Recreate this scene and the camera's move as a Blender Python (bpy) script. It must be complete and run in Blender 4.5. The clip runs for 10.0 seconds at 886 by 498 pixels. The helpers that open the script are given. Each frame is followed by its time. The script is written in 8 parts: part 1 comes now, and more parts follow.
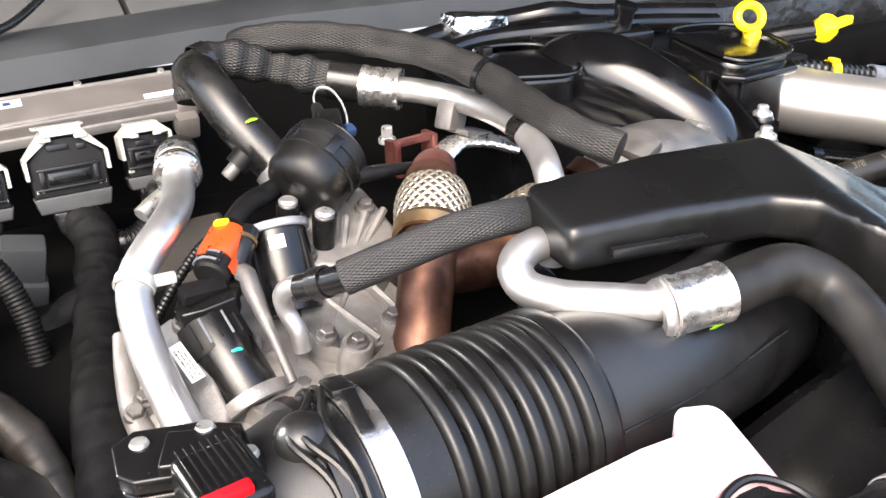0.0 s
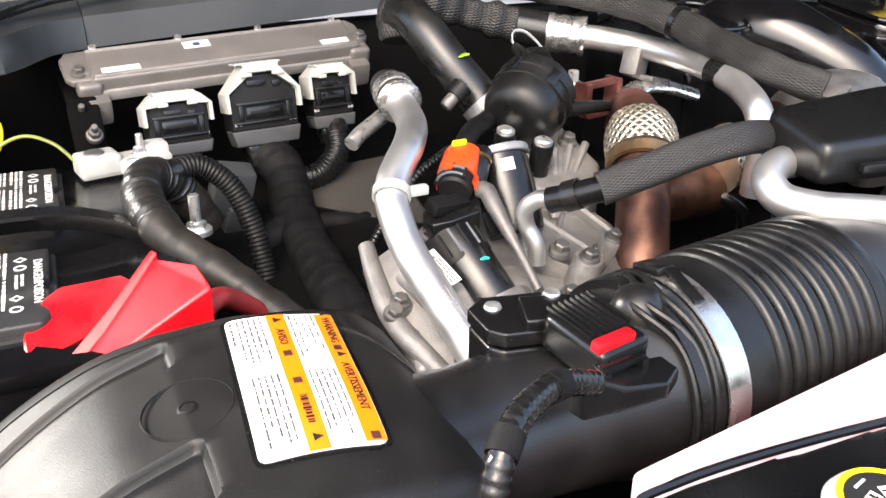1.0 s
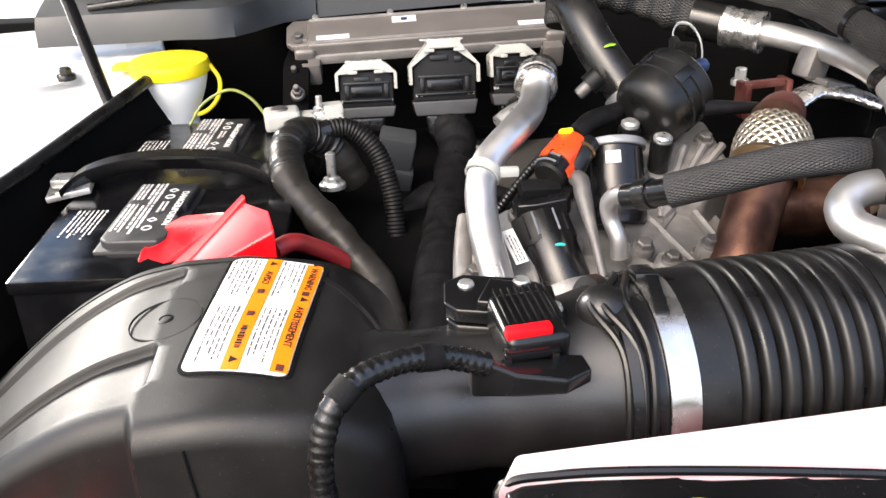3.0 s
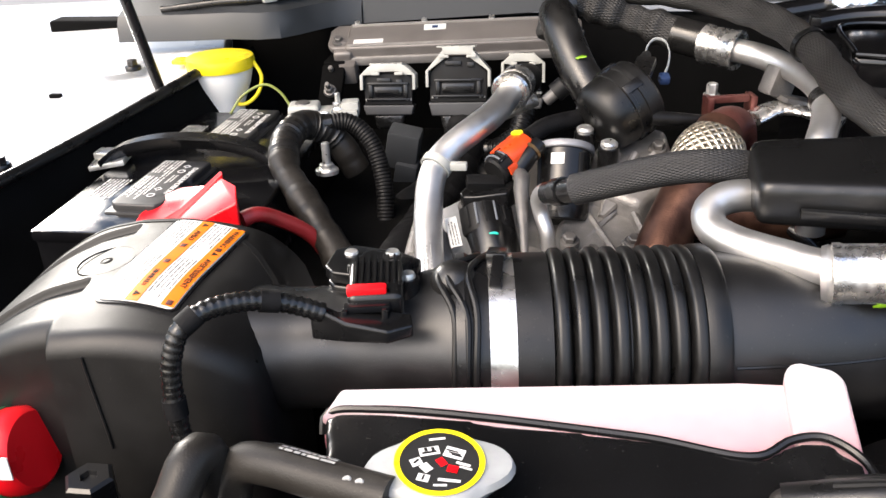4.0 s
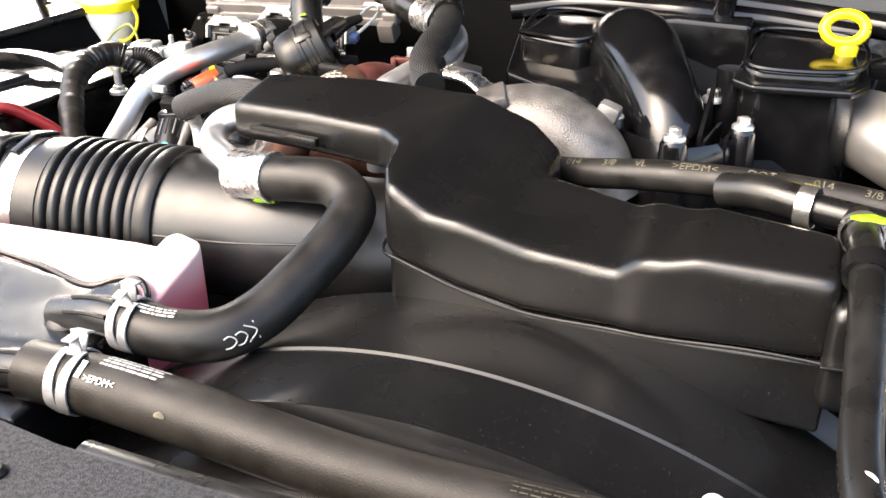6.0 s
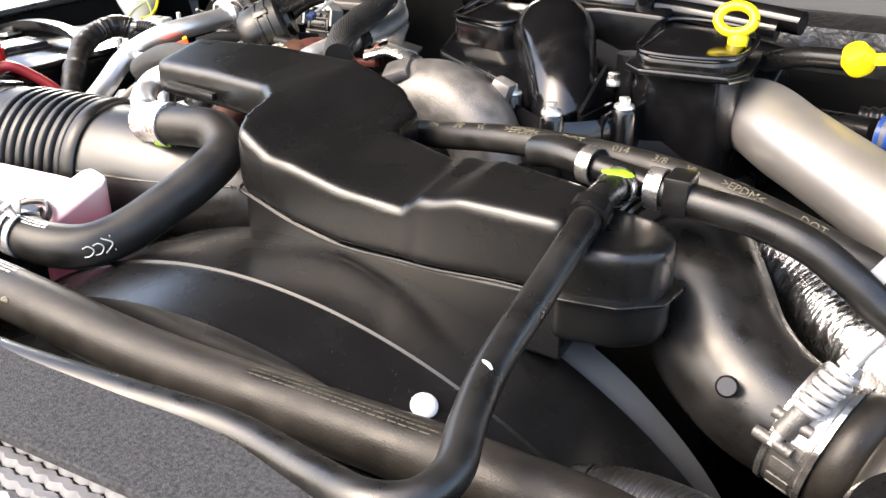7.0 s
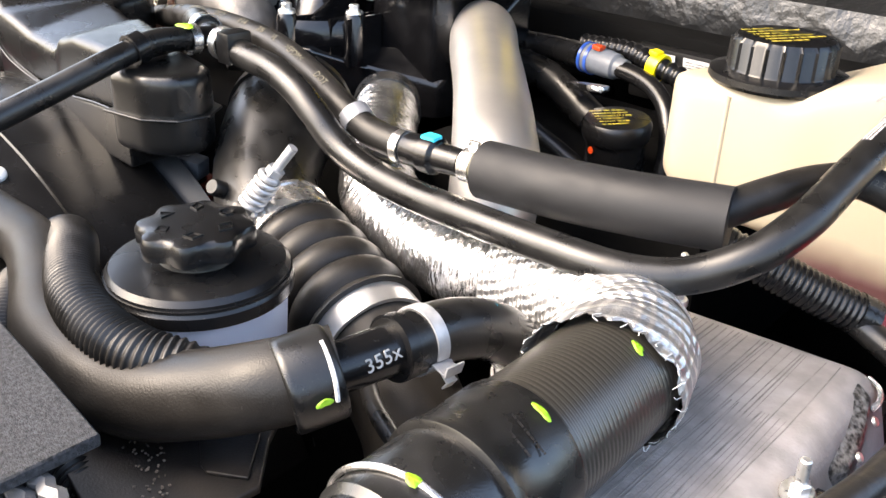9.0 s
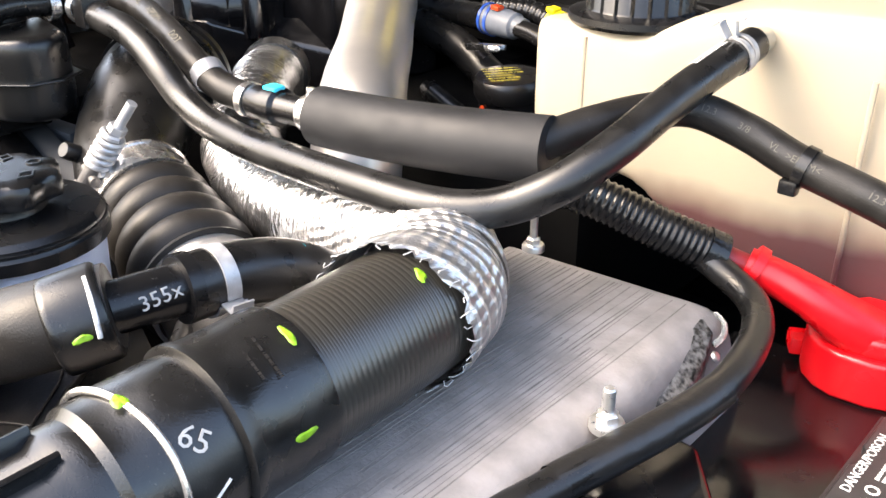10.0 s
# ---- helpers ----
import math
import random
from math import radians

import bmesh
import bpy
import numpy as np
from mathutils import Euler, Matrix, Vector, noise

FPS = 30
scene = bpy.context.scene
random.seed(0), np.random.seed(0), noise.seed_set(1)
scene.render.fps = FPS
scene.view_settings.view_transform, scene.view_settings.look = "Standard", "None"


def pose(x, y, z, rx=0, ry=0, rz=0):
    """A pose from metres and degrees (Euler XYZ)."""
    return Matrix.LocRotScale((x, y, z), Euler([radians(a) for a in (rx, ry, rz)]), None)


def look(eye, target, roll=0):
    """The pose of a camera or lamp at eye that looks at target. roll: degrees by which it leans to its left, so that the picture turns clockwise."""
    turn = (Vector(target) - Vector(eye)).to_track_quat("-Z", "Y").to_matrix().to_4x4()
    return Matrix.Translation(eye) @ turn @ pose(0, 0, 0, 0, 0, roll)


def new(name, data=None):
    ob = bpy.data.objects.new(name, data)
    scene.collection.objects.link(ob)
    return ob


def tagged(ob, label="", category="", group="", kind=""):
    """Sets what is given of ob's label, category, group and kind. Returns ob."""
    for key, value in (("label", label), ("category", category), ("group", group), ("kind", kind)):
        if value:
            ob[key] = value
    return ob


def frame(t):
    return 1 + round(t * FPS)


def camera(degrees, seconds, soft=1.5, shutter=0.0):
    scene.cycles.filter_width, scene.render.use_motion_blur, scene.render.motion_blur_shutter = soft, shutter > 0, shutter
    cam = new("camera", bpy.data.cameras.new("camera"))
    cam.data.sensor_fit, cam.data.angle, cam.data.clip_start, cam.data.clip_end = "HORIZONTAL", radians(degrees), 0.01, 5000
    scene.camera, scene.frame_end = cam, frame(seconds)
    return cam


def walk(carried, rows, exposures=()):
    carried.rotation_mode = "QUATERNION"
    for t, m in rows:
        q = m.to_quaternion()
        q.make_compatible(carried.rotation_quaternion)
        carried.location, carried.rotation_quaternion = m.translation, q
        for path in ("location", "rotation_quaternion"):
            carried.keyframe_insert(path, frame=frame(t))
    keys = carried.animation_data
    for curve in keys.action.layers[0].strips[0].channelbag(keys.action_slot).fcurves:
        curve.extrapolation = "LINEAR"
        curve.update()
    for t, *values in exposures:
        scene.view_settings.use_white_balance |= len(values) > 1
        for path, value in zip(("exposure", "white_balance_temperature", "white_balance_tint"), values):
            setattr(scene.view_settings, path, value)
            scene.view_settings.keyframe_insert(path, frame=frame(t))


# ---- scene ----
cam = camera(52.6, 10.0)
PATH = [
    (0, (-0.1268, 0.1631, 1.4930), (0.6658, 1.7868, 0.6354), -1.00),
    (0.5, (-0.2483, 0.1729, 1.4915), (0.6011, 1.7754, 0.6486), -0.44),
    (1, (-0.3294, 0.1857, 1.4493), (0.4725, 1.8091, 0.5999), 0.69),
    (1.5, (-0.3564, 0.2024, 1.4314), (0.3289, 1.8674, 0.5607), 2.29),
    (2, (-0.3049, 0.1772, 1.4376), (0.2093, 1.8895, 0.5411), 1.75),
    (2.5, (-0.2240, 0.1333, 1.4535), (0.0555, 1.8936, 0.5462), 0.21),
    (4, (0.0536, 0.0015, 1.4930), (-0.2218, 1.7752, 0.6108), -2.31),
    (4.5, (0.1638, -0.0590, 1.4785), (-0.2712, 1.6896, 0.6108), -0.58),
    (5, (0.3153, -0.1054, 1.4913), (-0.2252, 1.6125, 0.6215), -1.29),
    (5.5, (0.4736, -0.0720, 1.4941), (-0.1454, 1.6236, 0.6329), -1.48),
    (6, (0.6664, -0.0155, 1.4717), (-0.0585, 1.6346, 0.6046), -0.38),
    (6.2, (0.7129, 0.0013, 1.4600), (-0.0613, 1.6255, 0.5867), -0.34),
    (7.5, (1.0320, -0.0117, 1.4726), (0.0335, 1.5027, 0.6302), 0.12),
    (8, (1.1615, 0.0215, 1.4803), (0.1216, 1.5097, 0.6414), -0.27),
    (8.5, (1.2828, 0.0861, 1.4443), (0.1976, 1.5240, 0.5755), 1.30),
    (9, (1.4144, 0.1089, 1.4333), (0.2296, 1.4527, 0.5443), 2.30),
    (9.5, (1.4746, 0.1429, 1.4209), (0.2357, 1.4361, 0.5305), 0.85),
    (10, (1.5099, 0.1940, 1.3918), (0.3020, 1.5192, 0.5059), -0.15),
]
EXPOSURE = 2.8
STOPS = [(0.0, -0.1, 6450), (0.5, -0.26, 6450), (1.0, -0.47, 6450), (2.5, -0.65, 6450), (4.0, -0.95, 6500), (4.5, -1.0, 6500), (5.0, -1.02, 6550), (5.5, -0.85, 6650), (6.0, -0.02, 6850), (7.5, 0.0, 6750), (9.0, 0.1, 6850), (10.0, 0.2, 6850)]
walk(cam, [(t, look(eye, target, roll)) for t, eye, target, roll in PATH], [(t, EXPOSURE + s, k, 10) for t, s, k in STOPS])

# ---- world, sun ----
world = bpy.data.worlds.new("sky")
scene.world = world
world.use_nodes = True
sky = world.node_tree.nodes.new("ShaderNodeTexSky")
sky.sky_type, sky.sun_disc = "NISHITA", False
sky.sun_elevation, sky.sun_rotation, sky.air_density, sky.dust_density = radians(46), radians(220), 1.0, 5.0
background = world.node_tree.nodes["Background"]
background.inputs["Strength"].default_value = 0.15
world.node_tree.links.new(sky.outputs["Color"], background.inputs["Color"])
sun = new("sun", bpy.data.lights.new("sun", "SUN"))
sun.data.energy, sun.data.angle, sun.data.color = 1.6, radians(14), (1.0, 0.92, 0.82)
sun.matrix_world = look((-4.35, 4.5, 3.4), (-0.35, 0.55, 1.15))


# ---- materials ----
def nodes_of(name):
    m = bpy.data.materials.new(name)
    m.use_nodes = True
    nt = m.node_tree
    return m, nt, nt.nodes["Principled BSDF"]


def surf(name, col, rough=0.5, metal=0.0, var=0.25, scale=60.0, bump=0.15, fine=900.0, coat=0.0, rvar=0.12, spec=0.5, dust=0.0):
    """Colour and gloss broken up at two scales, with a fine relief."""
    m, nt, b = nodes_of(name)
    add, join = nt.nodes.new, nt.links.new
    co = add("ShaderNodeTexCoord")
    big, small = add("ShaderNodeTexNoise"), add("ShaderNodeTexNoise")
    big.inputs["Scale"].default_value, small.inputs["Scale"].default_value = scale, fine
    big.inputs["Detail"].default_value = 5.0
    for k in (big, small):
        join(co.outputs["Object"], k.inputs["Vector"])
    ramp = add("ShaderNodeMapRange")
    ramp.inputs["From Min"].default_value, ramp.inputs["From Max"].default_value = 0.3, 0.7
    ramp.inputs["To Min"].default_value, ramp.inputs["To Max"].default_value = 1 - var, 1 + var
    join(big.outputs["Fac"], ramp.inputs["Value"])
    mul = add("ShaderNodeVectorMath")
    mul.operation = "SCALE"
    mul.inputs[0].default_value = col
    join(ramp.outputs["Result"], mul.inputs["Scale"])
    join(mul.outputs["Vector"], b.inputs["Base Color"])
    if dust:
        speck, film_ = add("ShaderNodeTexNoise"), add("ShaderNodeMapRange")
        speck.inputs["Scale"].default_value, speck.inputs["Detail"].default_value = 620.0, 3.0
        join(co.outputs["Object"], speck.inputs["Vector"])
        film_.inputs["From Min"].default_value, film_.inputs["From Max"].default_value = 0.66, 0.74
        film_.inputs["To Min"].default_value, film_.inputs["To Max"].default_value = 0.0, dust
        join(speck.outputs["Fac"], film_.inputs["Value"])
        settle = add("ShaderNodeMix")
        settle.data_type = "RGBA"
        settle.inputs["B"].default_value = (0.11, 0.105, 0.095, 1)
        join(film_.outputs["Result"], settle.inputs["Factor"])
        join(mul.outputs["Vector"], settle.inputs["A"])
        join(settle.outputs["Result"], b.inputs["Base Color"])
    rr = add("ShaderNodeMapRange")
    rr.inputs["From Min"].default_value, rr.inputs["From Max"].default_value = 0.3, 0.7
    rr.inputs["To Min"].default_value, rr.inputs["To Max"].default_value = max(0.03, rough - rvar), min(1.0, rough + rvar)
    join(big.outputs["Fac"], rr.inputs["Value"])
    join(rr.outputs["Result"], b.inputs["Roughness"])
    bp = add("ShaderNodeBump")
    bp.inputs["Strength"].default_value, bp.inputs["Distance"].default_value = bump, 0.0006
    join(small.outputs["Fac"], bp.inputs["Height"])
    join(bp.outputs["Normal"], b.inputs["Normal"])
    b.inputs["Metallic"].default_value = metal
    b.inputs["Coat Weight"].default_value = coat
    b.inputs["Specular IOR Level"].default_value = spec
    return m


def woven(name, dark, light, around, pitch, rough=0.5, metal=0.0, depth=0.0015, slant=1.0):
    """A braid: two sets of strands that wind round a tube; u runs round it, v along it in metres."""
    m, nt, b = nodes_of(name)
    add, join = nt.nodes.new, nt.links.new
    co, sep = add("ShaderNodeTexCoord"), add("ShaderNodeSeparateXYZ")
    join(co.outputs["UV"], sep.inputs[0])

    def calc(op, p, q=None):
        n = add("ShaderNodeMath")
        n.operation = op
        for k, v in enumerate((p, q)):
            if v is None:
                continue
            if isinstance(v, (int, float)):
                n.inputs[k].default_value = v
            else:
                join(v, n.inputs[k])
        return n.outputs[0]
    tau = 2 * math.pi
    u, v = calc("MULTIPLY", sep.outputs[0], around * tau), calc("MULTIPLY", sep.outputs[1], tau / pitch)
    us = calc("MULTIPLY", u, slant)
    s1, s2 = calc("SINE", calc("ADD", us, v)), calc("SINE", calc("SUBTRACT", us, v))
    h = calc("MAXIMUM", s1, s2) if slant else calc("ADD", calc("SINE", v), calc("SINE", u))
    noise_node = add("ShaderNodeTexNoise")
    noise_node.inputs["Scale"].default_value = 70
    join(co.outputs["Object"], noise_node.inputs["Vector"])
    mix = add("ShaderNodeMix")
    mix.data_type = "RGBA"
    mix.inputs["A"].default_value, mix.inputs["B"].default_value = (*dark, 1), (*light, 1)
    fac = calc("MULTIPLY", calc("MULTIPLY_ADD", h, 0.5), calc("ADD", noise_node.outputs["Fac"], 0.5))
    fac.node.inputs[0].links[0].from_node.inputs[2].default_value = 0.5
    join(fac, mix.inputs["Factor"])
    join(mix.outputs["Result"], b.inputs["Base Color"])
    bp = add("ShaderNodeBump")
    bp.inputs["Strength"].default_value, bp.inputs["Distance"].default_value = 0.8, depth
    join(h, bp.inputs["Height"])
    join(bp.outputs["Normal"], b.inputs["Normal"])
    b.inputs["Roughness"].default_value, b.inputs["Metallic"].default_value = rough, metal
    return m


def crumpled(name, col, rough, scale, depth, stretch=(1, 1, 1), metal=1.0, space="UV"):
    """Crinkled metal foil."""
    m, nt, b = nodes_of(name)
    add, join = nt.nodes.new, nt.links.new
    co, mp = add("ShaderNodeTexCoord"), add("ShaderNodeMapping")
    mp.inputs["Scale"].default_value = stretch
    join(co.outputs[space], mp.inputs["Vector"])
    n1, v1 = add("ShaderNodeTexNoise"), add("ShaderNodeTexVoronoi")
    n1.inputs["Scale"].default_value, n1.inputs["Detail"].default_value = scale, 6
    v1.inputs["Scale"].default_value = scale * 0.6
    for k in (n1, v1):
        join(mp.outputs["Vector"], k.inputs["Vector"])
    s = add("ShaderNodeMath")
    s.operation = "ADD"
    join(n1.outputs["Fac"], s.inputs[0])
    join(v1.outputs["Distance"], s.inputs[1])
    bp = add("ShaderNodeBump")
    bp.inputs["Strength"].default_value, bp.inputs["Distance"].default_value = 1.0, depth
    join(s.outputs[0], bp.inputs["Height"])
    join(bp.outputs["Normal"], b.inputs["Normal"])
    b.inputs["Base Color"].default_value = (*col, 1)
    b.inputs["Roughness"].default_value, b.inputs["Metallic"].default_value = rough, metal
    return m


def knitted(name, col, rough):
    """Foil with rows of threads that wander round the sleeve; v runs along it in metres."""
    m, nt, b = nodes_of(name)
    add, join = nt.nodes.new, nt.links.new
    co, mp, wave, n1 = add("ShaderNodeTexCoord"), add("ShaderNodeMapping"), add("ShaderNodeTexWave"), add("ShaderNodeTexNoise")
    mp.inputs["Scale"].default_value = (9.0, 62.0, 1.0)
    mp.inputs["Rotation"].default_value = (0, 0, 0.22)
    join(co.outputs["UV"], mp.inputs["Vector"])
    wave.bands_direction = "Y"
    wave.inputs["Scale"].default_value, wave.inputs["Distortion"].default_value = 1.0, 2.2
    wave.inputs["Detail"].default_value, wave.inputs["Detail Scale"].default_value = 2.0, 1.6
    n1.inputs["Scale"].default_value, n1.inputs["Detail"].default_value = 9.0, 5.0
    for k in (wave, n1):
        join(mp.outputs["Vector"], k.inputs["Vector"])
    s = add("ShaderNodeMath")
    s.operation = "ADD"
    across = add("ShaderNodeTexWave")
    across.bands_direction = "X"
    across.inputs["Scale"].default_value, across.inputs["Distortion"].default_value = 1.1, 3.0
    join(mp.outputs["Vector"], across.inputs["Vector"])
    quilt = add("ShaderNodeMath")
    quilt.operation = "MULTIPLY_ADD"
    quilt.inputs[1].default_value = 0.8
    join(across.outputs["Fac"], quilt.inputs[0])
    join(n1.outputs["Fac"], quilt.inputs[2])
    join(wave.outputs["Fac"], s.inputs[0])
    join(quilt.outputs[0], s.inputs[1])
    bp = add("ShaderNodeBump")
    bp.inputs["Strength"].default_value, bp.inputs["Distance"].default_value = 1.0, 0.0012
    join(s.outputs[0], bp.inputs["Height"])
    join(bp.outputs["Normal"], b.inputs["Normal"])
    ramp = add("ShaderNodeValToRGB")
    ramp.color_ramp.elements[0].position, ramp.color_ramp.elements[1].position = 0.8, 0.93
    ramp.color_ramp.elements[0].color, ramp.color_ramp.elements[1].color = (*[c * 0.7 for c in col], 1), (0.86, 0.84, 0.8, 1)
    join(wave.outputs["Fac"], ramp.inputs["Fac"])
    join(ramp.outputs["Color"], b.inputs["Base Color"])
    b.inputs["Roughness"].default_value, b.inputs["Metallic"].default_value = rough, 0.85
    return m


def stained(name, col_a, col_b, rough, metal, scale, bump=0.2):
    """Metal or plastic whose colour drifts between two tones in soft stains."""
    m, nt, b = nodes_of(name)
    add, join = nt.nodes.new, nt.links.new
    co, n1, n2 = add("ShaderNodeTexCoord"), add("ShaderNodeTexNoise"), add("ShaderNodeTexNoise")
    n1.inputs["Scale"].default_value, n1.inputs["Detail"].default_value = scale, 4
    n2.inputs["Scale"].default_value = 600
    for k in (n1, n2):
        join(co.outputs["Object"], k.inputs["Vector"])
    ramp = add("ShaderNodeValToRGB")
    ramp.color_ramp.elements[0].position, ramp.color_ramp.elements[1].position = 0.38, 0.62
    ramp.color_ramp.elements[0].color, ramp.color_ramp.elements[1].color = (*col_a, 1), (*col_b, 1)
    join(n1.outputs["Fac"], ramp.inputs["Fac"])
    join(ramp.outputs["Color"], b.inputs["Base Color"])
    bp = add("ShaderNodeBump")
    bp.inputs["Strength"].default_value, bp.inputs["Distance"].default_value = bump, 0.0008
    join(n2.outputs["Fac"], bp.inputs["Height"])
    join(bp.outputs["Normal"], b.inputs["Normal"])
    b.inputs["Roughness"].default_value, b.inputs["Metallic"].default_value = rough, metal
    return m


def milky(name, col, fluid, level, soft=0.01, glow=0.35, top=None, level2=0.0):
    """Translucent moulded plastic with the coolant showing through below its level."""
    m, nt, b = nodes_of(name)
    add, join = nt.nodes.new, nt.links.new
    co, sep = add("ShaderNodeTexCoord"), add("ShaderNodeSeparateXYZ")
    join(co.outputs["Object"], sep.inputs[0])
    mr = add("ShaderNodeMapRange")
    mr.inputs["From Min"].default_value, mr.inputs["From Max"].default_value = level - soft, level + soft
    n1 = add("ShaderNodeTexNoise")
    n1.inputs["Scale"].default_value = 25
    join(co.outputs["Object"], n1.inputs["Vector"])
    a = add("ShaderNodeMath")
    a.operation = "MULTIPLY_ADD"
    a.inputs[1].default_value = 0.02
    join(n1.outputs["Fac"], a.inputs[0])
    join(sep.outputs[2], a.inputs[2])
    join(a.outputs[0], mr.inputs["Value"])
    mix = add("ShaderNodeMix")
    mix.data_type = "RGBA"
    mix.inputs["A"].default_value, mix.inputs["B"].default_value = (*fluid, 1), (*col, 1)
    join(mr.outputs["Result"], mix.inputs["Factor"])
    tr, ms = add("ShaderNodeBsdfTranslucent"), add("ShaderNodeMixShader")
    join(mix.outputs["Result"], b.inputs["Base Color"])
    join(mix.outputs["Result"], tr.inputs["Color"])
    ms.inputs[0].default_value = glow
    join(b.outputs[0], ms.inputs[1])
    join(tr.outputs[0], ms.inputs[2])
    join(ms.outputs[0], nt.nodes["Material Output"].inputs["Surface"])
    b.inputs["Roughness"].default_value = 0.4
    return m


PLASTIC = surf("black moulded plastic", (0.005, 0.005, 0.0051), 0.28, var=0.15, scale=14, bump=0.15, fine=1500, rvar=0.05, dust=0.22)
SATIN = surf("satin black plastic", (0.0055, 0.0055, 0.0058), 0.26, var=0.15, scale=18, bump=0.1, fine=1200, rvar=0.06, spec=0.42, dust=0.22)
GLOSS = surf("glossy black plastic", (0.004, 0.004, 0.0045), 0.17, var=0.2, scale=30, bump=0.05)
# near-black: the deep shade of the bay is put into this colour
DARK = surf("near-black bay shade", (0.003, 0.003, 0.003), 0.85, var=0.4, scale=15, spec=0.05)
RUBBER = surf("black hose rubber", (0.0115, 0.0108, 0.01), 0.4, var=0.3, scale=45, bump=0.3, fine=1400, spec=0.3, dust=0.22)
RUBBERS = surf("smooth black rubber", (0.0082, 0.008, 0.0078), 0.31, var=0.3, scale=40, bump=0.12, spec=0.5, dust=0.22)
BELLOW = surf("black bellows rubber", (0.0065, 0.0065, 0.0065), 0.36, var=0.3, scale=40, bump=0.12, spec=0.36, dust=0.22)
DUST = surf("dusty rubber", (0.0165, 0.0148, 0.0128), 0.43, var=0.35, scale=30, bump=0.3, spec=0.26, dust=0.22)
TAPE = surf("cloth harness tape", (0.0055, 0.0055, 0.006), 0.65, var=0.4, scale=90, bump=0.6, fine=500, spec=0.14)
CRINKT = crumpled("crinkled black tape", (0.012, 0.0115, 0.011), 0.34, 60, 0.0012, (1, 1, 1), 0.0, "Object")
VINYL = surf("shiny vinyl tape", (0.008, 0.008, 0.008), 0.24, var=0.4, scale=120, bump=0.5, fine=250)
FOAM = surf("dense grey foam", (0.013, 0.013, 0.0138), 0.55, var=0.15, scale=40, bump=0.3, fine=2000, spec=0.3)
FELT = surf("black felt", (0.03, 0.031, 0.034), 0.95, var=0.6, scale=420, bump=1.0, fine=900, spec=0.2)
ALU = surf("bare aluminium tube", (0.66, 0.655, 0.645), 0.4, 0.92, var=0.08, scale=50, bump=0.12, fine=600, rvar=0.06)
CRIMP = surf("crimped aluminium", (0.8, 0.79, 0.77), 0.28, 0.95, var=0.15, scale=120, bump=0.5, fine=300)
CAST = surf("cast aluminium", (0.215, 0.207, 0.198), 0.42, 0.5, var=0.25, scale=60, bump=0.8, fine=700)
CASTD = surf("dull cast aluminium", (0.13, 0.125, 0.12), 0.5, 0.6, var=0.3, scale=50, bump=0.8, fine=600)
ZINC = surf("zinc plated steel", (0.66, 0.66, 0.64), 0.36, 0.85, var=0.15, scale=150, bump=0.2)
BAND = surf("stainless band", (0.76, 0.74, 0.71), 0.26, 0.95, var=0.1, scale=60, bump=0.08)
SPUN = stained("brushed stainless pipe", (0.58, 0.56, 0.54), (0.7, 0.67, 0.63), 0.38, 0.9, 9, 0.12)
COPPER = stained("heat tinted steel", (0.05, 0.023, 0.016), (0.14, 0.072, 0.05), 0.44, 0.8, 34, 0.25)
BRASS = stained("straw tinted steel", (0.2, 0.115, 0.05), (0.42, 0.3, 0.17), 0.32, 0.9, 40, 0.2)
MAROON = stained("maroon heat shield", (0.09, 0.025, 0.022), (0.16, 0.06, 0.05), 0.42, 0.6, 50, 0.3)
BRAID = woven("braided sleeve", (0.006, 0.006, 0.006), (0.021, 0.021, 0.022), 32, 0.0055, 0.5, 0.0, 0.0005)
BRAIDF = woven("fine braided sleeve", (0.005, 0.005, 0.005), (0.015, 0.0143, 0.0135), 34, 0.009, 0.5, 0.0, 0.0005)
MESHM = woven("steel mesh band", (0.11, 0.075, 0.045), (0.85, 0.76, 0.6), 22, 0.0085, 0.35, 0.9, 0.001)
FOIL = crumpled("aluminium foil wrap", (0.74, 0.745, 0.75), 0.26, 1.0, 0.0013, (34, 420, 1))
FOILK = knitted("knitted foil sleeve", (0.74, 0.73, 0.72), 0.34)
DULLZ = surf("dull zinc spring steel", (0.42, 0.422, 0.425), 0.42, 0.55, var=0.2, scale=120, bump=0.25)
RIPPLE = woven("fabric marked hose rubber", (0.02, 0.0183, 0.0152), (0.027, 0.0247, 0.0203), 9, 0.0036, 0.29, 0.0, 0.00013, 0.3)
RIPPLE.node_tree.nodes["Principled BSDF"].inputs["Specular IOR Level"].default_value = 0.85
CRINKLE = crumpled("crinkled foil", (0.8, 0.81, 0.82), 0.22, 40, 0.01, (1, 1, 1), 1.0, "Object")
WHITEP = surf("white connector plastic", (0.36, 0.365, 0.34), 0.45, var=0.1, scale=40, bump=0.1)
GREYP = surf("light grey plastic", (0.34, 0.355, 0.355), 0.4, var=0.1, scale=50, bump=0.1)
GRIMY = stained("grimy black plastic", (0.009, 0.0087, 0.0084), (0.024, 0.0205, 0.0175), 0.45, 0.0, 30, 0.3)
SANDY = surf("pale road grit", (0.16, 0.14, 0.115), 0.8, var=0.5, scale=500)
CAPG = surf("mid grey cap plastic", (0.3, 0.31, 0.31), 0.42, var=0.12, scale=60, bump=0.15)
GREYL = surf("mid grey plastic", (0.04, 0.041, 0.043), 0.5, var=0.15, scale=60)
GREYC = surf("blue grey plastic", (0.11, 0.12, 0.135), 0.5, var=0.2, scale=60)
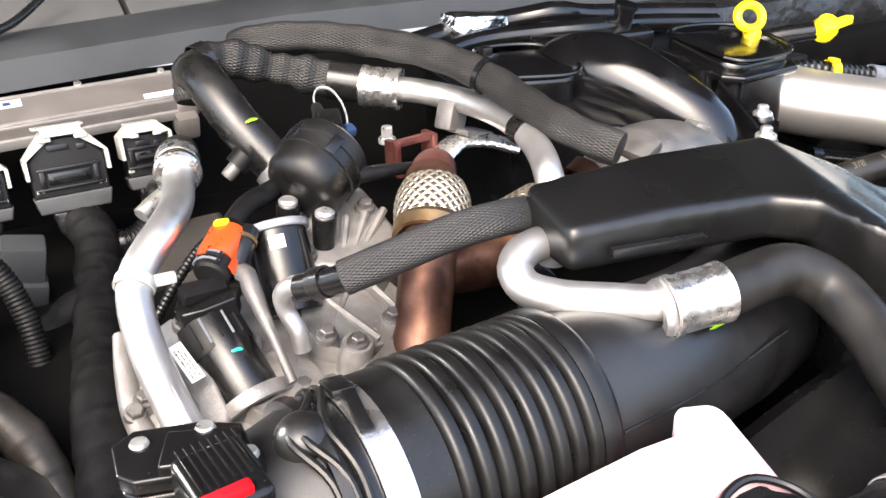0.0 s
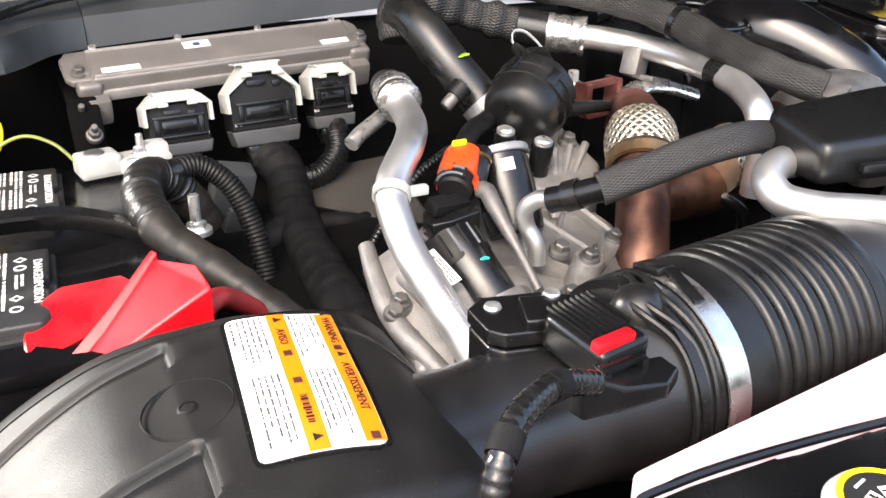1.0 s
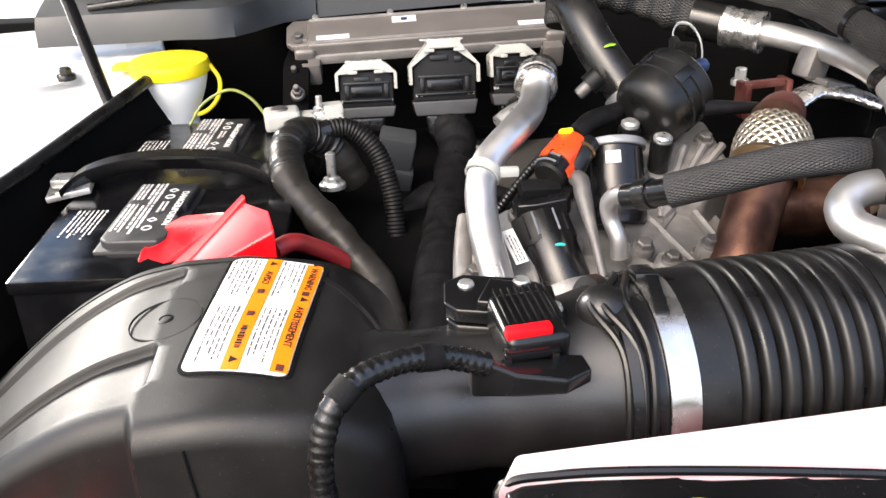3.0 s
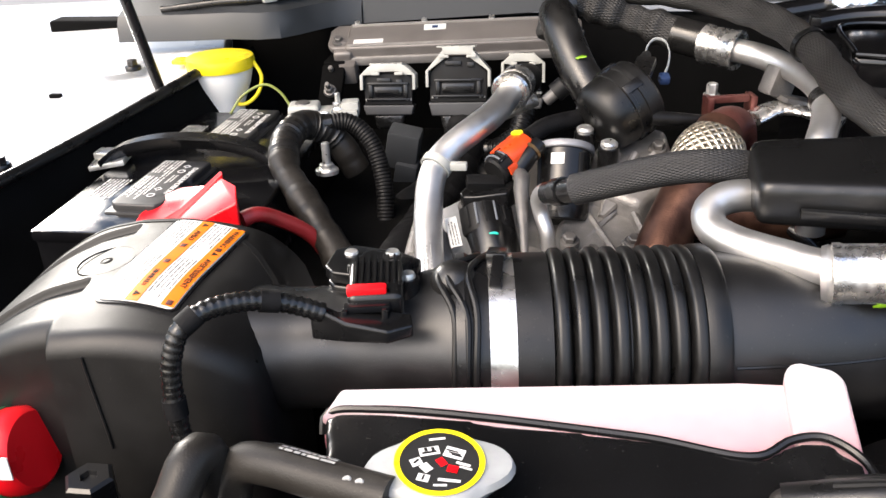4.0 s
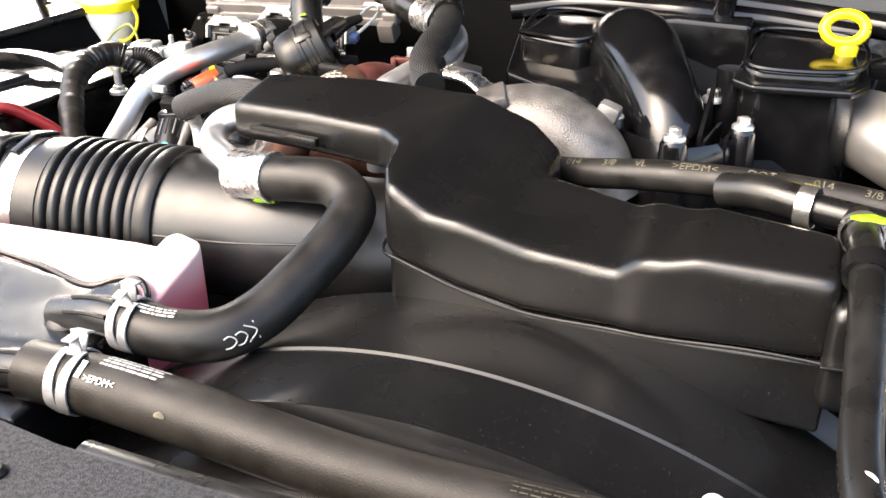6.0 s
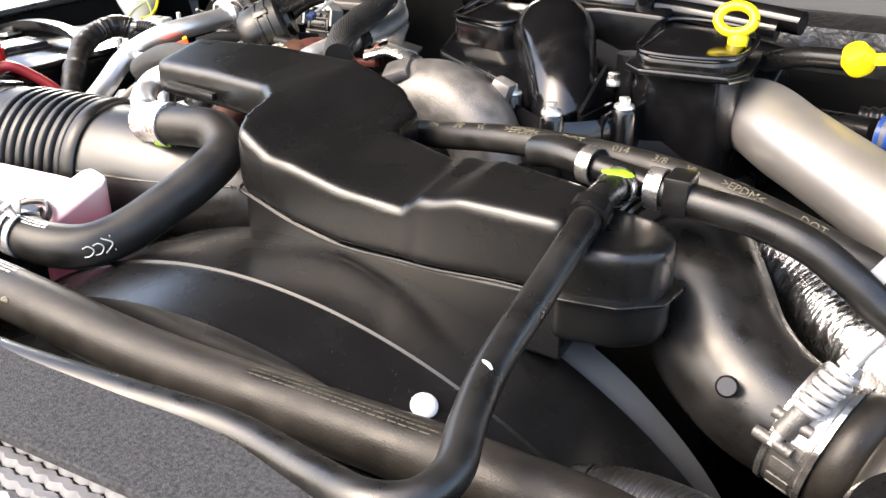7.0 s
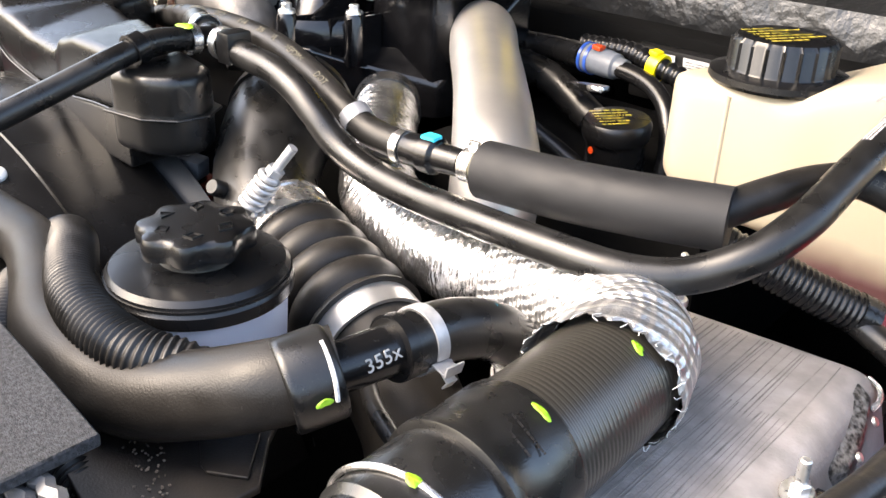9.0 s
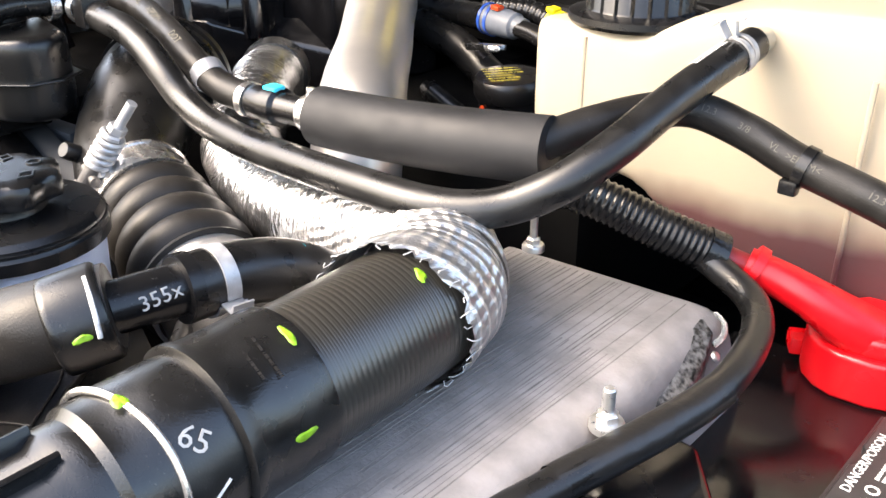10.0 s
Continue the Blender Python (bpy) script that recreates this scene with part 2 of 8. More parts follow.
REDP = surf("red plastic", (0.6, 0.004, 0.009), 0.33, var=0.1, scale=30, bump=0.05, spec=0.5)
REDC = surf("red cable jacket", (0.26, 0.016, 0.018), 0.45, var=0.2, scale=50)
ORANGE = surf("orange plastic", (0.56, 0.055, 0.01), 0.38, var=0.1, scale=60)
YELLOW = surf("yellow plastic", (0.85, 0.68, 0.01), 0.35, var=0.06, scale=40, bump=0.05)
LIME = surf("lime paint dab", (0.17, 0.34, 0.01), 0.5, var=0.3, scale=200)
TEAL = surf("teal mark", (0.02, 0.5, 0.4), 0.4, var=0.1)
CYAN = surf("cyan clip plastic", (0.02, 0.55, 0.68), 0.35, var=0.1)
BLUEP = surf("blue plastic", (0.025, 0.045, 0.11), 0.35, var=0.15)
GREENP = surf("green print", (0.02, 0.2, 0.08), 0.4, var=0.1)
LABEL = surf("white label", (0.62, 0.62, 0.6), 0.4, var=0.04, scale=40, bump=0.02)
LABELY = surf("amber label print", (0.8, 0.17, 0.004), 0.4, var=0.05, scale=40, bump=0.02)
PLUGM = surf("dull black connector plastic", (0.006, 0.006, 0.0062), 0.5, var=0.2, scale=60, bump=0.2, spec=0.22)
COVERM = surf("dull battery cover plastic", (0.02, 0.02, 0.021), 0.45, var=0.2, scale=40, bump=0.2)
INK = surf("black ink", (0.015, 0.015, 0.015), 0.6, var=0.1, spec=0.12)
TUBEM = surf("dull black duct plastic", (0.0065, 0.0065, 0.0068), 0.36, var=0.2, scale=20, bump=0.2, fine=1500, spec=0.6, dust=0.22)
FINM = surf("dull cooling fins", (0.12, 0.122, 0.128), 0.5, 0.4, var=0.2, scale=60, bump=0.3)
GROOVE = surf("darker groove grey", (0.185, 0.172, 0.16), 0.8, var=0.3, scale=60, spec=0.05)
PRINTD = surf("faint stamped print", (0.05, 0.047, 0.036), 0.6, var=0.4, scale=300)
CONDM = surf("dusty corrugated plastic", (0.011, 0.0102, 0.0092), 0.38, var=0.35, scale=40, bump=0.2, spec=0.4)
INKS = surf("grey small print", (0.07, 0.07, 0.07), 0.5, var=0.2, scale=300, spec=0.2)
DOMEM = surf("grained black plastic", (0.008, 0.0077, 0.0074), 0.44, var=0.2, scale=25, bump=0.25, fine=1800, rvar=0.06, spec=0.36, dust=0.22)
INKG = surf("pale grey ink", (0.34, 0.34, 0.33), 0.5, var=0.15)
CUFFM = surf("glossy grey black rubber", (0.0085, 0.0083, 0.008), 0.29, var=0.25, scale=40, bump=0.15, spec=0.6, dust=0.22)
SCUFF = stained("scuffed black plate", (0.006, 0.006, 0.006), (0.14, 0.14, 0.14), 0.38, 0.0, 220, 0.5)
CHALK = surf("white marker", (0.5, 0.5, 0.49), 0.6, var=0.3, scale=300)
PRINT = surf("yellowed stamped print", (0.09, 0.083, 0.055), 0.6, var=0.4, scale=300)
AMBERP = surf("yellow stamped print", (0.32, 0.26, 0.03), 0.5, var=0.4, scale=200)
PAINT = surf("white car paint", (0.82, 0.82, 0.82), 0.25, var=0.03, scale=8, bump=0.02, coat=0.6)
COWL = surf("grey cowl plastic", (0.03, 0.0325, 0.035), 0.5, var=0.2, scale=12, bump=0.2)
SHEET = surf("windscreen reflection grey", (0.085, 0.085, 0.083), 0.7, var=0.12, scale=6, bump=0.3)
RIBBED = surf("grey ribbed shield", (0.25, 0.232, 0.22), 0.62, var=0.25, scale=35, bump=0.7, fine=420, spec=0.05)
GREYM = surf("painted grey metal", (0.24, 0.245, 0.26), 0.42, 0.4, var=0.2, scale=40, bump=0.3)
ECUM = surf("bare cast housing", (0.165, 0.152, 0.142), 0.42, 0.35, var=0.12, scale=35, bump=0.3)
ECUL = surf("paler cast edge", (0.27, 0.258, 0.245), 0.4, 0.35, var=0.15, scale=60, bump=0.3)
SILV = crumpled("silver insulation blanket", (0.05, 0.051, 0.053), 0.36, 7, 0.01, (3.5, 3, 3), 0.8, "Object")
ASPHALT = surf("asphalt", (0.12, 0.12, 0.12), 0.9, var=0.3, scale=4, bump=0.6, fine=80)
JUG = milky("milky bottle plastic", (0.93, 0.92, 0.88), (0.93, 0.92, 0.88), 0.5, 0.01, 0.08)
TANKM = milky("cream tank plastic", (0.455, 0.4, 0.298), (0.11, 0.05, 0.052), 1.122, 0.016, 0.3)
PINKT = milky("white tank with pink coolant", (0.7, 0.68, 0.68), (0.72, 0.2, 0.26), 1.156, 0.02, 0.3)
BODYB = milky("pale blue reservoir plastic", (0.74, 0.79, 0.9), (0.74, 0.79, 0.9), 0.5)


# ---- mesh helpers ----
def V(*p):
    return Vector(p if len(p) > 1 else p[0])


def part(name, bm, material, parent=None, label="", sharp=38):
    """Links a bmesh as one mesh object under a thing or a part."""
    bm.normal_update()
    for e in bm.edges:
        if len(e.link_faces) == 2:
            e.smooth = e.calc_face_angle(0.0) < radians(sharp)
    for f in bm.faces:
        f.smooth = True
    me = bpy.data.meshes.new(name)
    bm.to_mesh(me)
    bm.free()
    me.materials.append(material)
    ob = new(name, me)
    ob.parent = parent
    if parent and parent.type == "EMPTY":
        ob.matrix_parent_inverse = Matrix.Translation(parent.location).inverted()
    if label:
        ob["label"] = label
    return ob


def thing(name, label, category, at=(0, 0, 0), group="", kind=""):
    """An empty at the base of a thing; its parts are built in world metres and hang from it."""
    ob = tagged(new(name), label, category, group, kind)
    ob.location = at
    ob.empty_display_size = 0.02
    return ob


def under(ob, *kids):
    """Hangs parts built in world metres from a thing that stands elsewhere."""
    for k in kids:
        k.parent = ob
        k.matrix_parent_inverse = Matrix.Translation(ob.location).inverted()
    return ob


def curve_points(pts, step):
    """A smooth line through the points, cut into even steps."""
    pts = [V(p) for p in pts]
    if len(pts) == 2:
        n = max(1, round((pts[1] - pts[0]).length / step))
        return [pts[0].lerp(pts[1], k / n) for k in range(n + 1)]
    ext = [2 * pts[0] - pts[1], *pts, 2 * pts[-1] - pts[-2]]
    fine = []
    for i in range(1, len(ext) - 2):
        p0, p1, p2, p3 = ext[i - 1:i + 3]
        t1 = max(1e-6, (p1 - p0).length ** 0.5)
        t2 = t1 + max(1e-6, (p2 - p1).length ** 0.5)
        t3 = t2 + max(1e-6, (p3 - p2).length ** 0.5)
        for k in range(16):
            t = t1 + (t2 - t1) * k / 16
            a1 = p0 * ((t1 - t) / t1) + p1 * (t / t1)
            a2 = p1 * ((t2 - t) / (t2 - t1)) + p2 * ((t - t1) / (t2 - t1))
            a3 = p2 * ((t3 - t) / (t3 - t2)) + p3 * ((t - t2) / (t3 - t2))
            b1 = a1 * ((t2 - t) / t2) + a2 * (t / t2)
            b2 = a2 * ((t3 - t) / (t3 - t1)) + a3 * ((t - t1) / (t3 - t1))
            fine.append(b1 * ((t2 - t) / (t2 - t1)) + b2 * ((t - t1) / (t2 - t1)))
    fine.append(pts[-1])
    run = [0.0]
    for p, q in zip(fine, fine[1:]):
        run.append(run[-1] + (q - p).length)
    n = max(2, round(run[-1] / step))
    out, j = [], 0
    for k in range(n + 1):
        s = run[-1] * k / n
        while j < len(run) - 2 and run[j + 1] < s:
            j += 1
        f = (s - run[j]) / max(1e-9, run[j + 1] - run[j])
        out.append(fine[j].lerp(fine[j + 1], min(1, max(0, f))))
    return out


def tube(pts, r, seg=18, step=0.005, caps=True, relief=None, squash=1.0, up=None):
    """A tube along a smooth line. r: one radius, or one for each point; relief(s, length): added to the radius at s metres along."""
    line = curve_points(pts, step)
    total = sum((q - p).length for p, q in zip(line, line[1:]))
    bm = bmesh.new()
    uv = bm.loops.layers.uv.new("UVMap")
    rings, runs, s = [], [], 0.0
    side = None
    for k, p in enumerate(line):
        way = (line[min(k + 1, len(line) - 1)] - line[max(k - 1, 0)]).normalized()
        if side is None:
            ref = V(up) if up else (V(0, 0, 1) if abs(way.z) < 0.9 else V(1, 0, 0))
            side = way.cross(ref).normalized()
        side = (side - way * side.dot(way)).normalized()
        top = side.cross(way)
        if k:
            s += (p - line[k - 1]).length
        f = s / max(total, 1e-9)
        if isinstance(r, (list, tuple)):
            g = f * (len(r) - 1)
            i = min(int(g), len(r) - 2)
            rad = r[i] + (r[i + 1] - r[i]) * (g - i)
        else:
            rad = r
        if relief:
            rad += relief(s, total)
        rings.append([bm.verts.new(p + (side * math.cos(a) + top * math.sin(a) * squash) * rad)
                      for a in (2 * math.pi * j / seg for j in range(seg))])
        runs.append(s)
    for k in range(len(rings) - 1):
        for j in range(seg):
            i = (j + 1) % seg
            f = bm.faces.new((rings[k][j], rings[k][i], rings[k + 1][i], rings[k + 1][j]))
            for lp, (a, c) in zip(f.loops, ((j, k), (j + 1, k), (j + 1, k + 1), (j, k + 1))):
                lp[uv].uv = (a / seg, runs[c])
    if caps:
        bm.faces.new(rings[0])
        bm.faces.new(rings[-1][::-1])
    bmesh.ops.recalc_face_normals(bm, faces=bm.faces)
    return bm


def basis(origin, axis, spin=None):
    """A frame whose z runs along axis."""
    z = V(axis).normalized()
    x = V(spin) if spin else (V(1, 0, 0) if abs(z.x) < 0.9 else V(0, 1, 0))
    x = (x - z * x.dot(z)).normalized()
    y = z.cross(x)
    return Matrix((x, y, z)).transposed().to_4x4().copy() if origin is None else \
        Matrix.Translation(V(origin)) @ Matrix((x, y, z)).transposed().to_4x4()


def lathe(profile, origin=(0, 0, 0), axis=(0, 0, 1), seg=36, wobble=None, a0=0.0, a1=None, spin=None, ring=False):
    """Turns a profile of (radius, height) round an axis; wobble(angle, radius, height) changes the radius."""
    bm = bmesh.new()
    uv = bm.loops.layers.uv.new("UVMap")
    m = basis(origin, axis, spin)
    profile = list(profile) + ([profile[0]] if ring else [])
    full = a1 is None
    span = 2 * math.pi if full else a1 - a0
    count = seg if full else seg + 1
    rings = []
    for r, h in profile:
        ring = []
        for j in range(count):
            a = a0 + span * j / seg
            q = r + (wobble(a, r, h) if wobble else 0)
            ring.append(bm.verts.new(m @ V(q * math.cos(a), q * math.sin(a), h)))
        rings.append(ring)
    for k in range(len(rings) - 1):
        for j in range(seg):
            i = (j + 1) % count
            f = bm.faces.new((rings[k][j], rings[k][i], rings[k + 1][i], rings[k + 1][j]))
            for lp, (a, c) in zip(f.loops, ((j, k), (j + 1, k), (j + 1, k + 1), (j, k + 1))):
                lp[uv].uv = (a / seg, profile[c][1])
    if full and not ring:
        if profile[0][0] > 1e-6:
            bm.faces.new(rings[0][::-1])
        if profile[-1][0] > 1e-6:
            bm.faces.new(rings[-1])
        bmesh.ops.remove_doubles(bm, verts=bm.verts, dist=1e-6)
    if ring:
        bmesh.ops.remove_doubles(bm, verts=bm.verts, dist=1e-6)
    bmesh.ops.recalc_face_normals(bm, faces=bm.faces)
    return bm


def soften(bm, width, angle=25, seg=3):
    bm.normal_update()
    edges = [e for e in bm.edges if len(e.link_faces) == 2 and e.calc_face_angle(0.0) > radians(angle)]
    if width and edges:
        bmesh.ops.bevel(bm, geom=edges, offset=width, segments=seg, profile=0.6, affect="EDGES", clamp_overlap=True)
    return bm


def box(at, size, bevel=0.002, turn=None, seg=2, taper=1.0):
    """A block with rounded edges; turn: degrees round x, y, z; taper: the top's size against the bottom's."""
    bm = bmesh.new()
    bmesh.ops.create_cube(bm, size=1.0)
    for v in bm.verts:
        k = taper if v.co.z > 0 else 1.0
        v.co = V(v.co.x * size[0] * k, v.co.y * size[1] * k, v.co.z * size[2])
    soften(bm, bevel, 25, seg)
    bm.transform(pose(*at, *(turn or (0, 0, 0))))
    return bm


def slab(outline, z0, z1=None, bevel=0.003, seg=3, angle=25):
    """A plate from an outline of (x, y) up to z1, or of (x, y, z)."""
    bm = bmesh.new()
    tops = [bm.verts.new((p[0], p[1], p[2] if len(p) > 2 else z1)) for p in outline]
    lows = [bm.verts.new((p[0], p[1], z0)) for p in outline]
    n = len(outline)
    bm.faces.new(tops)
    bm.faces.new(lows[::-1])
    for k in range(n):
        bm.faces.new((tops[k], lows[k], lows[(k + 1) % n], tops[(k + 1) % n]))
    bmesh.ops.recalc_face_normals(bm, faces=bm.faces)
    return soften(bm, bevel, angle, seg)


def shell(points, faces, low, bevel=0.006, angle=14, seg=3):
    """A hollow-looking body: top facets through named points, sides straight down to low(x, y)."""
    bm = bmesh.new()
    tops = {k: bm.verts.new(p) for k, p in points.items()}
    lows = {k: bm.verts.new((p[0], p[1], low(p[0], p[1]))) for k, p in points.items()}
    used = {}
    for f in faces:
        bm.faces.new([tops[k] for k in f])
        bm.faces.new([lows[k] for k in reversed(f)])
        for a, b in zip(f, f[1:] + f[:1]):
            used[(a, b)] = 1
    for a, b in used:
        if (b, a) not in used:
            bm.faces.new((tops[b], tops[a], lows[a], lows[b]))
    bmesh.ops.recalc_face_normals(bm, faces=bm.faces)
    return soften(bm, bevel, angle, seg)


def relaxed(ob, voxel, rounds):
    """Rounds a moulded body off evenly."""
    r = ob.modifiers.new("even", "REMESH")
    r.mode, r.voxel_size, r.use_smooth_shade = "VOXEL", voxel, True
    s = ob.modifiers.new("round", "SMOOTH")
    s.factor, s.iterations = 0.5, rounds
    return ob


def loft(sections, closed_ends=True):
    """Skin over rings of equal count."""
    bm = bmesh.new()
    rings = [[bm.verts.new(p) for p in s] for s in sections]
    n = len(rings[0])
    for a, b in zip(rings, rings[1:]):
        for j in range(n):
            i = (j + 1) % n
            bm.faces.new((a[j], a[i], b[i], b[j]))
    if closed_ends:
        bm.faces.new(rings[0][::-1])
        bm.faces.new(rings[-1])
    bmesh.ops.recalc_face_normals(bm, faces=bm.faces)
    return bm


def merge(*bms):
    """One bmesh of several, for a part that is one casting."""
    me = bpy.data.meshes.new("join")
    out = bmesh.new()
    out.loops.layers.uv.new("UVMap")
    for b in bms:
        b.to_mesh(me)
        b.free()
        out.from_mesh(me)
    bpy.data.meshes.remove(me)
    return out


def collar(at, axis, r, width, thick=0.0015, seg=32, lip=0.0):
    """A band round a tube, as wide as width, centred at a point."""
    w = width / 2
    return lathe([(r, -w), (r + thick + lip, -w), (r + thick + lip, -w + width * 0.12), (r + thick, -w + width * 0.16), (r + thick, w - width * 0.16),
                  (r + thick + lip, w - width * 0.12), (r + thick + lip, w), (r, w)], at, axis, seg, ring=True)


def hexbolt(at, axis=(0, 0, 1), r=0.006, h=0.006, flange=1.5, stud=0.0, washer=0.0):
    """A flanged hex head, with a stud above it where wanted."""
    prof = [(0, -0.004), (r * flange, -0.004), (r * flange, 0.0), (r * flange * 0.9, 0.0015)]
    a = lathe(prof + [(r * 0.9, 0.002), (0, 0.002)], at, axis, 20)
    b = lathe([(r, 0.0), (r, h), (r * 0.82, h + 0.001), (0, h + 0.001)], at, axis, 6)
    out = [a, b]
    if stud:
        out.append(lathe([(r * 0.55, h * 0.5), (r * 0.55, h + stud), (r * 0.4, h + stud + 0.001), (0, h + stud + 0.001)], at, axis, 10))
    return merge(*out)


def bolt(at, label="zinc plated hex bolt with flange", axis=(0, 0, 1), r=0.006, h=0.006, flange=1.5, stud=0.0, group="bolts", material=None):
    return tagged(part("bolt", hexbolt(at, axis, r, h, flange, stud), material or ZINC), label, "bolt", group)


def along(pts, s):
    """The point and heading at a share s of a smooth line."""
    line = curve_points(pts, 0.003)
    k = min(len(line) - 2, max(0, round(s * (len(line) - 1))))
    return line[k], (line[k + 1] - line[k]).normalized()


def ridges(pitch, depth):
    return lambda s, total: depth * (0.5 + 0.5 * math.sin(2 * math.pi * s / pitch))


def lettering(name, words, m, size, material, parent, thick=0.0002, spacing=1.0):
    """Words in the built-in font, lying in the xy plane of m."""
    cu = bpy.data.curves.new(name, "FONT")
    cu.body, cu.size, cu.extrude, cu.align_x, cu.align_y = words, size, thick, "CENTER", "CENTER"
    cu.space_character = spacing
    cu.resolution_u = 2
    tmp = bpy.data.objects.new(name, cu)
    scene.collection.objects.link(tmp)
    me = bpy.data.meshes.new_from_object(tmp.evaluated_get(bpy.context.evaluated_depsgraph_get()))
    bpy.data.objects.remove(tmp)
    bpy.data.curves.remove(cu)
    me.transform(m)
    me.materials.clear()
    me.materials.append(material)
    ob = new(name, me)
    ob.parent = parent
    if parent and parent.type == "EMPTY":
        ob.matrix_parent_inverse = Matrix.Translation(parent.location).inverted()
    return ob


def stripes(m, w, h, rows, material, name, parent, fill=0.5, ragged=0.3, seed=1):
    """Unreadable print as plain bars over an area w x h in the plane of m."""
    rnd = random.Random(seed)
    bm = bmesh.new()
    for k in range(rows):
        y = h / 2 - h * (k + 0.5) / rows
        x = -w / 2
        end = w / 2 - rnd.random() * ragged * w
        while x < end:
            L = min(end - x, w * rnd.choice((0.03, 0.05, 0.08, 0.1, 0.14)))
            t = h / rows * fill / 2 * rnd.uniform(0.75, 1.1)
            vs = [bm.verts.new(m @ V(a, b, 0)) for a, b in ((x, y - t), (x + L, y - t), (x + L, y + t), (x, y + t))]
            bm.faces.new(vs)
            x += L + w * rnd.choice((0.015, 0.02, 0.035))
    return part(name, bm, material, parent)


def wrapped(pts, s0, s1, r, angle, rows, material, parent, name="print", arc=0.5, seed=2, fill=0.5, up=None):
    """Stamped print as bars that lie on a hose, between two shares of its length."""
    rnd = random.Random(seed)
    line = curve_points(pts, 0.0012)
    n = len(line) - 1
    bm = bmesh.new()
    for k in range(rows):
        a = angle + (k - (rows - 1) / 2) * arc / max(1, rows)
        half = arc / max(1, rows) * fill * 0.5
        i = round(s0 * n)
        while i < round(s1 * n):
            L = rnd.randint(2, 7)
            quad = []
            prev = None
            for q in range(i, min(i + L, n - 1) + 1):
                way = (line[min(q + 1, n)] - line[max(q - 1, 0)]).normalized()
                sd = way.cross(V(0, 0, 1)).normalized()
                tp = sd.cross(way)
                pair = [bm.verts.new(line[q] + (sd * math.cos(b) + tp * math.sin(b)) * (r + 0.0004)) for b in (a - half, a + half)]
                if prev:
                    bm.faces.new((prev[0], pair[0], pair[1], prev[1]))
                prev = pair
            i += L + 1
    bmesh.ops.recalc_face_normals(bm, faces=bm.faces)
    return part(name, bm, material, parent)


def dab(at, axis, r, material, parent, name="paint_dab", stretch=1.6, seed=3):
    """A blob of marking paint on a surface."""
    rnd = random.Random(seed)
    k1, k2 = rnd.uniform(0, 6), rnd.uniform(0, 6)
    bm = lathe([(0, 0.0008), (r * 0.7, 0.0008), (r, 0.0)], (0, 0, 0), (0, 0, 1), 14, lambda a, q, h: q * 0.25 * math.sin(2 * a + k1) + q * 0.15 * math.sin(3 * a + k2))
    for v in bm.verts:
        v.co.x *= stretch
    bm.transform(basis(at, axis))
    return part(name, bm, material, parent)


# ---- the setting ----
def sheet(name, bm, material, label, category="body panel"):
    return tagged(part(name, bm, material), label, category, kind="structure")


sheet("ground", slab([(-40, -40), (40, -40), (40, 40), (-40, 40)], -0.2, 0.0, 0), ASPHALT, "grey asphalt of the yard under the truck", "ground")
# floor and firewall carry the shade down there in their colour
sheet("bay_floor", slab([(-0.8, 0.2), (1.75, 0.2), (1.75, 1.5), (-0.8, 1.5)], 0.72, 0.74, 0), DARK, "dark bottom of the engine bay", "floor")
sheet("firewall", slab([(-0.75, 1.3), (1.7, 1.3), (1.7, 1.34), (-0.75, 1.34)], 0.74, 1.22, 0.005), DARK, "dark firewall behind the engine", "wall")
fender = sheet("fender_right", slab([(-1.15, -0.3, 1.15), (-0.72, -0.1, 1.16), (-0.66, 0.30, 1.165), (-0.525, 0.76, 1.168), (-0.44, 1.006, 1.192), (-0.405, 1.12, 1.205),
                                     (-0.5, 1.45, 1.23), (-1.15, 1.5, 1.2)], 1.12, None, 0.004), PAINT, "white painted fender ledge beside the battery", "fender")
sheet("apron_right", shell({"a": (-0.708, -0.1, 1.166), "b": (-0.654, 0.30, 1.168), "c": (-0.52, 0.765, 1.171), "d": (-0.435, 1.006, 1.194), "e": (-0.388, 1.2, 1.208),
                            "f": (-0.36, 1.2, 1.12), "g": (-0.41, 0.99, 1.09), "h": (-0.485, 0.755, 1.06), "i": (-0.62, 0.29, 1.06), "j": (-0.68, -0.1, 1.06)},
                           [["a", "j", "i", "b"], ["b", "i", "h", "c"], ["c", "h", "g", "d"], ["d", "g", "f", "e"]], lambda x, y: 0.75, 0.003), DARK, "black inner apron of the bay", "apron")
seal = [(-0.67, 0.25, 1.168), (-0.60, 0.5, 1.168), (-0.515, 0.77, 1.172), (-0.436, 1.004, 1.196), (-0.40, 1.11, 1.21)]
sheet("trim", tube(seal, 0.007, 10, 0.02), RUBBERS, "black rubber edge trim on the fender", "trim")
sheet("fender_left", slab([(1.62, -0.2), (2.1, -0.2), (2.1, 1.5), (1.62, 1.5)], 0.9, 1.16, 0.01), PAINT, "white painted fender ledge of the driver side", "fender")
sheet("apron_left", slab([(1.58, -0.2), (1.615, -0.2), (1.615, 1.4), (1.58, 1.4)], 0.75, 1.15, 0.004), DARK, "black inner apron of the bay", "apron")
sheet("front_wall", slab([(-0.9, 0.02), (1.75, 0.02), (1.75, 0.06), (-0.9, 0.06)], 0.3, 1.08, 0.004), DARK, "dark panel behind the grille", "wall")
